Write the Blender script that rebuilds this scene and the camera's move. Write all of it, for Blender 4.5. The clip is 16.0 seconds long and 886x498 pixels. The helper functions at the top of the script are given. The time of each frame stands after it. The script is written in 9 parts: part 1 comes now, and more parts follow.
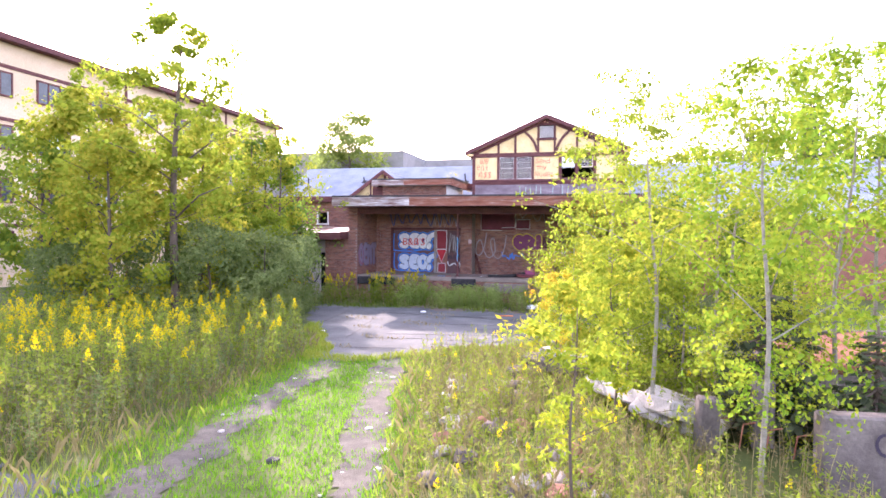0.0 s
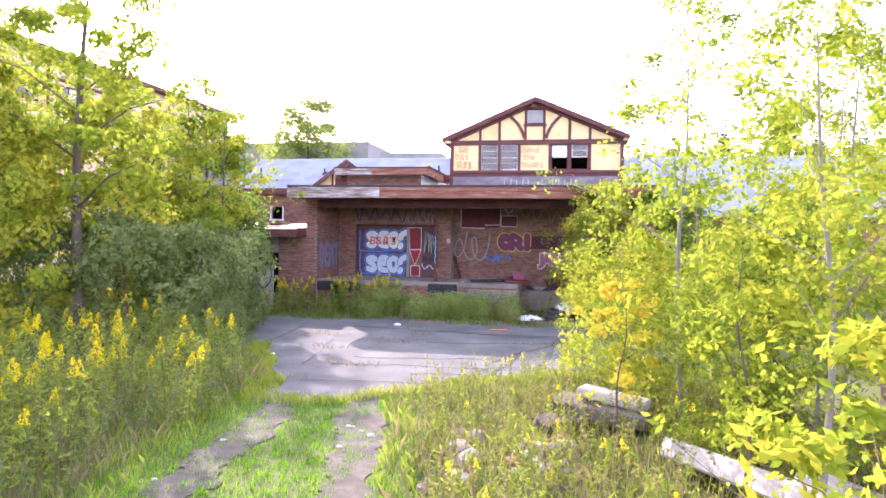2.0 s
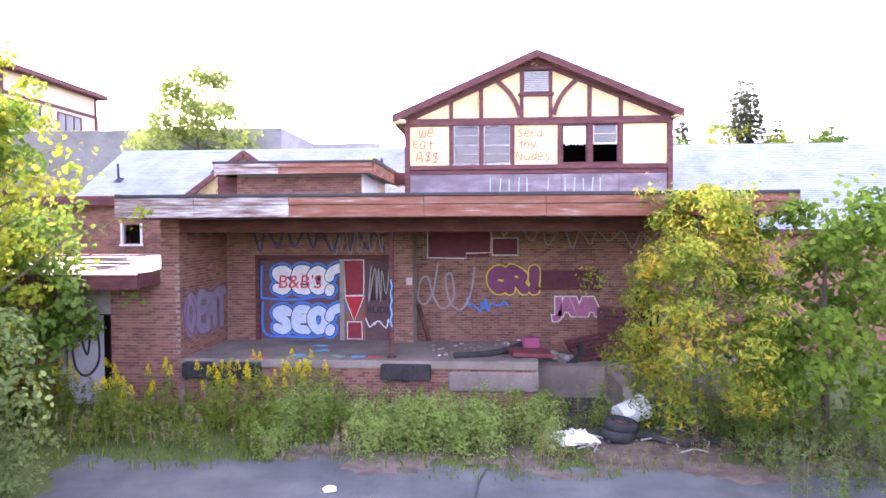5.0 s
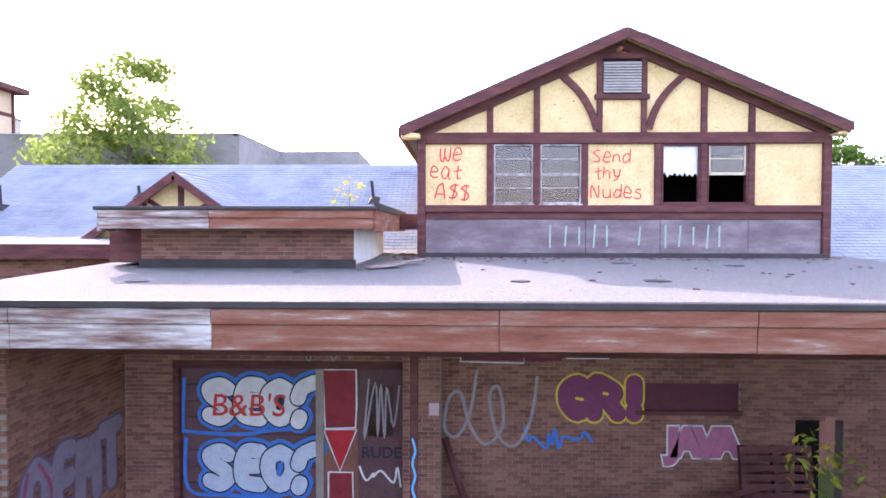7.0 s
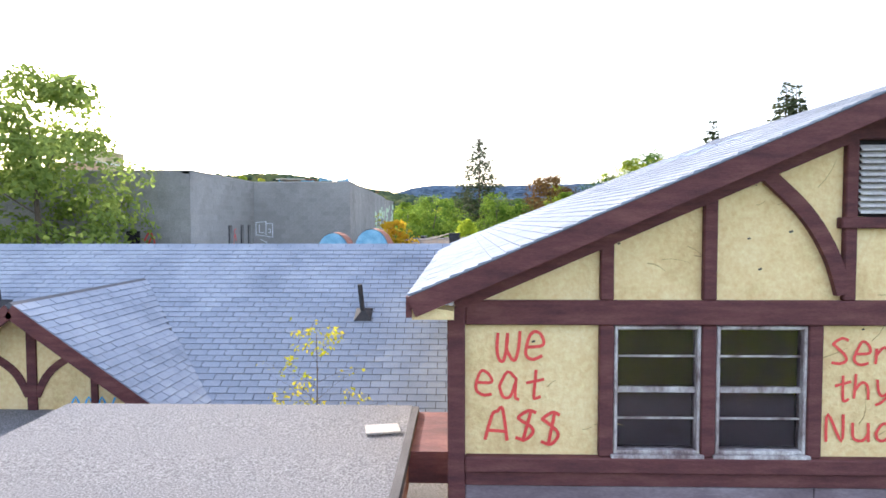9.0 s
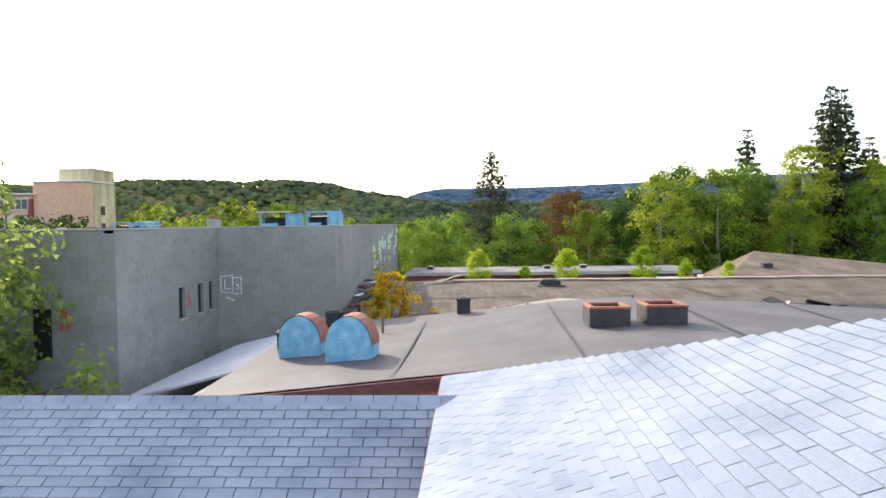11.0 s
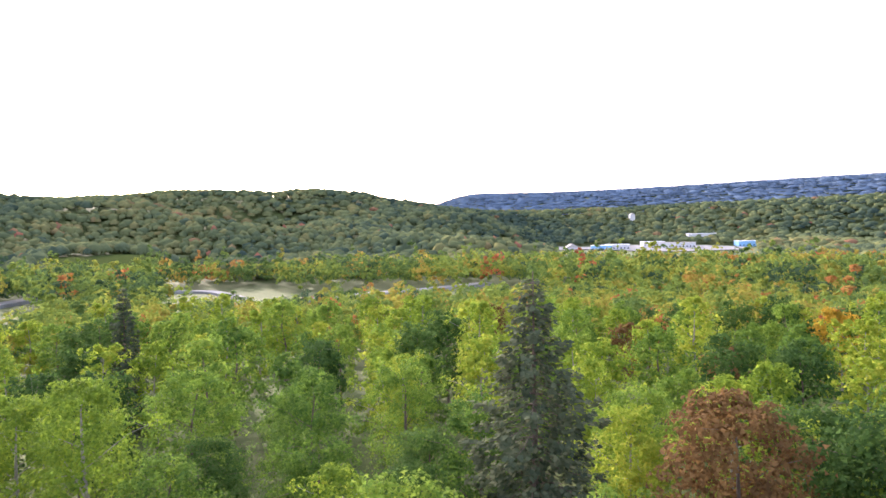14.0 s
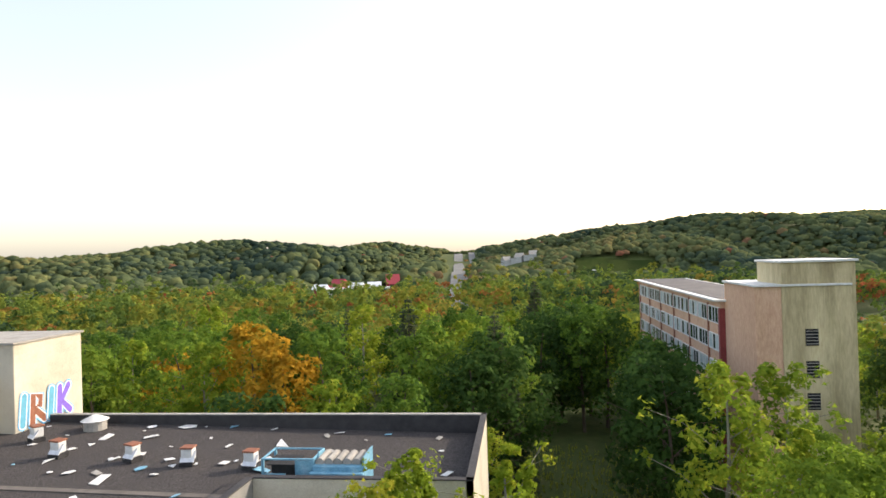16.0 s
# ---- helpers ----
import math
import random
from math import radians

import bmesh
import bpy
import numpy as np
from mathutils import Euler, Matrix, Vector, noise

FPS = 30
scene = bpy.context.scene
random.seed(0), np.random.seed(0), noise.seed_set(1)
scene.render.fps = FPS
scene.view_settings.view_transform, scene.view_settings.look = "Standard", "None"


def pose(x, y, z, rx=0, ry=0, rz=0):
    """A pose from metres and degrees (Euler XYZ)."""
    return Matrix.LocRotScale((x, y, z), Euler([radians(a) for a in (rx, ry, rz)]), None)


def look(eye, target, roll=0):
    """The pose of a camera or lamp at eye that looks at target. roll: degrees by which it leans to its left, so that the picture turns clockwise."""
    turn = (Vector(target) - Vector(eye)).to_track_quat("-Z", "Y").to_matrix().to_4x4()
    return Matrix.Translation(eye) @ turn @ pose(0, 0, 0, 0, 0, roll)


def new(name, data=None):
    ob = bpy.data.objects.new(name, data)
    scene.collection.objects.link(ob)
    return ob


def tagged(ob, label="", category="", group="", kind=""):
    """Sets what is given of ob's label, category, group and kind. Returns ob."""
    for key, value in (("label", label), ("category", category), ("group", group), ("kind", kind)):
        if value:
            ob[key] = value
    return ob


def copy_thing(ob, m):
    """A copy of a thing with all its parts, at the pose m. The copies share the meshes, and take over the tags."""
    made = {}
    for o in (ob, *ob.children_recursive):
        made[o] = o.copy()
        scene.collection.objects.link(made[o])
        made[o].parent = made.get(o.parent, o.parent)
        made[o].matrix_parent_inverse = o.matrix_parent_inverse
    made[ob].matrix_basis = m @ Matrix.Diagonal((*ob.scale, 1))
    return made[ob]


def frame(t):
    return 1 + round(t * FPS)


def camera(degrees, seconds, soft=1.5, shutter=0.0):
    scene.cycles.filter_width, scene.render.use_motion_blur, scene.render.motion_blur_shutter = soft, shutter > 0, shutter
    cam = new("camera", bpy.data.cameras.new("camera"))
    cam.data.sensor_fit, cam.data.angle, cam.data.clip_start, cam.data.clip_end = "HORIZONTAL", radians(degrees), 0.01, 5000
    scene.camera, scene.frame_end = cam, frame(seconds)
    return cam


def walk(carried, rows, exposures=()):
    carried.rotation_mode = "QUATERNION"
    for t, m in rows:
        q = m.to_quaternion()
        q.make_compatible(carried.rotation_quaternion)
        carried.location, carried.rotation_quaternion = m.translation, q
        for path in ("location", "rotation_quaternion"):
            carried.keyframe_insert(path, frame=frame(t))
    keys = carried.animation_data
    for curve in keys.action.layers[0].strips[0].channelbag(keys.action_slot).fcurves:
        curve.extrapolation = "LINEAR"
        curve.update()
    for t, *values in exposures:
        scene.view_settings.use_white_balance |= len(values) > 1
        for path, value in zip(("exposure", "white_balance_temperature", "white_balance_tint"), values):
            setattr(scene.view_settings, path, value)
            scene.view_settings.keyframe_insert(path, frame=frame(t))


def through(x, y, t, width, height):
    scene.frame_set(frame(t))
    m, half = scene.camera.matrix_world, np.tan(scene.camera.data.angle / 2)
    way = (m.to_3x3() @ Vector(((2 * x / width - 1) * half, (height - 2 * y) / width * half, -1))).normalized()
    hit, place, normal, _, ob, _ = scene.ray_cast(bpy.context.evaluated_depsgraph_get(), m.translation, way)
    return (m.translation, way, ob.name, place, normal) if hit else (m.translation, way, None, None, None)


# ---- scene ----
cam = camera(70.1, 16.0, soft=1.6)

PATH = [
    (0, (2.500, 1.550, 3.150), (1.999, 3.486, 3.104), 0.5),
    (0.5, (2.100, 2.380, 3.170), (1.643, 4.326, 3.120), 0.6),
    (1, (1.660, 3.280, 3.150), (1.206, 5.227, 3.100), 1.2),
    (1.5, (1.250, 4.300, 3.060), (0.864, 6.262, 3.015), 0.5),
    (2, (0.780, 5.620, 2.980), (0.404, 7.584, 2.941), 0.9),
    (2.5, (0.300, 7.220, 2.900), (-0.006, 9.196, 2.868), 0.2),
    (3, (-0.160, 8.860, 2.920), (-0.379, 10.848, 2.893), 0.2),
    (5.3, (-2.32, 17.019, 4.186), (-2.461, 19.013, 4.129), -0.1),
    (5.5, (-2.498, 17.595, 4.149), (-2.633, 19.59, 4.113), -0.0),
    (6, (-2.941, 19.426, 4.512), (-3.063, 21.422, 4.479), -0.1),
    (6.5, (-3.394, 21.207, 5.031), (-3.485, 23.205, 4.985), 0.1),
    (7, (-3.778, 22.923, 5.63), (-3.835, 24.922, 5.573), 0.1),
    (7.5, (-4.12, 24.672, 6.429), (-4.153, 26.67, 6.346), -0.2),
    (8, (-4.233, 26.505, 7.051), (-4.282, 28.503, 6.969), 0.1),
    (8.5, (-4.423, 28.156, 7.661), (-4.473, 30.154, 7.576), 0.0),
    (9, (-4.523, 29.718, 8.277), (-4.578, 31.716, 8.187), -0.1),
    (9.5, (-4.614, 31.207, 8.902), (-4.663, 33.204, 8.809), -0.0),
    (9.7, (-4.623, 31.854, 9.154), (-4.676, 33.851, 9.058), -0.0),
    (11.8, (-4.032, 39.362, 12.031), (-4.145, 41.357, 11.957), -0.9),
    (12, (-3.687, 41.023, 12.988), (-3.805, 43.018, 12.914), -0.8),
    (12.5, (-3.271, 46.194, 14.921), (-3.387, 48.190, 14.855), -1.0),
    (13, (-3.286, 53.818, 16.608), (-3.400, 55.814, 16.542), -1.2),
    (13.5, (-3.559, 63.106, 18.114), (-3.677, 65.102, 18.049), -1.0),
    (14, (-3.45, 71.6, 19.25), (-3.657, 73.588, 19.181), -1.1),
    (14.5, (-3.3, 78.4, 19.0), (-3.969, 80.284, 18.932), -1.1),
    (15, (-3.2, 83.9, 18.3), (-4.571, 85.355, 18.255), -2.8),
    (15.2, (-3.849, 86.049, 18.04), (-5.466, 87.226, 18.006), -2.7),
    (15.5, (-5.093, 87.621, 17.922), (-6.98, 88.283, 17.913), -2.3),
    (16, (-5.854, 90.088, 18.154), (-7.839, 89.849, 18.164), -1.8),
]
walk(cam, [(t, look(eye, target, roll)) for t, eye, target, roll in PATH],
     exposures=[(0, 2.6, 6550, 39), (3, 2.66, 6500, 39), (5.5, 3.05, 6300, 44), (7, 2.4, 6250, 33), (7.5, 2.12, 6280, 25), (8, 2.15, 6250, 22), (9.5, 1.5, 6400, 14), (12, 1.35, 6800, 13), (13, 1.45, 6800, 17), (14, 1.78, 6400, 29), (14.5, 1.85, 6380, 29), (15, 1.7, 6700, 21), (15.5, 1.2, 7050, 14), (16, 0.78, 7200, 12)])

# ---- world and sun ----
SUN_AZ = radians(36)      # to the left of straight ahead (+y)
SUN_EL = radians(27)
world = bpy.data.worlds.new("world")
scene.world = world
world.use_nodes = True
sky = world.node_tree.nodes.new("ShaderNodeTexSky")
sky.sky_type = "NISHITA"
sky.sun_disc = False
sky.sun_elevation = SUN_EL
sky.sun_rotation = -SUN_AZ
sky.air_density, sky.dust_density, sky.ozone_density = 1.0, 2.2, 0.5
backlight = world.node_tree.nodes["Background"]
backlight.inputs["Strength"].default_value = 0.15
veil = world.node_tree.nodes.new("ShaderNodeVectorMath")     # thin high cloud over the clear sky
veil.operation = "ADD"
veil.inputs[1].default_value = (1.5, 1.55, 1.65)
world.node_tree.links.new(sky.outputs[0], veil.inputs[0])
world.node_tree.links.new(veil.outputs[0], backlight.inputs["Color"])
sun = new("sun", bpy.data.lights.new("sun", "SUN"))
sun.data.energy, sun.data.angle, sun.data.color = 2.4, radians(0.6), (1.0, 0.93, 0.82)
toward = Vector((-math.sin(SUN_AZ) * math.cos(SUN_EL), math.cos(SUN_AZ) * math.cos(SUN_EL), math.sin(SUN_EL)))
sun.matrix_world = look((0, 0, 80), Vector((0, 0, 80)) - toward)


# ---- materials ----
def surf(name, cols, scale=2.0, fine=30.0, rough=0.85, bump=0.25, metal=0.0, island=0.0, objrand=0.0, stretch=(1, 1, 1), contrast=0.25, spec=0.3):
    """A worn surface: two or three colours mixed by coarse noise, fine grain on top, relief."""
    m = bpy.data.materials.new(name)
    m.use_nodes = True
    nt = m.node_tree
    N, L = nt.nodes, nt.links
    b = N["Principled BSDF"]
    tc = N.new("ShaderNodeTexCoord")
    mp = N.new("ShaderNodeMapping")
    mp.inputs["Scale"].default_value = stretch
    L.new(tc.outputs["Object"], mp.inputs["Vector"])
    n1 = N.new("ShaderNodeTexNoise")
    n1.inputs["Scale"].default_value, n1.inputs["Detail"].default_value, n1.inputs["Roughness"].default_value = scale, 5, 0.62
    n2 = N.new("ShaderNodeTexNoise")
    n2.inputs["Scale"].default_value, n2.inputs["Detail"].default_value, n2.inputs["Roughness"].default_value = fine, 3, 0.7
    L.new(mp.outputs[0], n1.inputs["Vector"])
    L.new(mp.outputs[0], n2.inputs["Vector"])
    ramp = N.new("ShaderNodeValToRGB")
    el = ramp.color_ramp.elements
    k = len(cols)
    el[0].position, el[1].position = 0.5 - contrast, 0.5 + contrast
    el[0].color, el[1].color = (*cols[0], 1), (*cols[-1], 1)
    for i in range(1, k - 1):
        e = el.new(0.5 - contrast + 2 * contrast * i / (k - 1))
        e.color = (*cols[i], 1)
    fac = n1.outputs["Fac"]
    if island or objrand:
        if island:
            src = N.new("ShaderNodeNewGeometry").outputs["Random Per Island"]
        else:
            src = N.new("ShaderNodeObjectInfo").outputs["Random"]
        amt = N.new("ShaderNodeMath")
        amt.operation = "MULTIPLY_ADD"
        amt.inputs[1].default_value, amt.inputs[2].default_value = (island or objrand), -0.5 * (island or objrand)
        L.new(src, amt.inputs[0])
        add = N.new("ShaderNodeMath")
        add.operation = "ADD"
        L.new(fac, add.inputs[0])
        L.new(amt.outputs[0], add.inputs[1])
        fac = add.outputs[0]
    L.new(fac, ramp.inputs["Fac"])
    mix = N.new("ShaderNodeMix")
    mix.data_type, mix.blend_type = "RGBA", "OVERLAY"
    mix.inputs["Factor"].default_value = 0.45
    L.new(ramp.outputs["Color"], mix.inputs["A"])
    L.new(n2.outputs["Fac"], mix.inputs["B"])
    L.new(mix.outputs["Result"], b.inputs["Base Color"])
    b.inputs["Roughness"].default_value = rough
    b.inputs["Metallic"].default_value = metal
    b.inputs["Specular IOR Level"].default_value = spec
    if bump:
        bp = N.new("ShaderNodeBump")
        bp.inputs["Strength"].default_value, bp.inputs["Distance"].default_value = bump, 0.02
        L.new(n2.outputs["Fac"], bp.inputs["Height"])
        L.new(bp.outputs[0], b.inputs["Normal"])
    return m


def leafy(name, cols, through=0.45, objrand=0.5):
    """Leaves: colour varies leaf by leaf and plant by plant, light comes through them."""
    m = bpy.data.materials.new(name)
    m.use_nodes = True
    nt = m.node_tree
    N, L = nt.nodes, nt.links
    b = N["Principled BSDF"]
    out = N["Material Output"]
    geo = N.new("ShaderNodeNewGeometry")
    oi = N.new("ShaderNodeObjectInfo")
    tc = N.new("ShaderNodeTexCoord")
    nz = N.new("ShaderNodeTexNoise")
    nz.inputs["Scale"].default_value, nz.inputs["Detail"].default_value = 0.9, 2
    L.new(tc.outputs["Object"], nz.inputs["Vector"])
    a = N.new("ShaderNodeMath")
    a.operation = "MULTIPLY_ADD"
    a.inputs[1].default_value = 0.45
    L.new(geo.outputs["Random Per Island"], a.inputs[0])
    c = N.new("ShaderNodeMath")
    c.operation = "MULTIPLY_ADD"
    c.inputs[1].default_value, c.inputs[2].default_value = objrand, -0.5 * objrand - 0.25
    L.new(oi.outputs["Random"], c.inputs[0])
    d = N.new("ShaderNodeMath")
    d.operation = "ADD"
    L.new(nz.outputs["Fac"], d.inputs[0])
    L.new(c.outputs[0], d.inputs[1])
    L.new(d.outputs[0], a.inputs[2])
    ramp = N.new("ShaderNodeValToRGB")
    el = ramp.color_ramp.elements
    el[0].position, el[1].position = 0.15, 0.85
    el[0].color, el[1].color = (*cols[0], 1), (*cols[-1], 1)
    for i in range(1, len(cols) - 1):
        e = el.new(0.15 + 0.7 * i / (len(cols) - 1))
        e.color = (*cols[i], 1)
    L.new(a.outputs[0], ramp.inputs["Fac"])
    L.new(ramp.outputs["Color"], b.inputs["Base Color"])
    b.inputs["Roughness"].default_value = 0.8
    b.inputs["Specular IOR Level"].default_value = 0.03
    tr = N.new("ShaderNodeBsdfTranslucent")
    L.new(ramp.outputs["Color"], tr.inputs["Color"])
    ms = N.new("ShaderNodeMixShader")
    ms.inputs["Fac"].default_value = through
    L.new(b.outputs[0], ms.inputs[1])
    L.new(tr.outputs[0], ms.inputs[2])
    L.new(ms.outputs[0], out.inputs["Surface"])
    return m


BRICK = surf("red_brick", [(.17, .075, .06), (.26, .115, .085), (.33, .16, .115)], 1.4, 60, .9, .3, objrand=.5)
BRICKS = surf("red_brick_joined", [(.17, .075, .06), (.26, .115, .085), (.33, .16, .115)], 1.4, 60, .9, .3, island=.5)
MORTAR = surf("mortar", [(.22, .19, .17), (.36, .32, .29)], 3, 80, .95, .3)
BROWNWOOD = surf("stained_timber", [(.06, .024, .027), (.115, .04, .04), (.175, .072, .062)], 3, 40, .75, .3, stretch=(.6, 1, 3))
FASCIA = surf("peeling_red_paint", [(.13, .045, .03), (.21, .075, .045), (.25, .1, .065), (.3, .17, .13), (.55, .52, .5)], 2.2, 40, .8, .5, stretch=(.5, 1, 4.5), contrast=.24)
FASCIAW = surf("peeling_white_paint", [(.13, .06, .05), (.24, .16, .14), (.42, .38, .37), (.66, .64, .63)], 3, 40, .8, .5, stretch=(.45, 1, 5), contrast=.2)
STUCCO_EDGE = surf("worn_stucco_edge", [(.34, .23, .1), (.5, .37, .18)], 4, 30, .9, .2)
STUCCO = surf("cream_stucco", [(.6, .44, .21), (.74, .565, .29), (.79, .635, .36)], 1.6, 16, .9, .55)
BANDWOOD = surf("weathered_purple_board", [(.12, .09, .1), (.19, .15, .165), (.3, .26, .28)], 2, 30, .8, .3, stretch=(.7, 1, 2))
SHINGLE = surf("grey_shingle", [(.19, .222, .272), (.262, .298, .355), (.325, .362, .415)], .9, 120, .95, .35, objrand=.1, spec=.05)
SHINGLES = surf("grey_shingle_joined", [(.19, .222, .272), (.262, .298, .355), (.325, .362, .415)], .9, 120, .95, .35, island=.1, spec=.05)
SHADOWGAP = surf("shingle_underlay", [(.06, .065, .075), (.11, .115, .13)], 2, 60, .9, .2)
GRAVELROOF = surf("gravel_roofing", [(.09, .088, .092), (.26, .255, .26), (.48, .475, .475)], 52, 190, .97, 1.0, contrast=.22, spec=.05)
TAR = surf("black_tar", [(.03, .028, .03), (.06, .056, .058)], 2, 40, .7, .3)
CONCRETE = surf("grey_concrete", [(.25, .235, .215), (.36, .34, .31), (.44, .42, .39)], 1.2, 30, .9, .35)
BLOCK = surf("painted_block", [(.18, .175, .165), (.26, .255, .24), (.33, .32, .3)], .35, 25, .9, .35, objrand=.12)
BLOCKS = surf("painted_block_joined", [(.18, .175, .165), (.26, .255, .24), (.33, .32, .3)], .35, 25, .9, .35, island=.12)
DOCKCON = surf("stained_dock_concrete", [(.15, .122, .105), (.235, .195, .168), (.32, .272, .235)], 1.1, 30, .9, .35)
MEMBRANE = surf("grey_membrane", [(.055, .05, .051), (.085, .078, .08), (.125, .115, .118)], .5, 30, .75, .15)
TANROOF = surf("tan_torn_roofing", [(.085, .066, .052), (.122, .096, .074), (.16, .13, .101), (.205, .17, .134)], 1.0, 16, .9, .4, stretch=(.9, .55, 1), contrast=.24, spec=.1)
PEELWHITE = surf("weathered_window_paint", [(.12, .07, .07), (.34, .3, .29), (.58, .56, .54)], 5, 40, .7, .3, stretch=(1, 1, .5), contrast=.2)
WHITEPAINT = surf("white_paint", [(.55, .55, .54), (.78, .78, .77)], 3, 30, .6, .15)
# near-black colour stands in for the shade inside rooms and openings
BLACK = surf("interior_shade_black", [(.012, .01, .012), (.02, .018, .02)], 2, 20, .9, 0)
RUBBER = surf("black_rubber", [(.02, .02, .022), (.05, .048, .05)], 5, 40, .8, .3)
RUST = surf("rusty_steel", [(.16, .06, .035), (.26, .1, .06), (.34, .15, .09)], 4, 40, .75, .3)
ACBLUE = surf("faded_blue_metal", [(.1, .27, .4), (.17, .39, .53), (.3, .52, .63)], 2.5, 20, .5, .1, metal=.1)
ASPHALT = surf("old_asphalt", [(.05, .056, .056), (.085, .092, .092), (.13, .139, .134)], .8, 60, .95, .4)
PLASTIC = surf("white_plastic", [(.6, .62, .66), (.8, .82, .85)], 6, 30, .4, .2)
BARK = surf("brown_bark", [(.08, .06, .045), (.16, .125, .095)], 6, 40, .95, .6, stretch=(1, 1, .25))
PALEBARK = surf("pale_aspen_bark", [(.14, .13, .1), (.3, .28, .23)], 5, 30, .9, .3, stretch=(1, 1, 1.5))


def paint(name, col, rough=.6):
    return surf(name, [tuple(c * .8 for c in col), col, tuple(min(1, c * 1.15) for c in col)], 5, 60, rough, .1)


def glass():
    m = bpy.data.materials.new("window_glass")
    m.use_nodes = True
    b = m.node_tree.nodes["Principled BSDF"]
    b.inputs["Base Color"].default_value = (.62, .55, .57, 1)
    b.inputs["Roughness"].default_value = .04
    b.inputs["Transmission Weight"].default_value = .985
    b.inputs["Specular IOR Level"].default_value = .12
    return m


GLASS = glass()
REDP, BLUEP, WHITEP, YELP, PINKP, GREENP = (paint("spray_red", (.62, .07, .06)), paint("spray_blue", (.05, .2, .65)), paint("spray_white", (.68, .7, .72)),
                                            paint("spray_yellow", (.7, .55, .05)), paint("spray_pink", (.6, .2, .35)), paint("spray_green", (.2, .4, .3)))
DARKP = paint("spray_dark", (.04, .03, .05))
SKYB = paint("spray_sky_blue", (.1, .42, .75))


# ---- building blocks ----
class MB:
    """Collects vertices and faces for one mesh."""
    def __init__(self):
        self.v, self.f = [], []

    def add(self, verts, faces, m=None):
        o = len(self.v)
        self.v += [tuple(m @ Vector(p)) for p in verts] if m else [tuple(p) for p in verts]
        self.f += [tuple(o + i for i in f) for f in faces]
        return self

    def box(self, x0, x1, y0, y1, z0, z1, m=None, ch=0.0):
        if ch <= 0:
            v = [(x, y, z) for z in (z0, z1) for y in (y0, y1) for x in (x0, x1)]
            return self.add(v, [(0, 2, 3, 1), (4, 5, 7, 6), (0, 1, 5, 4), (2, 6, 7, 3), (0, 4, 6, 2), (1, 3, 7, 5)], m)
        cx, cy, cz = (x0 + x1) / 2, (y0 + y1) / 2, (z0 + z1) / 2
        hx, hy, hz = (x1 - x0) / 2, (y1 - y0) / 2, (z1 - z0) / 2
        v, idx = [], {}
        for sx in (-1, 1):
            for sy in (-1, 1):
                for sz in (-1, 1):
                    for ax in range(3):
                        d = [hx - ch, hy - ch, hz - ch]
                        d[ax] += ch
                        idx[sx, sy, sz, ax] = len(v)
                        v.append((cx + sx * d[0], cy + sy * d[1], cz + sz * d[2]))
        f = []
        for ax in range(3):
            b, c = (ax + 1) % 3, (ax + 2) % 3
            for s in (-1, 1):
                q = []
                for sb, sc in ((-1, -1), (1, -1), (1, 1), (-1, 1)):
                    k = [0, 0, 0]
                    k[ax], k[b], k[c] = s, sb, sc
                    q.append(idx[(*k, ax)])
                f.append(tuple(q if s > 0 else q[::-1]))
            for sb in (-1, 1):
                for sc in (-1, 1):
                    k0, k1 = [0, 0, 0], [0, 0, 0]
                    k0[ax], k1[ax] = -1, 1
                    k0[b] = k1[b] = sb
                    k0[c] = k1[c] = sc
                    q = [idx[(*k0, b)], idx[(*k1, b)], idx[(*k1, c)], idx[(*k0, c)]]
                    f.append(tuple(q if sb * sc > 0 else q[::-1]))
        for sx in (-1, 1):
            for sy in (-1, 1):
                for sz in (-1, 1):
                    q = [idx[sx, sy, sz, a] for a in range(3)]
                    f.append(tuple(q if sx * sy * sz > 0 else q[::-1]))
        return self.add(v, f, m)

    def beam(self, a, b, w, d, up=(0, 1, 0)):
        """A squared bar from a to b, w wide across, d deep along up."""
        a, b, up = Vector(a), Vector(b), Vector(up)
        t = (b - a).normalized()
        s = t.cross(up).normalized() * (w / 2)
        u = s.cross(t).normalized() * (d / 2)
        v = [p + i * s + j * u for p in (a, b) for i, j in ((-1, -1), (1, -1), (1, 1), (-1, 1))]
        return self.add(v, [(0, 1, 2, 3), (7, 6, 5, 4), (0, 4, 5, 1), (1, 5, 6, 2), (2, 6, 7, 3), (3, 7, 4, 0)])

    def tube(self, pts, r0, r1=None, n=7, cap=True):
        r1 = r0 if r1 is None else r1
        pts = [Vector(p) for p in pts]
        o = len(self.v)
        for i, p in enumerate(pts):
            t = (pts[min(i + 1, len(pts) - 1)] - pts[max(i - 1, 0)]).normalized()
            s = t.cross(Vector((0.31, 0.94, 0.12)) if abs(t.z) > .7 else Vector((0, 0, 1))).normalized()
            u = s.cross(t)
            r = r0 + (r1 - r0) * i / (len(pts) - 1)
            for k in range(n):
                a = 2 * math.pi * k / n
                self.v.append(tuple(p + r * (math.cos(a) * s + math.sin(a) * u)))
        for i in range(len(pts) - 1):
            for k in range(n):
                a, b = o + i * n + k, o + i * n + (k + 1) % n
                self.f.append((a, b, b + n, a + n))
        if cap:
            self.f.append(tuple(o + k for k in range(n))[::-1])
            self.f.append(tuple(o + (len(pts) - 1) * n + k for k in range(n)))
        return self

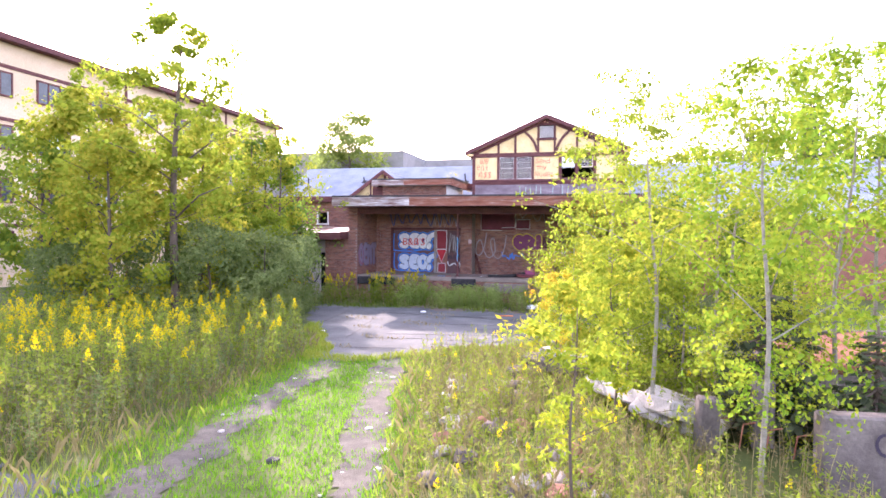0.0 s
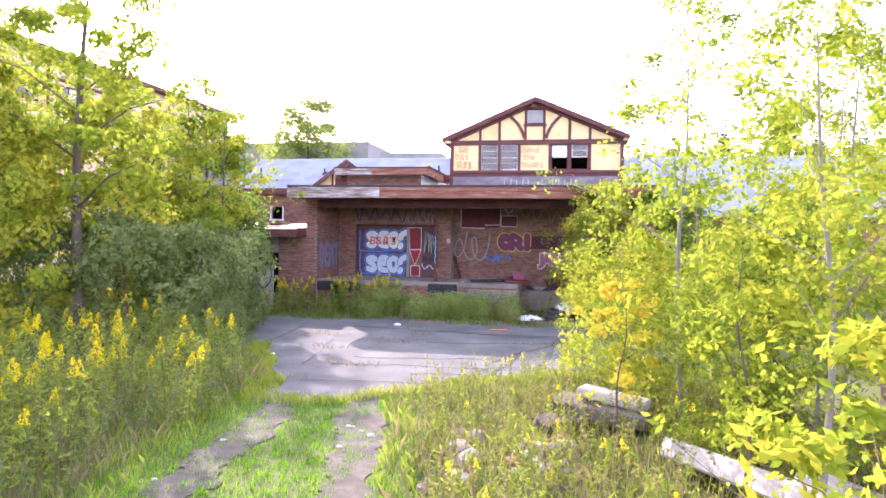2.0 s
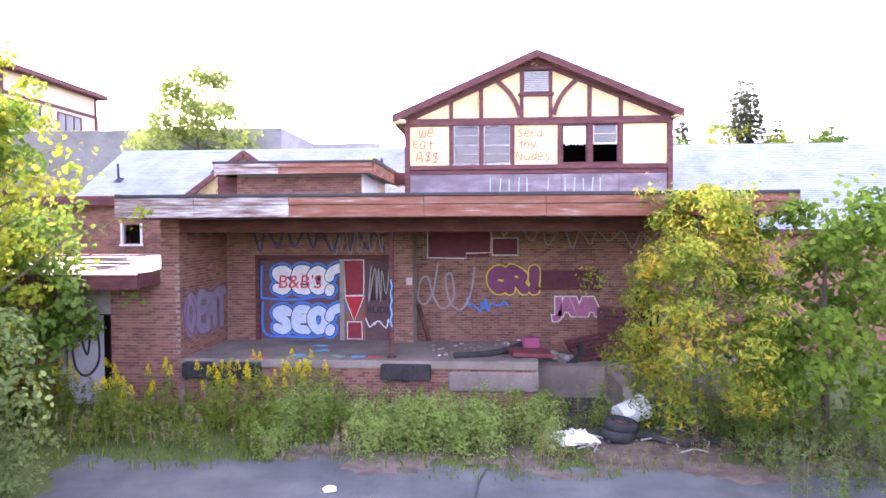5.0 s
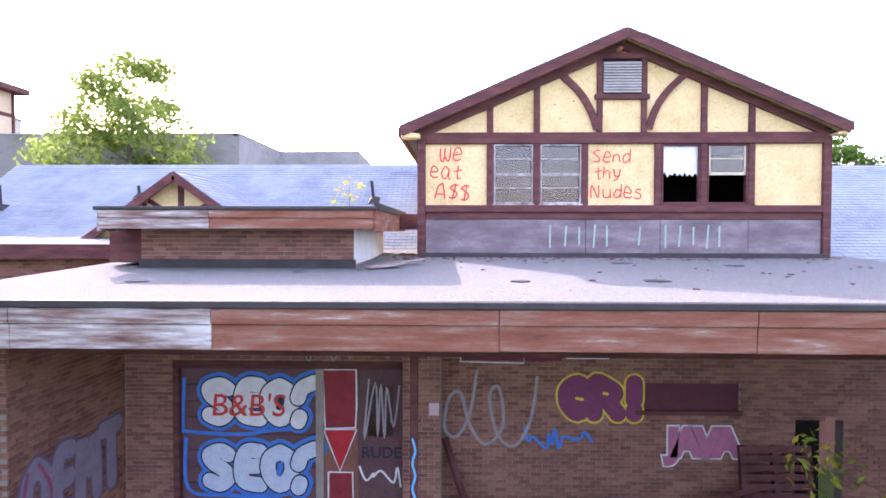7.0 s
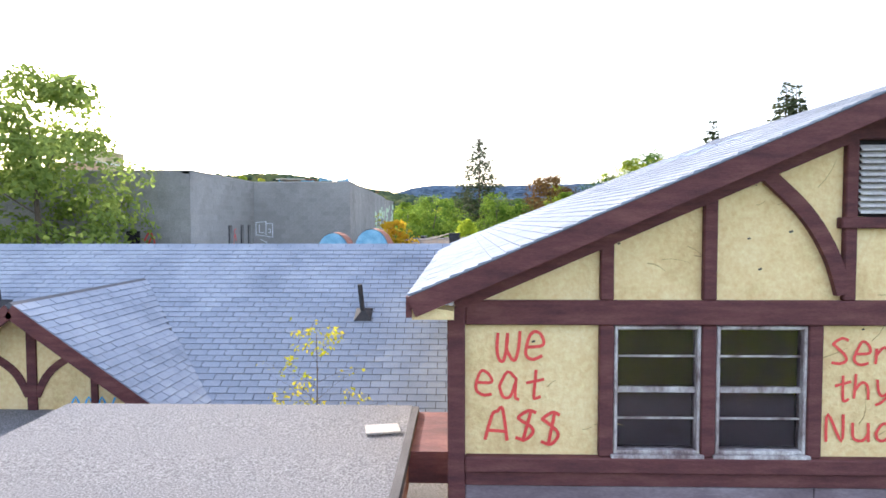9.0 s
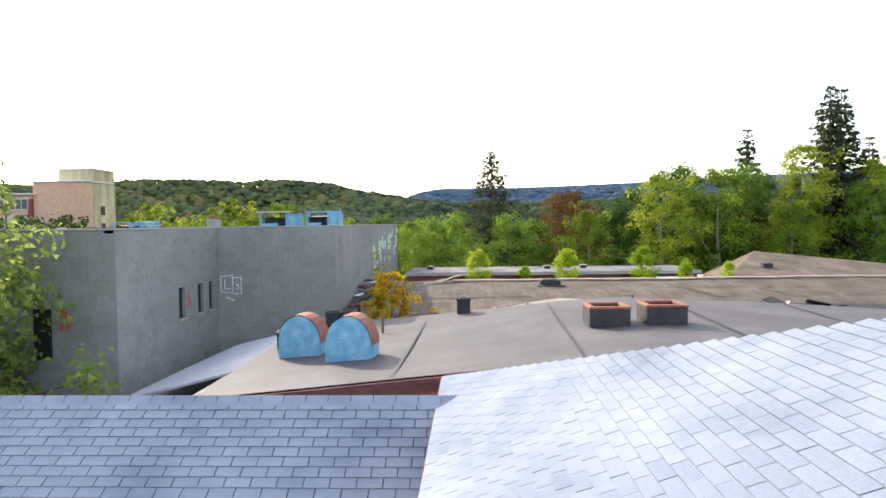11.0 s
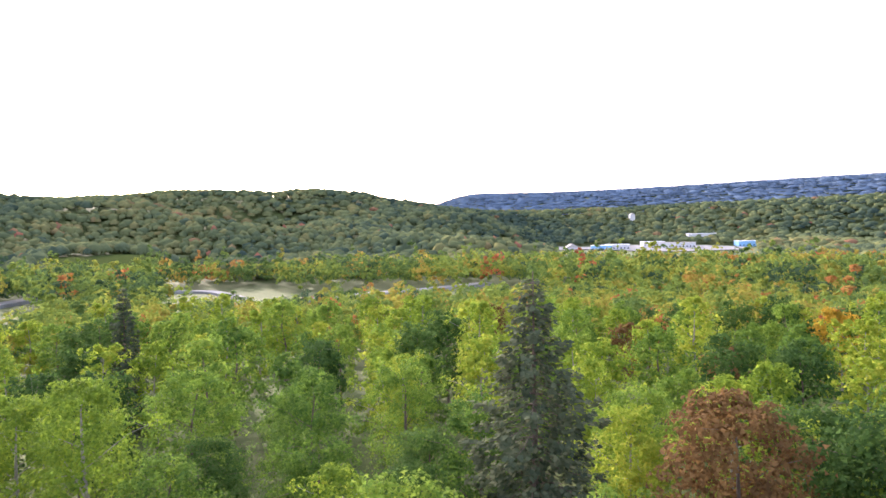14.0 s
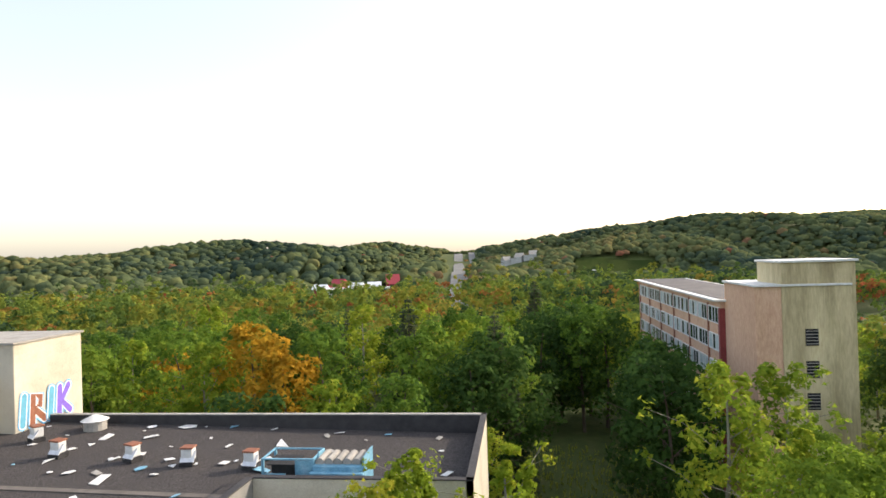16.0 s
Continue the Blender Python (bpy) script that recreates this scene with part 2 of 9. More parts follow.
    def prism(self, outline, axis, a, b):
        """A flat outline (list of pairs) pushed along an axis from a to b."""
        n = len(outline)
        def at(p, w):
            return {"x": (w, p[0], p[1]), "y": (p[0], w, p[1]), "z": (p[0], p[1], w)}[axis]
        v = [at(p, a) for p in outline] + [at(p, b) for p in outline]
        f = [tuple(range(n))[::-1], tuple(range(n, 2 * n))] + [(i, (i + 1) % n, n + (i + 1) % n, n + i) for i in range(n)]
        return self.add(v, f)

    def build(self, name, mat, parent=None, label="", smooth=False):
        me = bpy.data.meshes.new(name)
        me.from_pydata(self.v, [], self.f)
        me.materials.append(mat)
        if smooth:
            me.shade_smooth()
        ob = new(name, me)
        if parent:
            ob.parent = parent
        if label:
            ob["label"] = label
        return ob


def thing(name, label, category, group="", kind="", at=None):
    ob = new(name)
    if at is not None:
        ob.matrix_basis = at
    return tagged(ob, label, category, group, kind)


def box_part(name, x0, x1, y0, y1, z0, z1, mat, parent=None, label="", ch=0.0):
    return MB().box(x0, x1, y0, y1, z0, z1, ch=ch).build(name, mat, parent, label)


def bonded(parent, origin, along, up, out, width, height, bl, bh, joint, depth, mat_one, mat_many, name, keep, skip=(), near=None, edge=None, jag=.004):
    """Courses of bricks, blocks or shingles on a plane. origin, along, up, out: vectors; skip: openings (u0, u1, w0, w1). keep: how many
    become objects of their own (those nearest to the point near, in u and w); the others are joined. edge(u, w) says if a piece is there."""
    origin, along, up, out = Vector(origin), Vector(along).normalized(), Vector(up).normalized(), Vector(out).normalized()
    rnd = random.Random(len(bpy.data.objects))
    cells = []
    for r in range(int(height / bh)):
        w0 = r * bh
        off = (r % 2) * bl / 2
        u = -off
        while u < width - .01:
            a, b = max(u, 0), min(u + bl, width)
            u += bl
            if b - a < bl * .2:
                continue
            wm = w0 + bh / 2
            bits = [(a, b)]
            for s in skip:
                if s[2] < wm < s[3]:
                    bits = [q for p in bits for q in ((p[0], min(p[1], s[0])), (max(p[0], s[1]), p[1])) if q[1] - q[0] > .03]
            for p, q in bits:
                if not edge or edge((p + q) / 2, wm):
                    cells.append((p, q, w0, w0 + bh, off))
    near = near or (width / 2, height / 2)
    cells.sort(key=lambda c: ((c[0] + c[1]) / 2 - near[0]) ** 2 + ((c[2] + c[3]) / 2 - near[1]) ** 2)
    rest, shared = MB(), {}
    fr = [(0, 1, 2, 3), (0, 4, 5, 1), (1, 5, 6, 2), (2, 6, 7, 3), (3, 7, 4, 0)]
    def slab(w, h, d):
        j = joint / 2
        if name == "shingle":     # the butt edge stands proud, the head lies under the next course
            return [(j, 0, d), (w - j, 0, d), (w - j, h, d * .15), (j, h, d * .15), (j, 0, -.01), (w - j, 0, -.01), (w - j, h, -.01), (j, h, -.01)]
        return [(j, j, d), (w - j, j, d), (w - j, h - j, d), (j, h - j, d), (j, j, 0), (w - j, j, 0), (w - j, h - j, 0), (j, h - j, 0)]
    base = Matrix((along, up, out)).transposed().to_4x4()
    for i, (a, b, w0, w1, off) in enumerate(cells):
        d = depth + rnd.uniform(-jag, jag)
        place = Matrix.Translation(origin + along * a + up * w0 + out * 0) @ base
        if i < keep:
            key = round(b - a, 3)
            if key not in shared:
                me = bpy.data.meshes.new(name)
                me.from_pydata(slab(b - a, w1 - w0, depth), [], fr)
                me.materials.append(mat_one)
                shared[key] = me
            ob = new(name, shared[key])
            ob.parent = parent
            ob.matrix_basis = place @ Matrix.Translation((0, 0, d - depth))
        else:
            rest.add(slab(b - a, w1 - w0, d), fr, place)
    if rest.v:
        tagged(rest.build({"brick": "brickwork", "shingle": "shingle_field"}.get(name, "blockwork"), mat_many, parent), kind="stuff")


def writing(text, size, m, mat, name="graffiti", label="", parent=None, bold=0.0, shear=0.0, thick=0.002, category="graffiti", spacing=1.0, line=0.8):
    cu = bpy.data.curves.new(name, "FONT")
    cu.body, cu.size, cu.align_x, cu.align_y = text, size, "CENTER", "CENTER"
    cu.offset, cu.shear, cu.extrude, cu.space_character, cu.space_line = bold, shear, thick, spacing, line
    cu.resolution_u = 4
    cu.materials.append(mat)
    ob = new(name, cu)
    ob.matrix_basis = m
    if parent:
        ob.parent = parent
    else:
        tagged(ob, label, category)
    return ob


def strokes(name, lines, width, m, mat, label="", parent=None, thick=.004):
    """Sprayed strokes: flat ribbons along polylines given in the plane (x right, y up), laid at m."""
    b = MB()
    for k, ln in enumerate(lines):
        pts = [Vector((p[0], p[1], 0)) for p in ln]
        o = len(b.v)
        for i, p in enumerate(pts):
            t = (pts[min(i + 1, len(pts) - 1)] - pts[max(i - 1, 0)]).normalized()
            s = Vector((-t.y, t.x, 0)) * width / 2
            for q in (p + s, p - s):
                b.v.append(tuple(m @ Vector((q.x, q.y, thick + .0005 * k + .00008 * i))))
        for i in range(len(pts) - 1):
            a = o + 2 * i
            b.f.append((a, a + 1, a + 3, a + 2))
    ob = b.build(name, mat, parent)
    if label and not parent:
        tagged(ob, label, "graffiti")
    return ob


def curve_pts(pts, n=6):
    """A smooth line through points (Catmull-Rom)."""
    p = [Vector((*q, 0)) if len(q) == 2 else Vector(q) for q in pts]
    p = [p[0]] + p + [p[-1]]
    out = []
    for i in range(1, len(p) - 2):
        for k in range(n):
            t = k / n
            out.append(.5 * (2 * p[i] + (p[i + 1] - p[i - 1]) * t + (2 * p[i - 1] - 5 * p[i] + 4 * p[i + 1] - p[i + 2]) * t * t + (3 * p[i] - p[i - 1] - 3 * p[i + 1] + p[i + 2]) * t ** 3))
    return out + [p[-2]]


def wallface(x, y, z):
    """A pose for something drawn on a wall that faces -y: its x runs along +x, its y runs up."""
    return pose(x, y, z, 90, 0, 0)


class Pieces:
    """Boxes that each become a part of their own."""
    def __init__(self):
        self.todo = []

    def box(self, *a, **k):
        self.todo.append(MB().box(*a, **k))

    def prism(self, *a, **k):
        self.todo.append(MB().prism(*a, **k))

    def build(self, name, mat, parent, label=""):
        return [q.build(name, mat, parent, label) for q in self.todo][0]


HAND = {"W": "08 04 11 30 44 48/48 44 61 80 94 99", "e": "04 74 67 38 16 02 30 71", "a": "76 38 05 03 20 51 75/76 71 90", "t": "59 51 60 81/15 96", "A": "00 28 49 69 90/13 83", "$": "88 59 17 26 64 72 40 01/69 30",
        "S": "88 59 17 26 64 72 40 01", "n": "06 00/03 36 65 70", "d": "75 36 03 10 40 73/79 74 70", "h": "09 00/03 36 65 70", "y": "09 15 34 65/79 64 31 00", "N": "00 09 70 79", "u": "06 01 20 50 73/76 70", "s": "65 36 14 62 50 10 01"}


def hand(text, x, z, size, m, mat, parent, seed):
    """A hand-sprayed word: x, z its lower left end, size the height of a letter."""
    r = random.Random(seed)
    lines = []
    for c in text:
        drop = .35 * size if c == "y" else 0
        tilt = r.uniform(-.04, .1)
        for part_ in HAND[c].split("/"):
            pts = [(x + (int(q[0]) * .075 + int(q[1]) * tilt * .1) * size, z - drop + int(q[1]) * .108 * size + r.uniform(-.015, .015)) for q in part_.split()]
            lines.append(curve_pts(pts, 4))
        x += size * (.92 if c in "WAN" else .78)
        z += r.uniform(-.02, .02)
    return strokes("sprayed_word", lines, size * .1, m, mat, parent=parent)


# ---- front building: loading dock under a flat gravel roof ----
dockhouse = thing("loading_dock_building", "derelict brick loading dock building with a flat gravel roof and graffiti", "building")
XL, XR = -9.3, 5.2
YF, YB, YB2 = 30.5, 33.1, 33.7

backwall = Pieces()
backwall.box(XL - .3, -8.42, YB + .02, YB + .25, 0, 4.6)
backwall.box(-8.42, -4.7, YB + .02, YB + .25, 3.38, 4.6)
backwall.box(-8.42, -4.7, YB + .02, YB + .25, 0, 1.15)
backwall.box(-6.15, -6.02, YB + .02, YB + .25, 1.15, 3.38)
backwall.box(-4.7, -4.1, YB - .2, YB2 + .25, 0, 4.6)
backwall.box(-4.1, -.75, YB2 + .02, YB2 + .25, 0, 4.6)
backwall.box(-.75, .95, YB2 + .02, YB2 + .25, 0, 2.55)
backwall.box(-.75, .95, YB2 + .02, YB2 + .25, 3.05, 4.6)
backwall.box(.95, 1.5, YB2 + .02, YB2 + .25, 0, 4.6)
backwall.box(1.5, 1.9, YB2 + .02, YB2 + .25, 0, 3.3)
backwall.box(1.9, 2.7, YB2 + .02, YB2 + .25, 2.45, 3.3)
backwall.box(1.5, 2.7, YB2 + .02, YB2 + .25, 3.3, 4.6)
backwall.box(2.7, XR, YB2 + .02, YB2 + .25, 0, 4.6)
backwall = backwall.build("wall", MORTAR, dockhouse, "dark brick back wall of the dock")
BL, BH = .203, .0677
bonded(backwall, (XL, YB + .02, 1.15), (1, 0, 0), (0, 0, 1), (0, -1, 0), -4.7 - XL, 3.4, BL, BH, .011, .012, BRICK, BRICKS, "brick", 120,
       skip=[(.88, 4.6, 0, 2.23)], near=(.5, 1))
bonded(backwall, (-4.7, YB - .2, 1.15), (1, 0, 0), (0, 0, 1), (0, -1, 0), .6, 3.4, BL, BH, .011, .012, BRICK, BRICKS, "brick", 60, near=(.3, 1))
bonded(backwall, (2.7, YB2 + .02, .4), (1, 0, 0), (0, 0, 1), (0, -1, 0), 2.5, 4.1, BL, BH, .011, .012, BRICK, BRICKS, "brick", 0)
bonded(backwall, (-4.1, YB2 + .02, .4), (1, 0, 0), (0, 0, 1), (0, -1, 0), 6.8, 4.1, BL, BH, .011, .012, BRICK, BRICKS, "brick", 120,
       skip=[(3.35, 5.05, 2.15, 2.65), (6.0, 6.8, 0, 2.05)], near=(2, 1.2))

sidewall = Pieces()
sidewall.box(-9.75, XL - .012, YF - .1, YB + .25, 0, 4.6)
sidewall.box(-11.0, -9.75, YF - .1, YF + .2, 0, 3.1)
sidewall.box(-12.3, -11.0, YF - .1, YF + .2, 2.2, 3.1)
sidewall.box(-16.5, -12.3, YF - .1, YF + .2, 0, 3.1)
sidewall = sidewall.build("wall", MORTAR, dockhouse, "brick end wall beside the dock")
bonded(sidewall, (-11.0, YF - .1, 0), (1, 0, 0), (0, 0, 1), (0, -1, 0), 1.7, 3.05, BL, BH, .011, .012, BRICK, BRICKS, "brick", 260, near=(1.1, 1.3))
bonded(sidewall, (-9.75, YF - .1, 3.05), (1, 0, 0), (0, 0, 1), (0, -1, 0), .45, 1.5, BL, BH, .011, .012, BRICK, BRICKS, "brick", 40)
bonded(sidewall, (-16.5, YF - .1, 0), (1, 0, 0), (0, 0, 1), (0, -1, 0), 4.2, 3.05, BL, BH, .011, .012, BRICK, BRICKS, "brick", 0)
bonded(sidewall, (XL - .012, YB, 1.15), (0, -1, 0), (0, 0, 1), (1, 0, 0), YB - YF + .1, 3.4, BL, BH, .011, .012, BRICK, BRICKS, "brick", 0)
# toothed edge of the end wall where white mortar shows
for i in range(16):
    MB().box(XL - .06 - .04 * (i % 2), XL + .004, YF - .122, YF - .1, 1.3 + i * .0677 * 2, 1.3 + i * .0677 * 2 + .05).build("mortar_edge", MORTAR, dockhouse)

# platform
plat = MB()
plat.box(XL, -.95, YF, YB + .02, .95, 1.15, ch=.02)
plat.build("platform", DOCKCON, dockhouse, "stained concrete dock platform")
plat = Pieces()
plat.box(XL, -8.75, YF + .06, YF + .25, 0, .95)
plat.box(-8.3, -.95, YF + .06, YF + .25, 0, .95)
plat.box(-8.75, -8.3, YF + .06, YF + .25, 0, .35)
plat.box(-1.2, -.95, YF + .25, YB2, 0, .95)
front = plat.build("wall", MORTAR, dockhouse, "low brick wall under the dock edge")
bonded(front, (XL, YF + .06, 0), (1, 0, 0), (0, 0, 1), (0, -1, 0), -1.0 - XL, .95, BL, BH, .011, .014, BRICK, BRICKS, "brick", 200, skip=[(.5, 1.05, .3, 1)], near=(4, .6))
MB().box(-3.0, -.93, YF - .02, YF + .07, .45, .9, ch=.03).build("patch", DOCKCON, dockhouse, "broken concrete patch on the dock edge")
box_part("platform", -.95, 5.2, 32.0, YB2 + .02, .55, .8, DOCKCON, dockhouse, "lower concrete ledge", ch=.03)
box_part("ramp_wall", .75, 1.0, 29.6, 32.0, 0, .85, DOCKCON, dockhouse, ch=.03)
box_part("ledge_wall", -.95, 5.2, 31.8, 32.0, 0, .8, DOCKCON, dockhouse, ch=.02)
for x0, x1 in ((-9.25, -8.55), (-8.35, -7.4), (-4.55, -3.4)):
    b = box_part("bumper", x0, x1, YF - .16, YF + .06, .72, 1.08, RUBBER, dockhouse, "black rubber dock bumper", ch=.025)
    rib = MB()
    for i in range(9):
        xx = x0 + .04 + i * (x1 - x0 - .1) / 8.5
        rib.box(xx, xx + .03, YF - .175, YF - .16, .74, 1.06)
    rib.build("rib", RUBBER, b)
post = MB()
post.box(-4.42, -4.32, YF + .35, YF + .45, 1.15, 4.5, ch=.008)
post.box(-4.48, -4.26, YF + .29, YF + .51, 1.15, 1.17)
post.build("post", BROWNWOOD, dockhouse, "slim brown steel post")
# beam and soffit, then the roof slab
box_part("soffit", -9.95, 3.95, 29.2, 36.0, 4.42, 4.46, BROWNWOOD, dockhouse)
box_part("beam", -9.7, 3.8, YF - .05, YF + .15, 4.12, 4.42, BROWNWOOD, dockhouse, ch=.01)
roof = MB().prism([(29.16, 4.46), (29.16, 4.9), (35.5, 5.12), (37.7, 5.18), (37.7, 4.46)], "x", -9.94, 3.96)
roof.build("roof", GRAVELROOF, dockhouse, "flat roof covered in pale gravel")
xs = [-10.0, -8.3, -6.25, -3.4, -.9, 1.7, 4.02]
for i in range(6):
    mat = FASCIAW if i < 2 else FASCIA
    MB().box(xs[i], xs[i + 1] - .006, 29.1, 29.16, 4.44 + .004 * (i % 2), 4.7, ch=.006).build("fascia_board", mat, dockhouse)
    MB().box(xs[i], xs[i + 1] - .006, 29.075, 29.16, 4.704, 4.86 + .003 * (i % 2), ch=.006).build("fascia_board", mat, dockhouse)
MB().box(-10.04, 4.06, 29.05, 29.2, 4.862, 4.935, ch=.01).build("drip_edge", TAR, dockhouse)
MB().box(4.02, 4.08, 29.1, 36, 4.44, 4.86).build("fascia_board", FASCIA, dockhouse)
MB().box(-10.06, -10.0, 29.1, 36, 4.44, 4.86).build("fascia_board", FASCIAW, dockhouse)
MB().box(-10.06, -9.96, 29.1, 36, 4.862, 4.95).build("drip_edge", TAR, dockhouse)

# roll-up door, red panels and the side door
roll = Pieces()
for i in range(8):
    roll.box(-8.4, -6.16, YB + .1, YB + .14, 1.17 + i * .275, 1.17 + i * .275 + .265, ch=.008)
roll.build("door_slat", surf("door_panel", [(.1, .05, .06), (.16, .09, .1)], 2, 30, .7, .15), dockhouse, "closed roll-up door painted over with graffiti")
box_part("door_jamb", -8.5, -8.4, YB - .02, YB + .2, 1.15, 3.42, BROWNWOOD, dockhouse)
box_part("lintel", -8.5, -4.7, YB - .02, YB + .2, 3.38, 3.5, BROWNWOOD, dockhouse)
pan = Pieces()
pan.box(-6.02, -5.5, YB + .06, YB + .12, 2.4, 3.36, ch=.01)
pan.box(-5.95, -5.55, YB + .06, YB + .12, 1.17, 1.65, ch=.01)
pan.build("red_panel", paint("dull_red_panel", (.26, .03, .04)), dockhouse)
MB().prism([(-6.0, 2.36), (-5.75, 1.68), (-5.5, 2.36)], "y", YB + .06, YB + .1).build("red_triangle", paint("bright_red_panel", (.5, .03, .04)), dockhouse)
box_part("infill", -6.02, -5.46, YB + .13, YB + .2, 1.15, 3.38, BRICKS, dockhouse)
wedges = [[(-6.04, 3.36), (-5.49, 3.36), (-5.48, 2.78), (-5.5, 2.4), (-6.0, 2.38), (-6.02, 2.8), (-6.04, 3.36)], [(-6.03, 2.37), (-5.76, 1.68), (-5.48, 2.37), (-6.03, 2.37)],
          [(-5.95, 1.66), (-5.55, 1.66), (-5.54, 1.19), (-5.95, 1.19), (-5.95, 1.66)]]
strokes("white_outline", wedges, .03, wallface(0, YB + .055, 0), WHITEP, parent=dockhouse)
door = box_part("door", -5.46, -4.72, YB + .08, YB + .13, 1.15, 3.36, surf("brown_door", [(.09, .045, .05), (.15, .08, .085)], 2, 30, .7, .2), dockhouse, "narrow brown door with scrawls", ch=.008)
box_part("pane", -5.3, -4.88, YB + .074, YB + .085, 2.25, 3.05, GLASS, door)
box_part("frame", -5.33, -4.85, YB + .07, YB + .08, 3.05, 3.09, BROWNWOOD, door)
MB().tube([(-4.83, YB + .02, 2.15), (-4.83, YB + .09, 2.15)], .03, n=8).build("knob", RUST, door)
for n, x0, x1, z0, z1 in (("sign", -3.75, -2.05, 3.42, 4.28), ("sign", -1.95, -1.3, 3.5, 3.92)):
    box_part(n, x0, x1, YB2 - .03, YB2 + .0, z0, z1, paint("maroon_board", (.15, .03, .05)), dockhouse, "dark red board on the wall", ch=.006)
strokes("white_outline", [[(-3.78, 4.25), (-3.78, 3.4), (-2.7, 3.38), (-2.7, 3.52), (-2.02, 3.54), (-2.0, 4.28)], [(-1.98, 3.94), (-1.98, 3.47), (-1.27, 3.47), (-1.27, 3.95), (-1.98, 3.94)],
                          [(-1.85, 4.3), (-1.65, 4.0), (-1.4, 4.3)]], .03, wallface(0, YB2 - .035, 0), WHITEP, parent=dockhouse)
box_part("window_frame", -.8, 1.0, YB2 - .02, YB2 + .1, 2.5, 2.58, BROWNWOOD, dockhouse)
box_part("window_board", -.75, .95, YB2 + .06, YB2 + .1, 2.55, 3.05, paint("maroon_window_board", (.11, .03, .045)), dockhouse, "maroon boarded window")
# black sheets behind the openings, their shade put into the colour
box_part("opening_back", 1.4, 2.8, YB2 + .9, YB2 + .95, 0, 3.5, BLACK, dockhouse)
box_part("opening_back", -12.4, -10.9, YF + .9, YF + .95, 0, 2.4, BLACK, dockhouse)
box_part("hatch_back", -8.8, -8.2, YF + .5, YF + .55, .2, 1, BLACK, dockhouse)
box_part("side_door", -12.2, -11.3, YF + .05, YF + .1, 0, 2.15, paint("pale_door", (.45, .42, .44)), dockhouse, "pale side door with dark scrawl", ch=.01)
strokes("scrawl", [curve_pts([(-12.1, 1.7), (-12.0, .9), (-11.7, .7), (-11.4, 1.1), (-11.45, 1.9)]), curve_pts([(-11.9, 1.8), (-11.7, 1.2), (-11.6, 1.9)])], .06, wallface(0, YF + .045, 0), DARKP, parent=dockhouse)

# graffiti on the dock walls
def bubble(name, lines, m, layers, parent):
    """Fat sprayed letters: round-ended bands along skeleton lines, one over another (width, paint, lift)."""
    for k, (w, mat, lift) in enumerate(layers):
        b = MB()
        for q, ln in enumerate(lines):
            z = lift + .0004 * q
            pts = [Vector((p[0], p[1], 0)) for p in ln]
            ww = w * (ln[0][2] if len(ln[0]) > 2 and ln[0][2] else 1)
            o = len(b.v)
            for i, p in enumerate(pts):
                t = (pts[min(i + 1, len(pts) - 1)] - pts[max(i - 1, 0)]).normalized()
                s = Vector((-t.y, t.x, 0)) * ww / 2
                b.v += [tuple(m @ Vector((p.x + e * s.x, p.y + e * s.y, z + .00006 * i))) for e in (1, -1)]
            b.f += [(o + 2 * i, o + 2 * i + 1, o + 2 * i + 3, o + 2 * i + 2) for i in range(len(pts) - 1)]
            for e, p in ((-.0003, pts[0]), (.0026, pts[-1])):
                o = len(b.v)
                b.v += [tuple(m @ Vector((p.x + ww / 2 * math.cos(a), p.y + ww / 2 * math.sin(a), z + e))) for a in [j * math.pi / 7 for j in range(14)]]
                b.f.append(tuple(range(o, o + 14)))
        b.build(name, mat, parent)


FAT = {"S": "88 59 18 26 64 82 50 11", "E": "89 39 15 21 80/15 75", "O": "59 17 13 50 93 97 59", "C": "87 59 17 13 50 82", "G": "87 59 17 13 50 83 55", "R": "00 09 58 86 54 04/54 90", "!": "49 44/41 40",
       "M": "00 19 54 89 90", "N": "00 09 80 89", "T": "09 99/59 50"}


def fat(text, x, z, w, h, step):
    """Skeleton lines of fat letters, lower left end at x, z."""
    out = []
    for c in text:
        for ln in FAT[c].split("/"):
            out.append([tuple(p[:2]) for p in curve_pts([(x + int(q[0]) / 9 * w, z + int(q[1]) / 9 * h) for q in ln.split()], 5)])
        x += step
    return out


PALEBL = surf("spray_pale_blue", [(.4, .5, .66), (.6, .68, .76)], 6, 40, .6, .1)
for zz, tint in ((2.52, WHITEP), (1.42, PALEBL)):
    doorface = wallface(0, YB + .094, 0)
    word = [fat(c, x, zz, .4, .56, 0) for c, x in zip("SEO", (-7.98, -7.45, -6.98))]
    word += [[[tuple(p[:2]) for p in curve_pts([(-6.45, zz + .36), (-6.38, zz + .52), (-6.18, zz + .62)], 4)]], [[(-6.45, zz - .03), (-6.42, zz + .05)]]]
    bubble("letter_shadow", [ln for q in word for ln in q], doorface, [(.42, BLUEP, -.004)], dockhouse)
    for k, q in enumerate(word):
        bubble("bubble_letter", q, doorface, [(.3, DARKP, .004 + .008 * k), (.25, tint, .008 + .008 * k)], dockhouse)
    bubble("letter_gap", [[(-6.78, zz + .2), (-6.74, zz + .36)]], doorface, [(.08, BLUEP if zz < 2 else DARKP, .03)], dockhouse)
writing("B&B'S", .52, wallface(-7.28, YB + .035, 2.74), REDP, "red_letters", "", dockhouse, shear=.1)
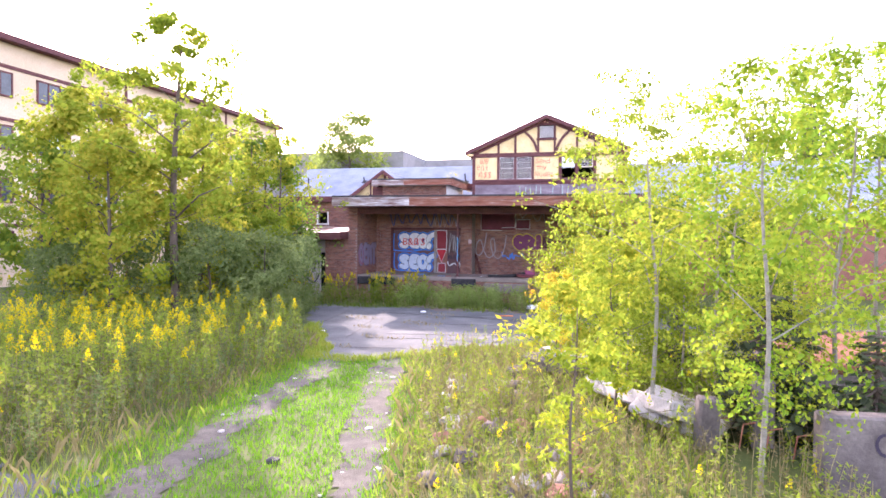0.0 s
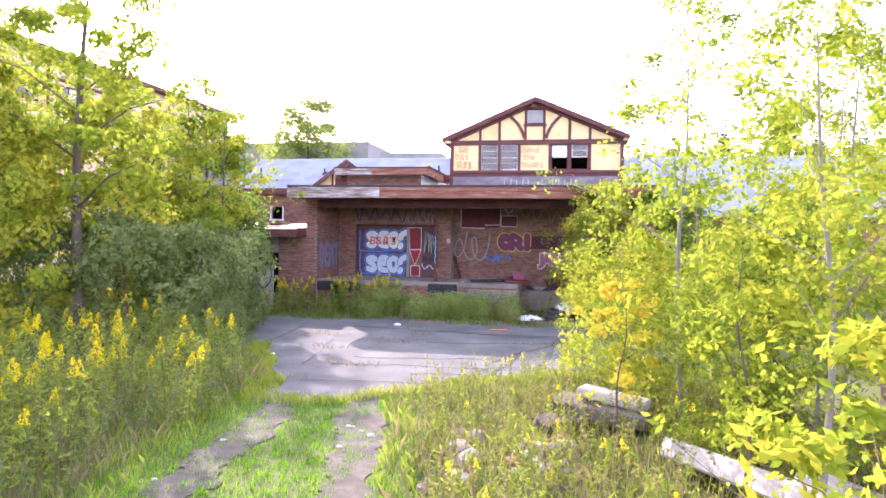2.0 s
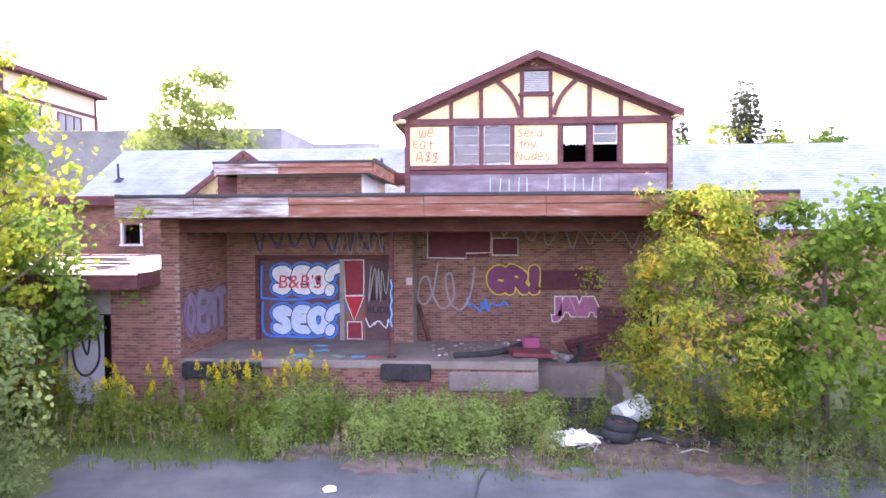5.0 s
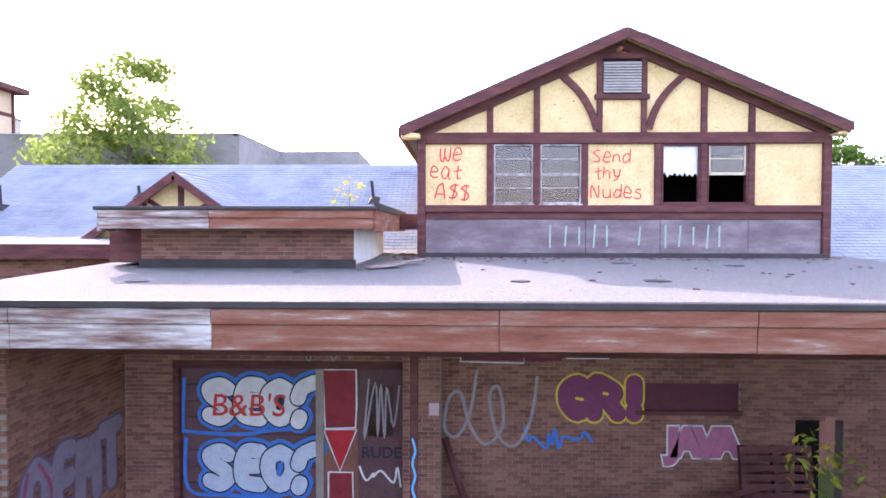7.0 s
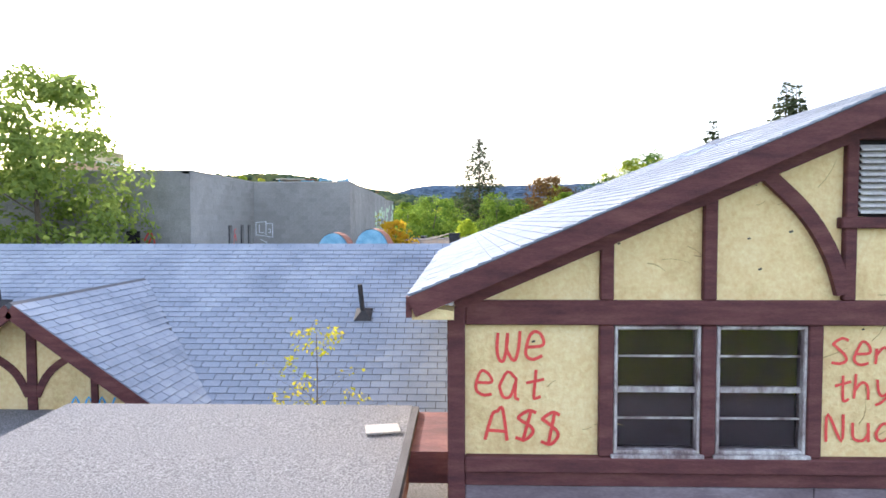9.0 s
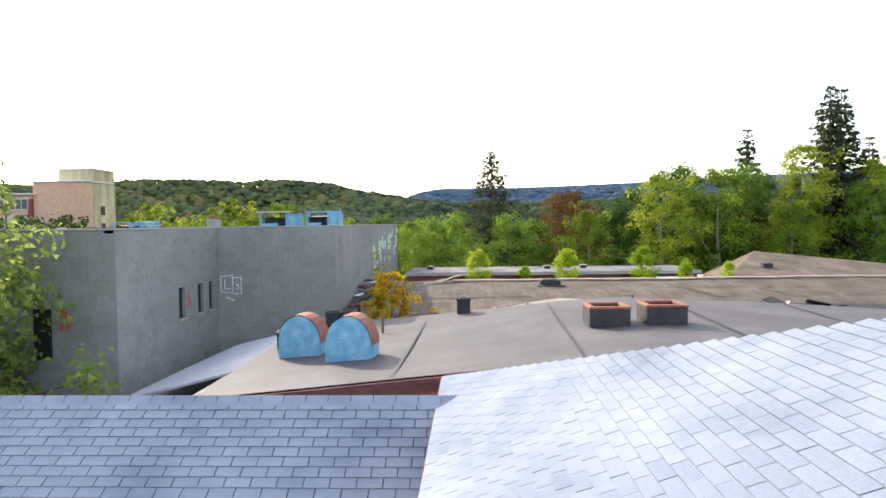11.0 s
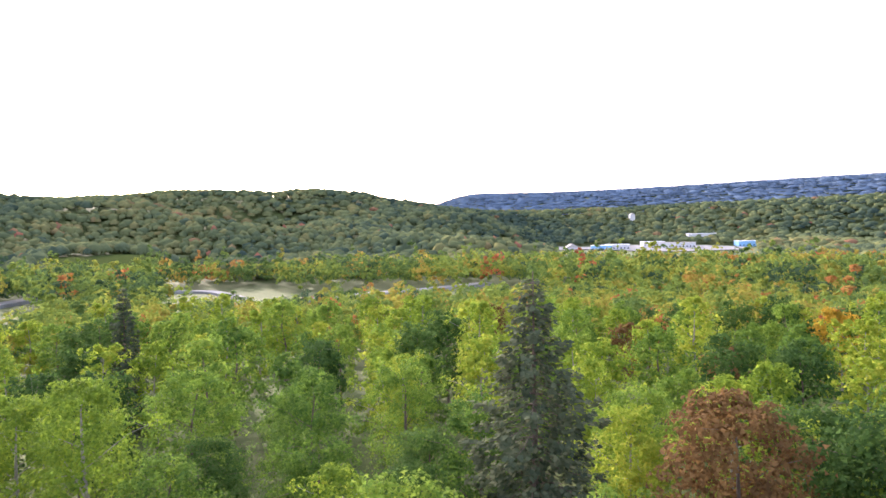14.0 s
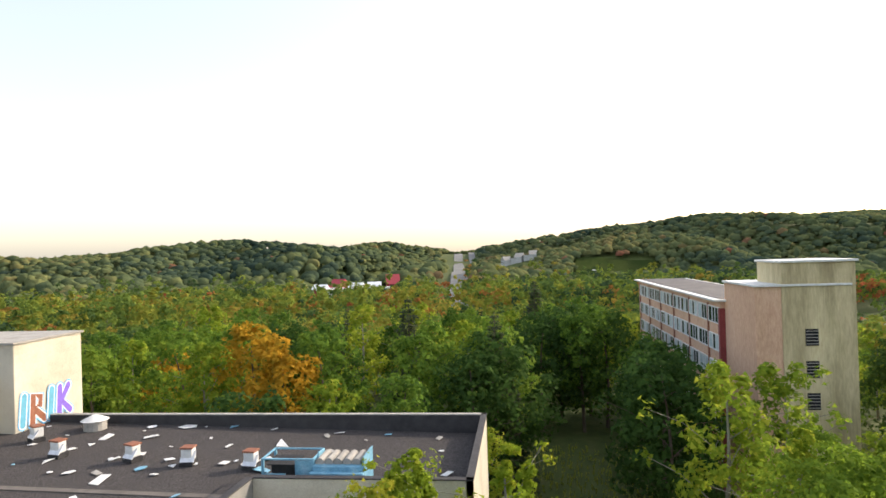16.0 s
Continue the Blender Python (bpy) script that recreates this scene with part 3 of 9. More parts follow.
strokes("blue_border", [curve_pts([(-8.35, 3.2), (-8.38, 2.4), (-8.3, 2.3), (-7.4, 2.26), (-6.9, 2.33), (-6.5, 2.36)]), curve_pts([(-8.33, 2.2), (-8.3, 1.35), (-7.7, 1.24), (-6.7, 1.26), (-6.55, 1.6)])], .06, wallface(0, YB + .09, 0), BLUEP, parent=dockhouse)
def scribble(seed, x0, x1, z0, z1, y, mat, w=.035, n=9):
    r = random.Random(seed)
    pts = [(x0 + (x1 - x0) * i / (n - 1) + r.uniform(-.08, .08), (z0 if i % 2 else z1) + r.uniform(-.12, .12)) for i in range(n)]
    strokes("scrawl", [curve_pts(pts, 5)], w, wallface(0, y, 0), mat, parent=dockhouse)
GREYSPRAY = paint("spray_faded_white", (.33, .3, .32))
loops = [(-3.5, 3.25), (-3.62, 2.5), (-3.85, 2.1), (-4.05, 2.25), (-3.98, 2.75), (-3.78, 2.85), (-3.62, 2.3), (-3.35, 1.97), (-3.05, 2.3), (-3.12, 2.95), (-3.28, 2.8), (-3.15, 2.15), (-2.85, 1.95), (-2.58, 2.4), (-2.47, 3.15)]
strokes("scrawl", [curve_pts(loops, 6)], .055, wallface(0, YB2 - .005, 0), GREYSPRAY, parent=dockhouse)
scribble(2, -5.35, -4.85, 2.3, 3.1, YB + .062, GREYSPRAY, .03, 9)
scribble(3, -5.4, -4.78, 1.5, 1.75, YB + .072, WHITEP, .035, 8)
scribble(5, -1.2, 2.6, 3.75, 4.2, YB2 - .005, GREYSPRAY, .035, 15)
scribble(6, -8.6, -4.9, 3.65, 4.2, YB - .005, paint("spray_old_blue", (.08, .08, .2)), .06, 16)
scribble(7, -6.4, -4.9, 3.6, 4.1, YB - .008, GREYSPRAY, .025, 13)
bubble("outlined_letters", fat("GR!", -2.0, 2.52, .4, .52, .5), wallface(0, YB2 - .006, 0), [(.36, YELP, .0), (.29, paint("spray_plum", (.2, .05, .12)), .004)], dockhouse)
bubble("letter_gap", [[(-1.8, 2.78), (-1.7, 2.76)], [(-1.34, 2.87), (-1.28, 2.86)]], wallface(0, YB2 - .006, 0), [(.05, YELP, .01)], dockhouse)
scribble(8, -2.65, -1.5, 1.98, 2.17, YB2 - .01, BLUEP, .05, 14)
writing("JAVA", .62, wallface(.36, YB2 - .01, 2.02), WHITEP, "white_letters", "", dockhouse, bold=.085, spacing=.82)
writing("JAVA", .62, wallface(.36, YB2 - .018, 2.02), paint("spray_dusty_pink", (.42, .15, .25)), "pink_letters", "", dockhouse, bold=.055, spacing=.82)
writing("RUDE", .26, wallface(-5.08, YB + .062, 1.98), DARKP, "black_letters", "", dockhouse, bold=.006)
strokes("vertical_tag", [curve_pts([(-4.39 + .04 * (k % 2), 3.0 - k * .16) for k in range(8)], 3)], .03, wallface(0, YF + .345, 0), SKYB, parent=dockhouse)
box_part("sticker", -4.28, -4.12, YB - .23, YB - .215, 2.7, 2.9, paint("pale_sticker", (.6, .45, .48)), dockhouse)
sidepose = pose(XL + .02, 32.9, 1.35, 90, 0, 90)
bubble("faded_letters", fat("OEMT", -2.25, .35, .42, .85, .58), sidepose, [(.34, paint("spray_dim_violet", (.14, .1, .17)), .0), (.26, paint("spray_lilac", (.24, .2, .27)), .004)], dockhouse)
strokes("wall_scrawl", [curve_pts([(-2.2, 1.2), (-2.3, .6), (-1.95, .3), (-1.75, .8), (-2.0, 1.25)])], .06, pose(XL + .03, 32.9, 1.35, 90, 0, 90), paint("spray_dull_magenta", (.3, .08, .16)), parent=dockhouse)
rs = random.Random(5)
for mat, cx, cy in ((SKYB, -6.3, 31.6), (SKYB, -6.7, 31.1), (SKYB, -5.2, 30.95), (GREENP, -5.7, 31.0), (REDP, -7.6, 30.75), (SKYB, -6.45, 32.3), (REDP, -4.8, 30.9), (GREENP, -6.6, 30.9)):
    out = [(cx + rs.uniform(.12, .3) * math.cos(a), cy + rs.uniform(.06, .2) * math.sin(a)) for a in [k * .698 for k in range(9)]]
    MB().prism(out, "z", 1.151, 1.156).build("paint_splash", mat, dockhouse)

# lean-to roof beside the dock
lean = thing("lean_to_roof", "low weathered lean-to roof with peeling white boards", "roof")
MB().prism([(29.5, 3.02), (29.5, 3.2), (33.5, 3.5), (33.5, 3.32)], "x", -16.3, -9.8).build("roof_deck", FASCIAW, lean)
MB().box(-16.3, -9.78, 29.44, 29.5, 2.86, 3.2, ch=.01).build("fascia_board", BROWNWOOD, lean)
MB().box(-9.82, -9.76, 29.5, 30.38, 2.9, 3.24, ch=.01).build("fascia_board", BROWNWOOD, lean)
rb = random.Random(3)
for i in range(9):
    y = 30.6 + rb.uniform(0, 1.6)
    x = -11.6 + rb.uniform(-1.2, .6)
    MB().box(-.7, .7, -.07, .07, 0, .03, m=pose(x, y, 3.36 + .06 * i * .4 + (y - 31) * .075, 0, 0, rb.uniform(-25, 25))).build("loose_board", FASCIAW if i % 2 else BROWNWOOD, lean)
MB().box(-.9, .9, -.3, .3, 0, .02, m=pose(-12.6, 30.6, 3.33, 4, 6, 12)).build("torn_sheet", PLASTIC, lean)

# left brick block behind the dock
leftblock = thing("brick_annex", "two-storey brick annex with a small window under a flat roof", "building")
lw = MB()
lw.box(-18.2, -14.25, 36.27, 36.5, 0, 5.1)
lw.box(-13.55, -9.6, 36.27, 36.5, 0, 5.1)
lw.box(-14.25, -13.55, 36.27, 36.5, 0, 3.75)
lw.box(-14.25, -13.55, 36.27, 36.5, 4.42, 5.1)
lw.box(-18.2, -17.95, 36.5, 44, 0, 5.1)
lwall = lw.build("wall", MORTAR, leftblock)
bonded(lwall, (-18.2, 36.27, 2.9), (1, 0, 0), (0, 0, 1), (0, -1, 0), 8.6, 2.2, BL, BH, .011, .012, BRICK, BRICKS, "brick", 0, skip=[(3.95, 4.65, .85, 1.52)])
wn = MB()
for a in ((-14.27, -14.21), (-13.59, -13.53)):
    wn.box(a[0], a[1], 36.22, 36.32, 3.73, 4.44)
wn.box(-14.3, -13.5, 36.2, 36.32, 3.68, 3.75)
wn.build("window_frame", WHITEPAINT, leftblock)
box_part("window_back", -14.5, -13.3, 37.2, 37.25, 3.5, 4.6, BLACK, leftblock)
MB().prism([(36.0, 5.1), (36.0, 5.32), (40.3, 5.5), (40.3, 5.1)], "x", -18.5, -9.96).build("roof", GRAVELROOF, leftblock)
MB().box(-18.5, -9.97, 35.94, 36.0, 5.02, 5.34, ch=.01).build("fascia_board", BROWNWOOD, leftblock)

# ---- small brick penthouse on the flat roof ----
pent = thing("roof_penthouse", "low brick roof box with gravel top and peeling red fascia", "roof structure")
pw = box_part("wall", -8.95, -5.5, 33.0, 36.8, 4.95, 5.7, MORTAR, pent)
bonded(pw, (-8.95, 33.0, 5.16), (1, 0, 0), (0, 0, 1), (0, -1, 0), 3.45, .5, BL, BH, .01, .012, BRICK, BRICKS, "brick", 140)
box_part("flashing", -8.98, -5.46, 32.96, 33.0, 4.95, 5.17, TAR, pent, ch=.01)
box_part("side_panel", -5.5, -5.47, 33.05, 36.7, 5.1, 5.7, WHITEPAINT, pent)
MB().prism([(32.45, 5.72), (32.45, 5.98), (37.2, 6.06), (37.2, 5.72)], "x", -9.3, -5.1).build("roof_top", GRAVELROOF, pent)
for x0, x1, mt in ((-9.3, -7.6, FASCIAW), (-7.594, -5.1, FASCIA)):
    MB().box(x0, x1, 32.39, 32.45, 5.66, 5.82, ch=.005).build("fascia_board", mt, pent)
    MB().box(x0, x1, 32.37, 32.45, 5.824, 5.94, ch=.005).build("fascia_board", mt, pent)
MB().box(-9.36, -5.04, 32.34, 32.5, 5.942, 6.0, ch=.01).build("drip_edge", TAR, pent)
MB().box(-5.1, -5.04, 32.45, 37.2, 5.62, 5.94, ch=.005).build("fascia_board", FASCIA, pent)
MB().box(-9.36, -9.3, 32.45, 37.2, 5.62, 5.94, ch=.005).build("fascia_board", FASCIAW, pent)
MB().box(-5.1, -5.02, 32.5, 37.2, 5.942, 6.05).build("drip_edge", TAR, pent)
MB().box(-5.04, -4.5, 35.9, 37.2, 5.66, 5.98).build("link_fascia", BROWNWOOD, pent)
box_part("hood", -9.6, -9.0, 33.2, 35.5, 5.1, 5.66, BROWNWOOD, pent, ch=.02)
tagged(MB().box(-.35, .35, -.12, .12, 0, .015, m=pose(-4.75, 33.6, 5.1, 0, -8, 10)).build("loose_board", FASCIAW), "grey weathered board lying on the gravel roof", "board")
tagged(MB().box(-.3, .3, -.2, .2, 0, .015, m=pose(-5.0, 33.0, 5.075, 2, -7, 24)).build("brown_board", FASCIAW), "brown board leaning on the roof box", "board")
tagged(MB().box(-.18, .18, -.13, .13, 0, .02, m=pose(-5.35, 36.3, 6.06, 0, 0, 12)).build("metal_plate", CONCRETE), "small grey metal plate on the gravel roof", "plate")
for i, (x, y, s) in enumerate(((-3.0, 31.2, .16), (-1.2, 31.3, .2), (-8.0, 31.0, .15), (-1.0, 34.0, .22), (.8, 33.6, .2), (-6.2, 32.3, .1))):
    out = [(x + s * rs.uniform(.6, 1.2) * math.cos(a), y + s * .8 * rs.uniform(.6, 1.2) * math.sin(a)) for a in [k * .785 for k in range(8)]]
    zz = 4.9 + (y - 29.16) * .0347
    tagged(MB().prism(out, "z", zz - .01, zz + .012).build("tar_patch", SHADOWGAP if i > 2 else TAR), "dark torn patch of roofing felt on gravel", "patch")

# ---- half-timbered gable house ----
gable = thing("half_timbered_house", "half-timbered cream gable house with dark timbers and broken windows", "house", at=pose(-.08, 0, 0))
GX0, GX1, GY, GM = -4.5, 3.4, 35.4, -.55
SL = .43
def rake(x):
    return 9.5 - SL * abs(x - GM)
panels = Pieces()
panels.box(GX0, -3.13, GY + .03, GY + .2, 6.1, 7.5)
panels.box(-1.28, .14, GY + .03, GY + .2, 6.1, 7.5)
panels.box(1.94, GX1, GY + .03, GY + .2, 6.1, 7.5)
panels.prism([(GX0, 7.5), (GX1, 7.5), (GX1, rake(GX1) - .1), (GM, 9.38), (GX0, rake(GX0) - .1)], "y", GY + .03, GY + .2)
panels.build("stucco_wall", STUCCO, gable, "cream stucco panels between the timbers")
tw = random.Random(17)
marks = MB()
for k in range(90):
    x, z = tw.uniform(GX0 + .2, GX1 - .2), tw.choice((tw.uniform(6.2, 7.3), tw.uniform(7.6, 9.0)))
    if z > rake(x) - .5 or (z < 7.4 and (-3.2 < x < -1.2 or .1 < x < 2)):
        continue
    a, l, c = tw.uniform(-.5, .9), tw.uniform(.08, .3), tw.uniform(-.5, .5)
    arc = [(x + l * u * math.cos(a + c * u), GY + .029, z + l * u * math.sin(a + c * u)) for u in (0, .35, .7, 1)]
    marks.tube(arc, tw.uniform(.0025, .006), .0015, n=4)
tagged(marks.build("trowel_mark", STUCCO_EDGE, gable), kind="stuff")
for k in range(22):
    x = tw.uniform(GX0 + .3, GX1 - .3)
    z = tw.choice((rake(x) - .37 - tw.uniform(0, .06), rake(x) - .37, rake(x) - tw.uniform(.5, 1.2), 7.3))
    if 7.4 < z < 7.6:
        continue
    if z < 7.4 and (-3.2 < x < -1.2 or .1 < x < 2):
        continue
    w = tw.uniform(.006, .022)
    MB().prism([(x - w, z), (x - .4 * w, z - .6 * w), (x + w, z - .2 * w), (x + .5 * w, z + .6 * w)], "y", GY + .024, GY + .034).build("stucco_chip", TAR, gable)
sides = Pieces()
sides.box(GX0, GX0 + .2, GY + .2, 44.6, 4.9, 7.6)
sides.box(GX1 - .2, GX1, GY + .2, 44.6, 4.9, 7.6)
sides.box(GX0, GX1, 44.4, 44.6, 4.9, 7.6)
sides.build("side_wall", STUCCO, gable)
# room surfaces coloured near-black so that the inside looks unlit
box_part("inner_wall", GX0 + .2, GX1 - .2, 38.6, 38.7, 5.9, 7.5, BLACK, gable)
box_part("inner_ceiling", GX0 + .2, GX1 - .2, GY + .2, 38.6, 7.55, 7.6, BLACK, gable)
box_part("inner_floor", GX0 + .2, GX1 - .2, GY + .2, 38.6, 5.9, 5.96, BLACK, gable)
def timber(x0, x1, z0, z1, d=.03, name="timber"):
    return MB().box(x0, x1, GY - d, GY + .08, z0, z1, ch=.012).build(name, BROWNWOOD, gable)
timber(GX0 - .06, GX0 + .1, 5.1, 7.5, .05, "corner_post")
timber(GX1 - .1, GX1 + .06, 5.1, 7.5, .05, "corner_post")
timber(GX0 + .1, GX1 - .1, 7.34, 7.56, .05, "beam")
timber(GX0 + .1, GX1 - .1, 6.0, 6.14, .07, "sill_beam")
for x in (-3.13, -2.22, -1.28, .14, 1.02, 1.94):
    timber(x - .065, x + .065, 6.14, 7.34, .03)
for x in (-3.13, -2.22, 1.02, 1.94):
    timber(x - .06, x + .06, 7.56, rake(x) - .26, .03)
for x in (-1.0, -.14):
    timber(x - .055, x + .055, 7.56, 9.0, .03)
timber(-1.055, -.085, 8.98, 9.1, .045)
timber(-1.1, -.04, 8.2, 8.3, .055)
for s in (-1, 1):
    b = MB()
    arc = curve_pts([(GM + s * .5, 0, 7.62), (GM + s * .62, 0, 7.98), (GM + s * .86, 0, 8.36), (GM + s * 1.28, 0, 8.76)], 5)
    for i, p in enumerate(arc):
        d = (arc[min(i + 1, len(arc) - 1)] - arc[max(i - 1, 0)]).normalized()
        w = Vector((-d.z, 0, d.x)) * .065
        b.v += [(p.x + w.x, GY - .036, p.z + w.z), (p.x - w.x, GY - .036, p.z - w.z), (p.x - w.x, GY + .07, p.z - w.z), (p.x + w.x, GY + .07, p.z + w.z)]
    b.f += [(4 * i + k, 4 * i + (k + 1) % 4, 4 * i + 4 + (k + 1) % 4, 4 * i + 4 + k) for i in range(len(arc) - 1) for k in range(4)]
    b.build("curved_brace", BROWNWOOD, gable)
    ex = GX0 if s < 0 else GX1
    tip = -4.86 if s < 0 else 3.65
    b = MB()
    b.beam((GM, GY + .003 * s, rake(GM) - .26), (ex, GY + .003 * s, rake(ex) - .26), .16, .1)
    b.build("rake_timber", BROWNWOOD, gable)
    b = MB()
    b.beam((GM, 35.08 + .003 * s, rake(GM) - .11), (tip, 35.08 + .003 * s, rake(tip) - .11), .18, .05)
    b.build("barge_board", BROWNWOOD, gable)
    b = MB()
    b.prism([(GM, rake(GM) - .13), (tip, rake(tip) - .13), (tip, rake(tip) - .09), (GM, rake(GM) - .09)], "y", 35.1, GY + .06)
    b.build("soffit", STUCCO, gable)
    b = MB()
    b.prism([(tip, rake(tip) - .22), (ex, rake(tip) - .22), (ex, rake(ex) - .3), (tip, rake(tip) - .1)], "y", 35.1, GY + .02)
    b.build("eave_box", STUCCO, gable)
# base boards
xs = [GX0 + .1, -1.25, .2, 1.9, GX1 - .1]
for i in range(4):
    MB().box(xs[i], xs[i + 1] - .008, GY - .0, GY + .1, 5.2, 5.86, ch=.006).build("base_board", BANDWOOD, gable, "weathered purple-grey board")
MB().box(GX0 + .1, GX1 - .1, GY - .02, GY + .1, 5.865, 6.0, ch=.008).build("base_trim", BROWNWOOD, gable)
MB().box(GX0 - .02, GX1 + .02, GY - .06, GY + .1, 5.05, 5.2, ch=.01).build("flashing", TAR, gable)
CHALK = paint("spray_pale_green", (.3, .42, .36))
bars = [[(x, 5.3 + .03 * (k % 3)), (x + .03 * (k % 2), 5.76 - .02 * (k % 3))] for k, x in enumerate((-1.95, -1.66, -1.38, -1.1, -.84, -.22, .3, .56, .84, 1.1, 1.34))]
for bar in bars:
    strokes("scrawl_bar", [bar], .035, wallface(0, GY - .003, 0), CHALK, parent=gable)


def sash(x0, x1, z0, z1, style):
    win = new("window")
    win.parent = gable
    f = MB()
    w = .032
    for a, b in ((x0, x0 + w), (x1 - w, x1)):
        f.box(a, b, GY - .02, GY + .1, z0, z1, ch=.006)
    f.box(x0 + w, x1 - w, GY - .02, GY + .1, z1 - w, z1, ch=.006)
    f.box(x0 + w, x1 - w, GY - .02, GY + .1, z0, z0 + w, ch=.006)
    f.build("window_frame", PEELWHITE if style == "whole" else BROWNWOOD, win, "white flaking window frame" if style == "whole" else "")
    MB().box(x0 - .03, x1 + .03, GY - .06, GY + .1, z0 - .035, z0, ch=.006).build("window_sill", PEELWHITE if style == "whole" else BROWNWOOD, win)
    zm = (z0 + z1) / 2
    if style == "whole":
        r = MB()
        for z in (zm - .03, ):
            r.box(x0 + w, x1 - w, GY + .02, GY + .07, z, z + .05)
        r.build("meeting_rail", PEELWHITE, win)
        for z in (z0 + (zm - z0) * .52, zm + (z1 - zm) * .5):
            MB().box(x0 + w, x1 - w, GY + .035, GY + .06, z, z + .018).build("glazing_bar", PEELWHITE, win)
        MB().box(x0 + w, x1 - w, GY + .045, GY + .05, z0 + w, zm - .03).build("pane", GLASS, win)
        MB().box(x0 + w, x1 - w, GY + .045, GY + .05, zm + .02, z1 - w).build("pane", GLASS, win)
        MB().box(x0 + w, x1 - w, GY + .13, GY + .14, z0 + w, z1 - w).build("blind", surf("grey_blind", [(.03, .014, .02), (.065, .032, .04)], 3, 30, .8, .1), win)
    elif style == "paper":
        r = random.Random(2)
        pts = [(x0 + w, z1 - w)] + [(x0 + w + (x1 - x0 - 2 * w) * i / 14, zm + (.02 if i % 2 else -.05) + r.uniform(-.02, .03)) for i in range(15)] + [(x1 - w, z1 - w)]
        MB().prism(pts, "y", GY + .05, GY + .056).build("torn_film", PLASTIC, win, "torn white film in the upper sash")
    else:
        r = MB()
        r.box(x0 + w, x1 - w, GY + .01, GY + .06, zm - .02, zm + .03)
        r.box(x0 + w, x1 - w, GY + .02, GY + .05, (zm + z1) / 2, (zm + z1) / 2 + .02)
        r.box(x0 + w, x0 + w + .035, GY + .01, GY + .06, zm, z1 - w)
        r.box(x1 - w - .035, x1 - w, GY + .01, GY + .06, zm, z1 - w)
        r.build("upper_sash", surf("pale_wood", [(.5, .42, .3), (.68, .6, .45)], 4, 30, .7, .2), win)
        MB().box(x0 + w, x1 - w, GY + .033, GY + .037, zm + .03, z1 - w).build("pane", GLASS, win)
sash(-3.06, -2.29, 6.17, 7.33, "whole")
sash(-2.15, -1.35, 6.17, 7.33, "whole")
sash(.21, .95, 6.17, 7.33, "paper")
sash(1.09, 1.87, 6.17, 7.33, "sash")
# louvre
lou = MB()
for i in range(11):
    z = 8.34 + i * .055
    lou.add([(-.93, GY - .03, z), (-.2, GY - .03, z), (-.2, GY + .03, z + .05), (-.93, GY + .03, z + .05)], [(0, 1, 2, 3)])
    lou.box(-.93, -.2, GY - .035, GY - .025, z - .008, z + .012)
lou.build("louvre_vent", surf("grey_louvre", [(.42, .4, .4), (.6, .58, .57)], 3, 30, .7, .2), gable, "weathered grey louvre vent")
# black sheet gives the gaps between the slats their shade
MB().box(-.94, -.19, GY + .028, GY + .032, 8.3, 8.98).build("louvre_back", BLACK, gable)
MB().tube([(-.62, GY + .02, 9.14), (-.62, GY - .16, 9.16)], .015, n=6).tube([(-.62, GY - .14, 9.16), (-.7, GY - .24, 9.08)], .035, .045, n=8).build("lamp_bracket", RUST, gable)
RG = surf("spray_bright_red", [(.6, .05, .05), (.75, .1, .08)], 6, 40, .6, .05)
onwall = wallface(0, GY + .024, 0)
for k, (tx, x, z, sz) in enumerate((("We", -4.12, 7.0, .29), ("eat", -4.3, 6.68, .27), ("A$$", -4.22, 6.26, .3), ("Send", -1.12, 6.98, .25), ("thy", -1.1, 6.66, .24), ("Nudes", -1.15, 6.27, .26))):
    hand(tx, x, z, sz, onwall, RG, gable, k)

# roof of the gable house
HIPB, HIPT = 44.9, 39.3
ze, zt = rake(-4.86), rake(GM)
rf = MB()
def slab_roof(b, top, t=.09):
    """A roof sheet with thickness from its upper outline."""
    n = len(top)
    v = [Vector(p) for p in top] + [Vector(p) - Vector((0, 0, t)) for p in top]
    b.add(v, [tuple(range(n)), tuple(range(n, 2 * n))[::-1]] + [(i, n + i, n + (i + 1) % n, (i + 1) % n) for i in range(n)])
slab_roof(rf, [(-4.86, 35.06, ze), (GM, 35.06, zt), (GM, HIPT, zt), (-4.86, HIPB, ze)])
lslope = rf.build("roof_slope", SHADOWGAP, gable, "grey shingled roof slope")
rf = MB()
slab_roof(rf, [(GM, 35.06, zt), (3.65, 35.06, rake(3.65)), (3.65, HIPB, rake(3.65)), (GM, HIPT, zt)])
rslope = rf.build("roof_slope", SHADOWGAP, gable, "grey shingled roof slope")
rf = MB()
slab_roof(rf, [(GM, HIPT, zt), (3.65, HIPB, rake(3.65)), (-4.86, HIPB, ze)])
rf.build("roof_hip", SHINGLES, gable)
ln = math.hypot(GM + 4.86, zt - ze)
ux, uz = (GM + 4.86) / ln, (zt - ze) / ln
bonded(lslope, (-4.89, HIPB, ze - .005), (0, -1, 0), (ux, 0, uz), (-uz, 0, ux), HIPB - 35.04, ln + .1, .3, .13, .009, .014, SHINGLE, SHINGLES, "shingle", 300,
       near=(7.5, 1.5), edge=lambda u, w: HIPB - u < HIPB - (w * ux) / (GM + 4.86) * (HIPB - HIPT) + .1, jag=.0025)
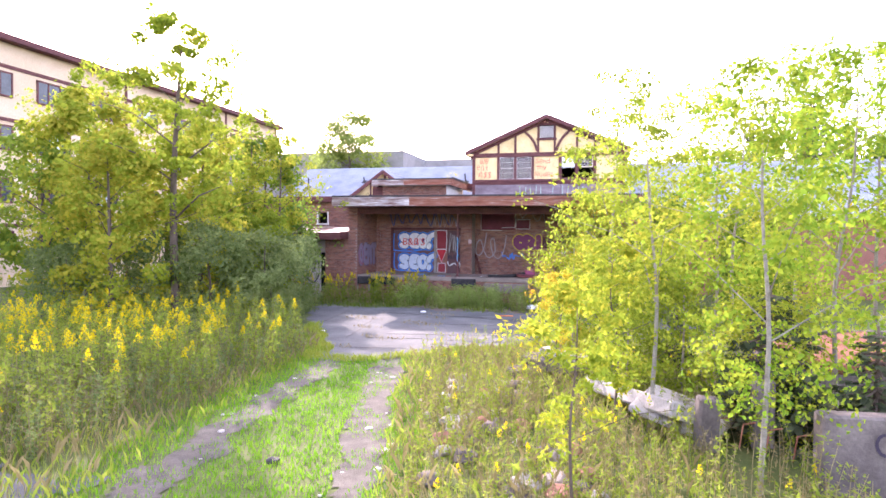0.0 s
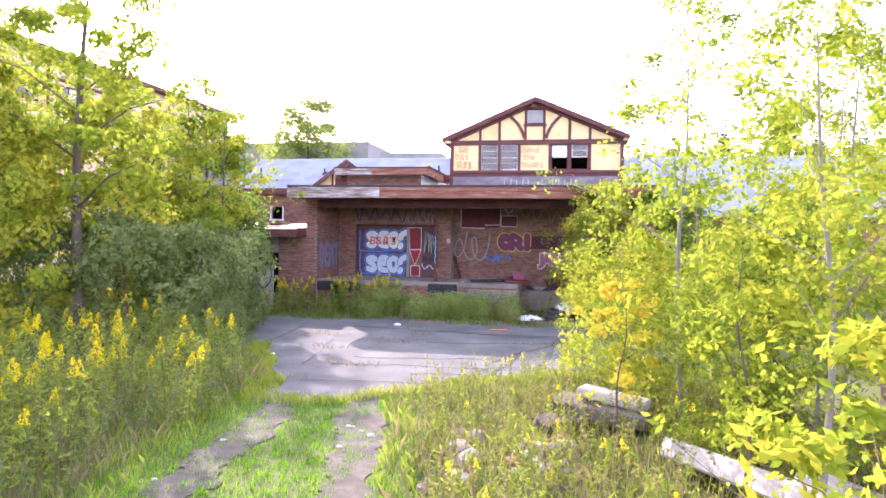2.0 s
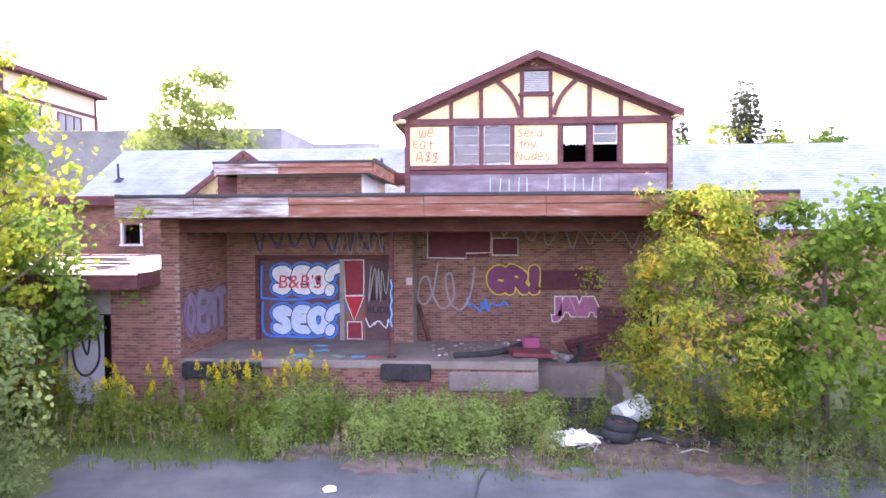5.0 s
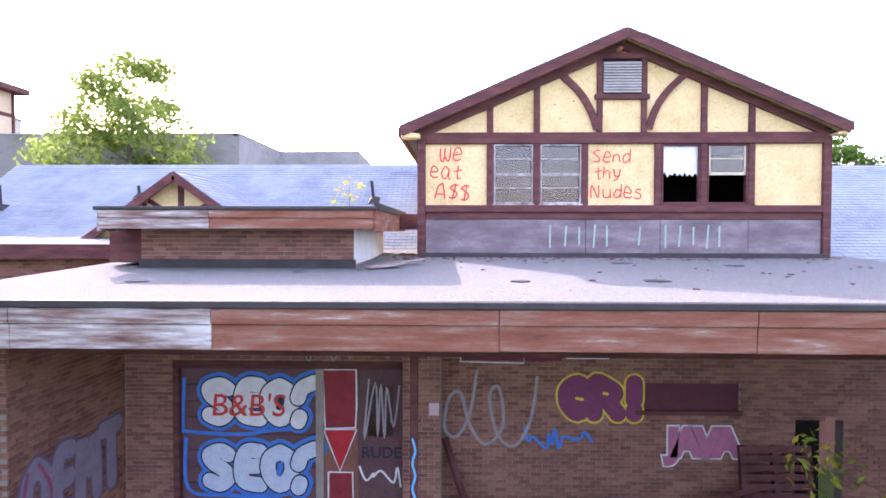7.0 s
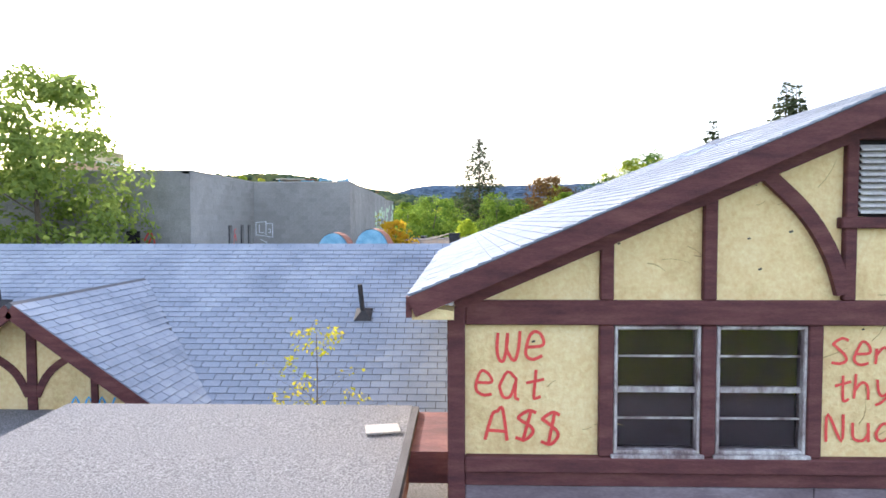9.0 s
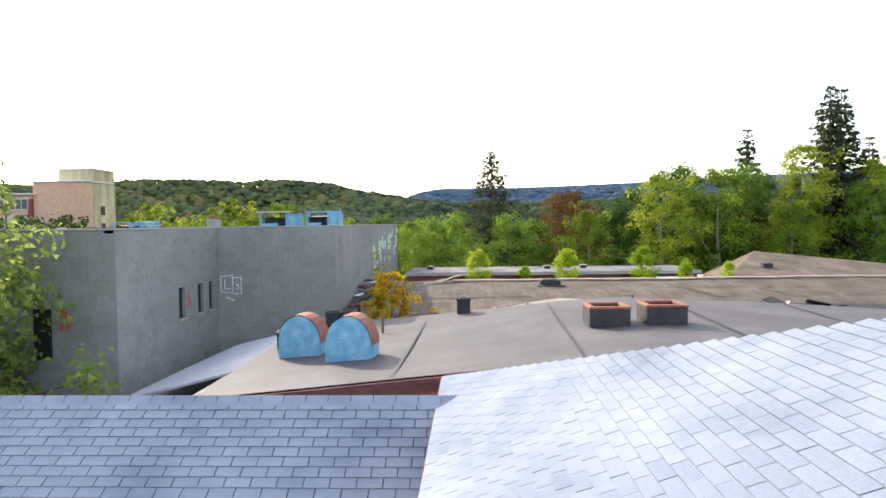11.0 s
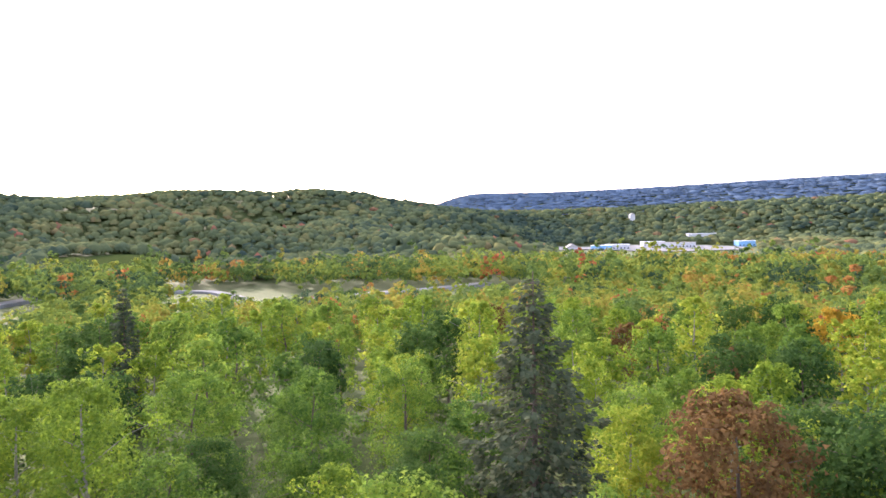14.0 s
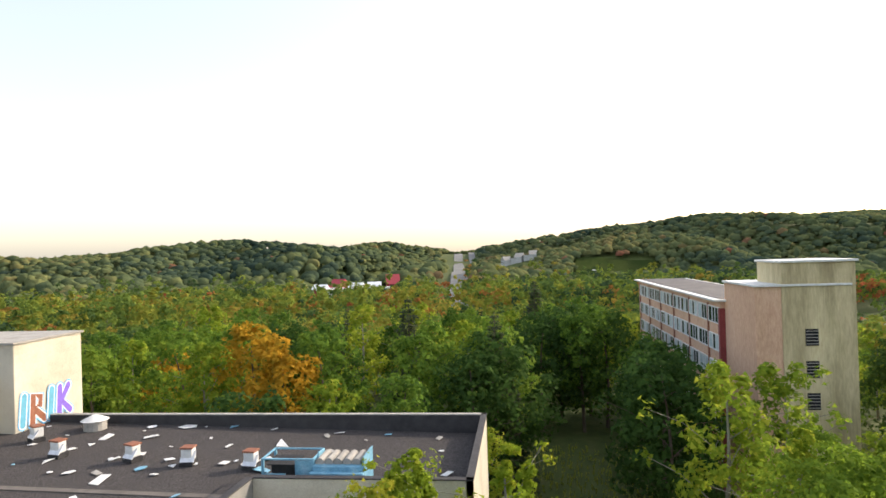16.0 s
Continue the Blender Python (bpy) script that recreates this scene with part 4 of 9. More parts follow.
bonded(rslope, (3.68, 35.04, rake(3.65) - .005), (0, 1, 0), (-ux, 0, uz), (uz, 0, ux), HIPB - 35.04, ln - .3, .3, .13, .009, .014, SHINGLE, SHINGLES, "shingle", 0,
       edge=lambda u, w: u + 35.04 < HIPB - (w * ux) / (GM + 4.86) * (HIPB - HIPT) + .1)
MB().box(-4.91, -4.86, 35.08, HIPB, ze - .2, ze - .02).build("eave_fascia", BROWNWOOD, gable)
MB().box(3.65, 3.7, 35.08, HIPB, ze - .1, ze + .08).build("eave_fascia", BROWNWOOD, gable)
strokes("blue_roof_tag", [curve_pts([(1.0, .2), (1.6, .55), (1.9, .2), (2.4, .6), (2.6, .25), (3.2, .6), (3.6, .5)]), [(1.9, .25), (2.6, .55)]], .09,
        Matrix.Translation((-1.75, 40.6, rake(-1.75) + .016)) @ Matrix(((0, ux, -uz), (-1, 0, 0), (0, uz, ux))).to_4x4(), surf("spray_roof_blue", [(.15, .25, .6), (.25, .35, .65)], 5, 50, .8, .1), parent=gable)

# ---- long wing with the main shingled roof ----
wing = thing("shingled_wing", "long low wing with a grey shingled roof", "building")
RY0, RZ0, RY1, RZ1 = 37.7, 4.167, 43.4, 7.75
rl = math.hypot(RY1 - RY0, RZ1 - RZ0)
vy, vz = (RY1 - RY0) / rl, (RZ1 - RZ0) / rl
for x0, x1, keep in ((-18.4, -4.6, 300), (3.5, 34.0, 0)):
    b = MB()
    slab_roof(b, [(x0, RY0, RZ0), (x1, RY0, RZ0), (x1, RY1, RZ1), (x0, RY1, RZ1)])
    s = b.build("roof_slope", SHADOWGAP, wing, "grey shingled roof slope")
    bonded(s, (x0, RY0 - .02, RZ0 - .004), (1, 0, 0), (0, vy, vz), (0, -vz, vy), x1 - x0, rl + .03, .31, .145, .014, .016, SHINGLE, SHINGLES, "shingle", keep, near=(10.5, 3), jag=.003)
for x0, x1 in ((-18.4, -4.7), (3.5, 34.0)):
    b = MB()
    slab_roof(b, [(x0, RY1, RZ1), (x1, RY1, RZ1), (x1, 46.6, 5.7), (x0, 46.6, 5.7)])
    b.build("roof_slope", SHINGLES, wing)
    MB().prism([(RY0 + .3, 0), (RY0 + .3, RZ0), (RY1, RZ1 - .15), (46.4, 5.6), (46.4, 0)], "x", x0 + .1, x1 - .1).build("wall", BRICKS, wing)
MB().box(-18.4, -4.6, RY0 - .03, RY0, RZ0 - .16, RZ0).build("eave_fascia", BROWNWOOD, wing)
MB().box(3.5, 34, RY0 - .03, RY0, RZ0 - .16, RZ0).build("eave_fascia", BROWNWOOD, wing)
for i in range(46):
    x = -18.4 + i * .3
    ridge = MB().add([(x, RY1 - .14, RZ1 - .07), (x + .29, RY1 - .14, RZ1 - .07), (x + .29, RY1, RZ1 + .03), (x, RY1, RZ1 + .03), (x, RY1 + .14, RZ1 - .07), (x + .29, RY1 + .14, RZ1 - .07)], [(0, 1, 2, 3), (3, 2, 5, 4)])
    ridge.build("ridge_shingle", SHINGLE, wing)
def vent_pipe(x, y, h, lean=0):
    z = RZ0 + (y - RY0) * (RZ1 - RZ0) / (RY1 - RY0)
    b = MB().tube([(x, y, z - .05), (x + lean, y - .05, z + h)], .045, n=9)
    b.add([(x - .16, y - .16, z - .06), (x + .16, y - .16, z - .06), (x + .16, y + .16, z + .13), (x - .16, y + .16, z + .13), (x, y - .02, z + .16)], [(0, 1, 4), (1, 2, 4), (2, 3, 4), (3, 0, 4)])
    tagged(b.build("vent_pipe", RUBBER), "dark steel vent pipe standing on the shingled roof", "vent pipe")
vent_pipe(-6.33, 41.4, .6, -.06)
vent_pipe(-17.2, 41.0, .7)
vent_pipe(-13.4, 41.6, .35)

# dormer
DX, DZ, DH = -10.95, 7.12, 2.3
DS = .72
def dback(z):
    return RY0 + (z - RZ0) * (RY1 - RY0) / (RZ1 - RZ0)
MB().prism([(DX - DH, 4.95), (DX + DH, 4.95), (DX + DH, DZ - DS * DH - .06), (DX, DZ - .08), (DX - DH, DZ - DS * DH - .06)], "y", 38.95, 39.1).build("dormer_wall", STUCCO, wing, "cream dormer gable with dark timbers")
MB().box(DX - DH, DX + DH, 39.1, 41.5, 4.95, 5.4).build("dormer_base", STUCCO, wing)
tb = MB()
tb.box(DX - .07, DX + .07, 38.91, 39.0, 5.3, 6.95)
for s in (-1, 1):
    tb.box(DX + s * .95 - .05, DX + s * .95 + .05, 38.91, 39.0, 5.3, DZ - DS * .95 - .1)
    arc = curve_pts([(DX + s * .06, 0, 5.65), (DX + s * .3, 0, 6.05), (DX + s * .85, 0, 6.4)], 4)
    for k, (p, q) in enumerate(zip(arc, arc[1:])):
        tb.beam((p.x, 38.952 + .002 * (k % 2) + .001 * s, p.z), (q.x, 38.952 + .002 * (k % 2) + .001 * s, q.z), .11, .07)
tb.build("dormer_timber", BROWNWOOD, wing)
dl = math.hypot(DH + .1, DS * (DH + .1))
for s in (-1, 1):
    zb = DZ - DS * (DH + .1)
    b = MB()
    pts = [(DX, 38.5, DZ), (DX + s * (DH + .1), 38.5, zb), (DX + s * (DH + .1), max(dback(zb), 39.0), zb), (DX, dback(DZ), DZ)]
    slab_roof(b, pts if s < 0 else pts[::-1], .08)
    o = b.build("dormer_roof", SHADOWGAP, wing, "small shingled dormer roof")
    cx, cz = (DH + .1) / dl, DS * (DH + .1) / dl
    if s > 0:
        bonded(o, (DX + DH + .12, 38.48, zb - .004), (0, 1, 0), (-cx, 0, cz), (cz, 0, cx), 4.2, dl + .05, .31, .145, .014, .016, SHINGLE, SHINGLES, "shingle", 0,
               edge=lambda u, w: 38.48 + u < dback(zb + w * cz) + .05)
    else:
        bonded(o, (DX - DH - .12, 38.48 + 4.2, zb - .004), (0, -1, 0), (cx, 0, cz), (-cz, 0, cx), 4.2, dl + .05, .31, .145, .014, .016, SHINGLE, SHINGLES, "shingle", 0,
               edge=lambda u, w: 38.48 + 4.2 - u < dback(zb + w * cz) + .05)
    b = MB()
    b.beam((DX, 38.5, DZ - .12), (DX + s * (DH + .1), 38.5, zb - .12), .2, .06)
    b.build("dormer_barge_board", BROWNWOOD, wing)
strokes("scrawl", [curve_pts([(-12.2 + .1 * k, 5.62 + (.12 if k % 2 else -.06)) for k in range(8)], 3)], .03, wallface(0, 38.945, 0), DARKP, parent=wing)
strokes("scrawl", [curve_pts([(-10.4 + .1 * k, 5.5 + (.14 if k % 2 else -.06)) for k in range(8)], 3)], .03, wallface(0, 38.945, 0), SKYB, parent=wing)

# leaves and crumbs of felt blown against the gable
lr = random.Random(63)
crumb = MB()
for i in range(260):
    x = lr.uniform(-4.6, 3.4)
    y = 35.3 - abs(lr.gauss(0, .35)) if i < 190 else lr.uniform(30, 35)
    if i > 225:
        x, y = -4.85 + lr.uniform(-.25, .3), lr.uniform(34.4, 36)
    zz = 4.915 + (y - 29.16) * .0347
    w_, l_, a_ = lr.uniform(.01, .04), lr.uniform(.02, .09), lr.uniform(0, 3.1)
    crumb.box(-l_ / 2, l_ / 2, -w_ / 2, w_ / 2, 0, .012, m=pose(x, y, zz, lr.uniform(-20, 20), 0, math.degrees(a_)))
tagged(crumb.build("roof_litter", BROWNWOOD), "dry leaves and felt crumbs along the gable foot", "litter", kind="stuff")


# ---- grey block building with a flat roof ----
block = thing("block_building", "large grey concrete block building with gravel roof and parapets", "building")
ZR, ZP = 9.55, 9.98
plan = [(-9.45, 57.9), (-10.35, 78.4), (-10.73, 78.4), (-10.73, 88.2), (-14.8, 88.2), (-14.6, 79.4), (-28.3, 80.0), (-28.3, 88.2), (-37.6, 88.2), (-37.6, 51.2), (-13.8, 51.2), (-13.8, 57.9)]
def zr(y):
    """Height of the flat roof, which falls towards its back."""
    return 9.78 - .0235 * (y - 57.9)
n = len(plan)
inset = []
for i in range(n):
    p, q, r = Vector(plan[i - 1]), Vector(plan[i]), Vector(plan[(i + 1) % n])
    d1, d2 = (q - p).normalized(), (r - q).normalized()
    inset.append(q - (Vector((d1.y, -d1.x)) + Vector((d2.y, -d2.x))) * .1)
deck = MB()
deck.add([(q.x, q.y, 8.6) for q in inset] + [(q.x, q.y, zr(q.y)) for q in inset], [tuple(range(n))[::-1], tuple(range(n, 2 * n))] + [(i, (i + 1) % n, n + (i + 1) % n, n + i) for i in range(n)])
deck.build("roof", surf("old_gravel_roof", [(.03, .027, .027), (.072, .066, .065), (.18, .168, .165)], 16, 70, .97, 1.0, contrast=.32, spec=.05), block, "brown gravel roof strewn with debris")
PALE = surf("pale_rendered_wall", [(.42, .38, .3), (.54, .5, .41), (.6, .56, .47)], .6, 25, .9, .3)
n = len(plan)
for i in range(n):
    (x0, y0), (x1, y1) = plan[i], plan[(i + 1) % n]
    d = Vector((x1 - x0, y1 - y0, 0))
    L = d.length
    t = d / L
    o = Vector((t.y, -t.x, 0))     # outward
    a, b = Vector((x0, y0, 0)), Vector((x1, y1, 0))
    pale = i in (6, 7)
    th = .25
    openings = []
    if i == 10:
        openings = [(u, u + .44) for u in (3.52, 4.92, 5.82)]
    spans, u = [], 0
    for s0, s1 in openings:
        spans.append((u, s0, -3, ZP))
        spans += [(s0, s1, -3, 7.1), (s0, s1, 8.1, ZP)]
        u = s1
    spans.append((u, L, -3, ZP))
    for s0, s1, z0, z1 in spans:
        p0, p1 = a + t * s0, a + t * s1
        q = MB()
        q.add([p0 + Vector((0, 0, z0)), p1 + Vector((0, 0, z0)), p1 - o * th + Vector((0, 0, z0)), p0 - o * th + Vector((0, 0, z0)),
               p0 + Vector((0, 0, z1)), p1 + Vector((0, 0, z1)), p1 - o * th + Vector((0, 0, z1)), p0 - o * th + Vector((0, 0, z1))],
              [(3, 2, 1, 0), (4, 5, 6, 7), (0, 1, 5, 4), (1, 2, 6, 5), (2, 3, 7, 6), (3, 0, 4, 7)])
        w = q.build("wall", PALE if pale else BLOCKS, block)
    if i in (10, 11, 0, 9):
        bonded(w, a + Vector((0, 0, 3.9)), t, (0, 0, 1), o, L, ZP - 3.9, .405, .2, .008, .012, BLOCK, BLOCKS, "concrete_block", {10: 200, 11: 100}.get(i, 0),
               skip=[(s0, s1, 3.2, 4.2) for s0, s1 in openings], near=(L * .7, 4), jag=.003)
    c = MB()
    p0, p1 = a, b
    m = Matrix((t, o, (0, 0, 1))).transposed().to_4x4()
    m.translation = a
    c.box(-.02, L + .02, -th - .02, .03, ZP, ZP + .05, m=m, ch=.01)
    c.build("coping", TAR if i in (3, 4, 5, 6, 7) else CONCRETE, block)
    if i in (2, 3, 4, 5, 6, 7, 8):
        c = MB()
        c.box(.26, L - .1, -th - .03, -th, 8.9, ZP - .01, m=m)
        c.build("parapet_felt", TAR, block)
    # black sheet set into each window opening in place of a shaded room
    for s0, s1 in openings:
        g = MB()
        g.box(s0, s1, -.14, -.1, 7.1, 8.1, m=m)
        g.build("window_back", BLACK, block)
        MB().box(s0 - .03, s1 + .03, -.02, .05, 7.04, 7.1, m=m, ch=.01).build("window_sill", CONCRETE, block)
strokes("chalk_tag", [[(.3, .55), (.75, .6), (.75, -.05), (.3, 0), (.3, .55)], [(.75, .5), (1.05, .52), (1.05, -.1), (.8, -.08)], [(.45, .45), (.45, .1), (.65, .1)], [(.85, .1), (.95, .1), (.95, .25), (.85, .25)], [(.5, -.2), (.8, -.35)]], .04,
        wallface(-14.0, 57.87, 7.65), WHITEP, parent=block)
strokes("red_tag", [curve_pts([(0, 0), (.15, .4), (.3, .1), (.1, .5), (.3, .6)])], .05, pose(-13.775, 55.25, 7.35, 90, 0, 90), REDP, parent=block)
rg = random.Random(11)
LIME = surf("pale_green_patch", [(.42, .58, .38), (.55, .68, .48)], 3, 30, .8, .1)
for k in range(44):
    far_part = k % 2
    y = rg.uniform(79, 87) if far_part else rg.uniform(69.5, 77)
    z = rg.uniform(7.2, 9.3) if far_part else rg.uniform(7.6, 9.0) - .12 * abs(y - 74)
    ww, hh = rg.uniform(.35, 1.3), rg.uniform(.2, .5)
    MB().box(0, .02, 0, ww, 0, hh, m=pose(-10.73 if far_part else -9.44 - .0439 * (y - 57.9), y, z, 0, 0, 0 if far_part else 2.51)).build("paint_patch", LIME, block)
box_part("downpipe_board", -10.36, -10.26, 78.05, 78.38, 6, 9.85, CONCRETE, block)
# flat black slab on the wall, coloured as the shade of a doorway
box_part("door_recess", -16.0, -15.55, 51.12, 51.19, 6.6, 7.93, BLACK, block)
strokes("red_tag", [curve_pts([(0, .3), (.2, .6), (.35, .2), (.1, .1), (.3, .5)])], .06, wallface(-15.4, 51.18, 7.3), REDP, parent=block)
# roof seams
SEAMM = surf("worn_felt_seam", [(.09, .08, .072), (.17, .15, .135)], 2, 25, .9, .2)
for (x0, y0, x1, y1) in ((-12.2, 58.2, -13.9, 65.6), (-12.6, 60.2, -37, 59.4), (-28.2, 62, -28.2, 79.8)):
    c = MB()
    c.beam((x0, y0, zr(y0) + .02), (x1, y1, zr(y1) + .02), .35, .05, up=(0, 0, 1))
    c.build("roof_seam", SEAMM, block)

# stair heads on the block building's roof
tower = thing("stair_head", "pale rendered stair head with blue graffiti on a flat roof", "roof structure")
box_part("wall", -40, -35, 59.0, 64.5, 0, 14.15, PALE, tower, ch=.03)
box_part("wall", -34.98, -32.2, 58.0, 63.2, 0, 12.7, PALE, tower, ch=.03)
box_part("coping", -40.1, -34.9, 58.9, 64.6, 14.15, 14.25, CONCRETE, tower)
box_part("coping", -34.88, -32.1, 57.9, 63.3, 12.7, 12.78, CONCRETE, tower)
TEAL, LILAC = paint("spray_teal", (.1, .35, .5)), paint("spray_violet", (.2, .12, .55))
HEADM = pose(-35.25, 64.52, 9.85, 90, 0, 180)
for k, (q, mt) in enumerate((([[(.2, .1), (.35, 1.5)]], TEAL), ([[(.85, 0), (.95, 1.5), (1.45, 1.3), (1.4, .85), (1.0, .75), (1.7, .1)]], RUST), ([[(2.1, .1), (2.25, 1.5)]], TEAL), ([[(2.75, 0), (2.85, 1.5)], [(3.5, 1.5), (2.95, .75), (3.6, .1)]], LILAC))):
    bubble("graffiti_letter", q, HEADM, [(.62, SKYB, .01 + .012 * k), (.5, WHITEP, .014 + .012 * k), (.36, mt, .018 + .012 * k)], tower)
scr = strokes("blue_scrawl", [curve_pts([(0, 0), (.4, .8), (.8, .1), (1.2, .7), (1.7, .2)])], .16, pose(-32.6, 63.22, 10.1, 90, 0, 180), SKYB, parent=tower)

# roof plant
CREAM = surf("cream_sheet_metal", [(.5, .44, .32), (.66, .6, .48), (.7, .66, .56)], 1.5, 20, .6, .15)
def air_unit(x, y, rz, broken, wide=1.0):
    u = thing("air_conditioner", "rusting pale blue rooftop air conditioner with missing panels" if broken else "pale blue rooftop air conditioner with fan drums", "air conditioner", "rooftop air conditioners", at=pose(x, y, zr(y), 0, 0, rz) @ Matrix.Diagonal((wide, 1, 1, 1)))
    box_part("base_frame", -1.1, 1.1, -.75, .75, 0, .18, RUBBER, u, ch=.02)
    if broken:
        for sx in (-1, 1):
            for sy in (-1, 1):
                box_part("corner_post", sx * 1.0 - .05, sx * 1.0 + .05, sy * .65 - .05, sy * .65 + .05, .18, 1.15, ACBLUE, u, ch=.008)
        if broken == 1:
            box_part("top_panel", -1.2, .55, -.8, .85, 1.15, 1.2, CREAM, u, ch=.01)
            box_part("rusty_top_panel", .56, 1.15, -.8, .85, 1.13, 1.17, RUST, u, ch=.01)
        else:
            for a in ((-1.05, 1.05, -.7, -.62), (-1.05, 1.05, .62, .7), (-1.05, -.97, -.62, .62), (.97, 1.05, -.62, .62)):
                box_part("top_rail", *a, 1.12, 1.18, ACBLUE, u, ch=.008)
            MB().box(-.5, .5, -.02, .02, 0, .9, m=pose(1.1, 0, .3, 0, 20, 80)).build("hanging_panel", ACBLUE, u)
            MB().box(-.9, .3, -.4, .5, .9, .94, m=pose(0, 0, 0, 6, 0, 0)).build("fan_deck", RUBBER, u)
        box_part("side_panel", -1.0, -.1, -.68, -.64, .18, .6, ACBLUE, u)
        box_part("side_panel", 1.0, 1.04, -.6, .6, .18, 1.15, ACBLUE, u)
        box_part("side_panel", .3, .95, -.68, -.64, .18, 1.1, ACBLUE, u)
        box_part("coil", -.9, .2, -.1, .5, .2, .9, RUBBER, u, ch=.03)
        box_part("rust_tray", -.8, .8, -.5, .5, .18, .3, RUST, u)
        MB().tube([(-.6, -.3, .3), (-.2, -.9, .6), (-.5, -1.2, .05)], .04).build("loose_pipe", ACBLUE, u)
    else:
        box_part("body", -1.0, 1.0, -.7, .7, .18, 1.0, ACBLUE, u, ch=.04)
        for k in range(5):
            MB().tube([(-.75 + k * .36, -.5, 1.06), (-.75 + k * .36, .6, 1.06)], .17, n=12).build("fan_drum", CONCRETE, u)
        box_part("hood", -1.05, 1.05, -.95, -.7, .7, .8, ACBLUE, u, ch=.02)
        box_part("side_panel", 1.0, 1.05, -.7, .7, .18, 1.35, ACBLUE, u)
    return u
air_unit(-14.3, 67.5, 8, 1, .95)
air_unit(-12.05, 67.2, 10, 2, .78)
air_unit(-29.8, 83.0, 90, 0)
air_unit(-29.9, 81.0, 90, 2)
def small_vent(x, y, rz):
    v = thing("exhaust_fan", "small square exhaust fan with red cap on the roof", "roof vent", "rooftop exhaust fans", at=pose(x, y, zr(y), 0, 0, rz))
    box_part("curb", -.3, .3, -.3, .3, 0, .22, RUBBER, v, ch=.02)
    box_part("housing", -.24, .24, -.2, .24, .22, .72, WHITEPAINT, v, ch=.03)
    box_part("cap", -.28, .28, -.24, .28, .72, .8, RUST, v, ch=.02)
    MB().box(-.3, .3, -.02, .02, 0, .5, m=pose(.05, -.3, .2, -38)).build("hanging_panel", PLASTIC, v)
for x, y, r in ((-31.9, 69.3, 80), (-31.7, 73.0, 70), (-31.5, 75.7, 95), (-31.3, 78.6, 85), (-34.0, 66.5, 60)):
    small_vent(x, y, r)
rv = thing("round_vent", "round grey roof vent with domed cap", "roof vent", at=pose(-36.2, 68.0, zr(68)))
MB().tube([(0, 0, 0), (0, 0, .5)], .55, n=16).build("drum", CONCRETE, rv, smooth=False)
MB().tube([(0, 0, .5), (0, 0, .62), (0, 0, .75)], .68, .15, n=16).build("dome", WHITEPAINT, rv)
hat = thing("roof_hatch", "low square roof hatch with dark curb", "roof hatch", at=pose(-22.8, 65.8, zr(65.8)))
box_part("curb", -.7, .7, -.55, .55, 0, .2, RUBBER, hat, ch=.03)
box_part("lid", -.75, .75, -.6, .6, .2, .27, CONCRETE, hat, ch=.02)
ch = thing("chimney", "short grey masonry chimney with a red cap brick", "chimney", at=pose(-22.5, 78.6, zr(78.6)))
box_part("shaft", -.42, .42, -.25, .25, 0, 1.25, CONCRETE, ch, ch=.03)
box_part("cap_brick", -.2, .2, -.15, .15, 1.25, 1.5, RUST, ch, ch=.02)
deb = random.Random(21)
def loose_sheet(x, y, s, mt, z=None):
    z = zr(y) if z is None else z
    k = deb.choice((3, 4, 4, 5))
    out = [(s * deb.uniform(.7, 1.2) * math.cos(2 * math.pi * i / k + .7), .6 * s * deb.uniform(.7, 1.2) * math.sin(2 * math.pi * i / k + .7)) for i in range(k)]
    ob = MB().prism(out, "z", 0, .02).build("loose_sheet", mt)
    ob.matrix_basis = pose(x, y, z + .06, deb.uniform(-9, 9), deb.uniform(-9, 9), deb.uniform(0, 360))
    tagged(ob, "bent pale metal sheet lying on the gravel roof", "debris", "roof debris")
for i in range(120):
    x, y = deb.uniform(-37, -11.2), deb.uniform(59, 78.5)
    if x > -28 or deb.random() < .2:
        if deb.random() < .45:
            continue
    loose_sheet(x, y, deb.uniform(.08, .36), deb.choice((WHITEPAINT, PLASTIC, ACBLUE, CONCRETE, WHITEPAINT)))
for i in range(14):
    loose_sheet(deb.uniform(-37, -29.5), deb.uniform(80, 87.5), deb.uniform(.12, .4), deb.choice((WHITEPAINT, ACBLUE, CONCRETE, WHITEPAINT)))
for x, y, s in ((-12.6, 73.6, .55), (-13.4, 74.4, .35), (-22.4, 72.2, .9), (-23.4, 71.0, .6), (-11.9, 65.2, .7), (-14.5, 64.6, .5), (-12.3, 65.6, .5)):
    loose_sheet(x, y, s, ACBLUE if s in (.7, .5) else PLASTIC)
for i, (x, y, s) in enumerate([(-34.8, 69.6, 0.5), (-35.1, 71.8, 0.5), (-32.5, 72.9, 0.45), (-31.7, 72.9, 0.3), (-29.4, 73.1, 0.6), (-30.7, 74.0, 0.3), (-31.1, 75.2, 0.3), (-31.7, 78.2, 0.35), (-32.4, 78.8, 0.5), (-34.5, 78.7, 0.55), (-31.1, 79.1, 0.5), (-31.3, 79.9, 0.25), (-29.0, 83.2, 0.6), (-37.9, 85.1, 0.45), (-34.0, 76.3, 0.25), (-31.2, 69.3, 0.3), (-30.0, 71.3, 0.3), (-32.9, 69.2, 0.3), (-36.9, 72.7, 0.5), (-31.7, 77.2, 0.35), (-37.1, 75.1, 0.3), (-36.9, 77.4, 0.25), (-31.7, 72.0, 0.25), (-30.1, 75.0, 0.25)]):
    loose_sheet(x, y, s, ACBLUE if i in (5, 10, 20) else WHITEPAINT)

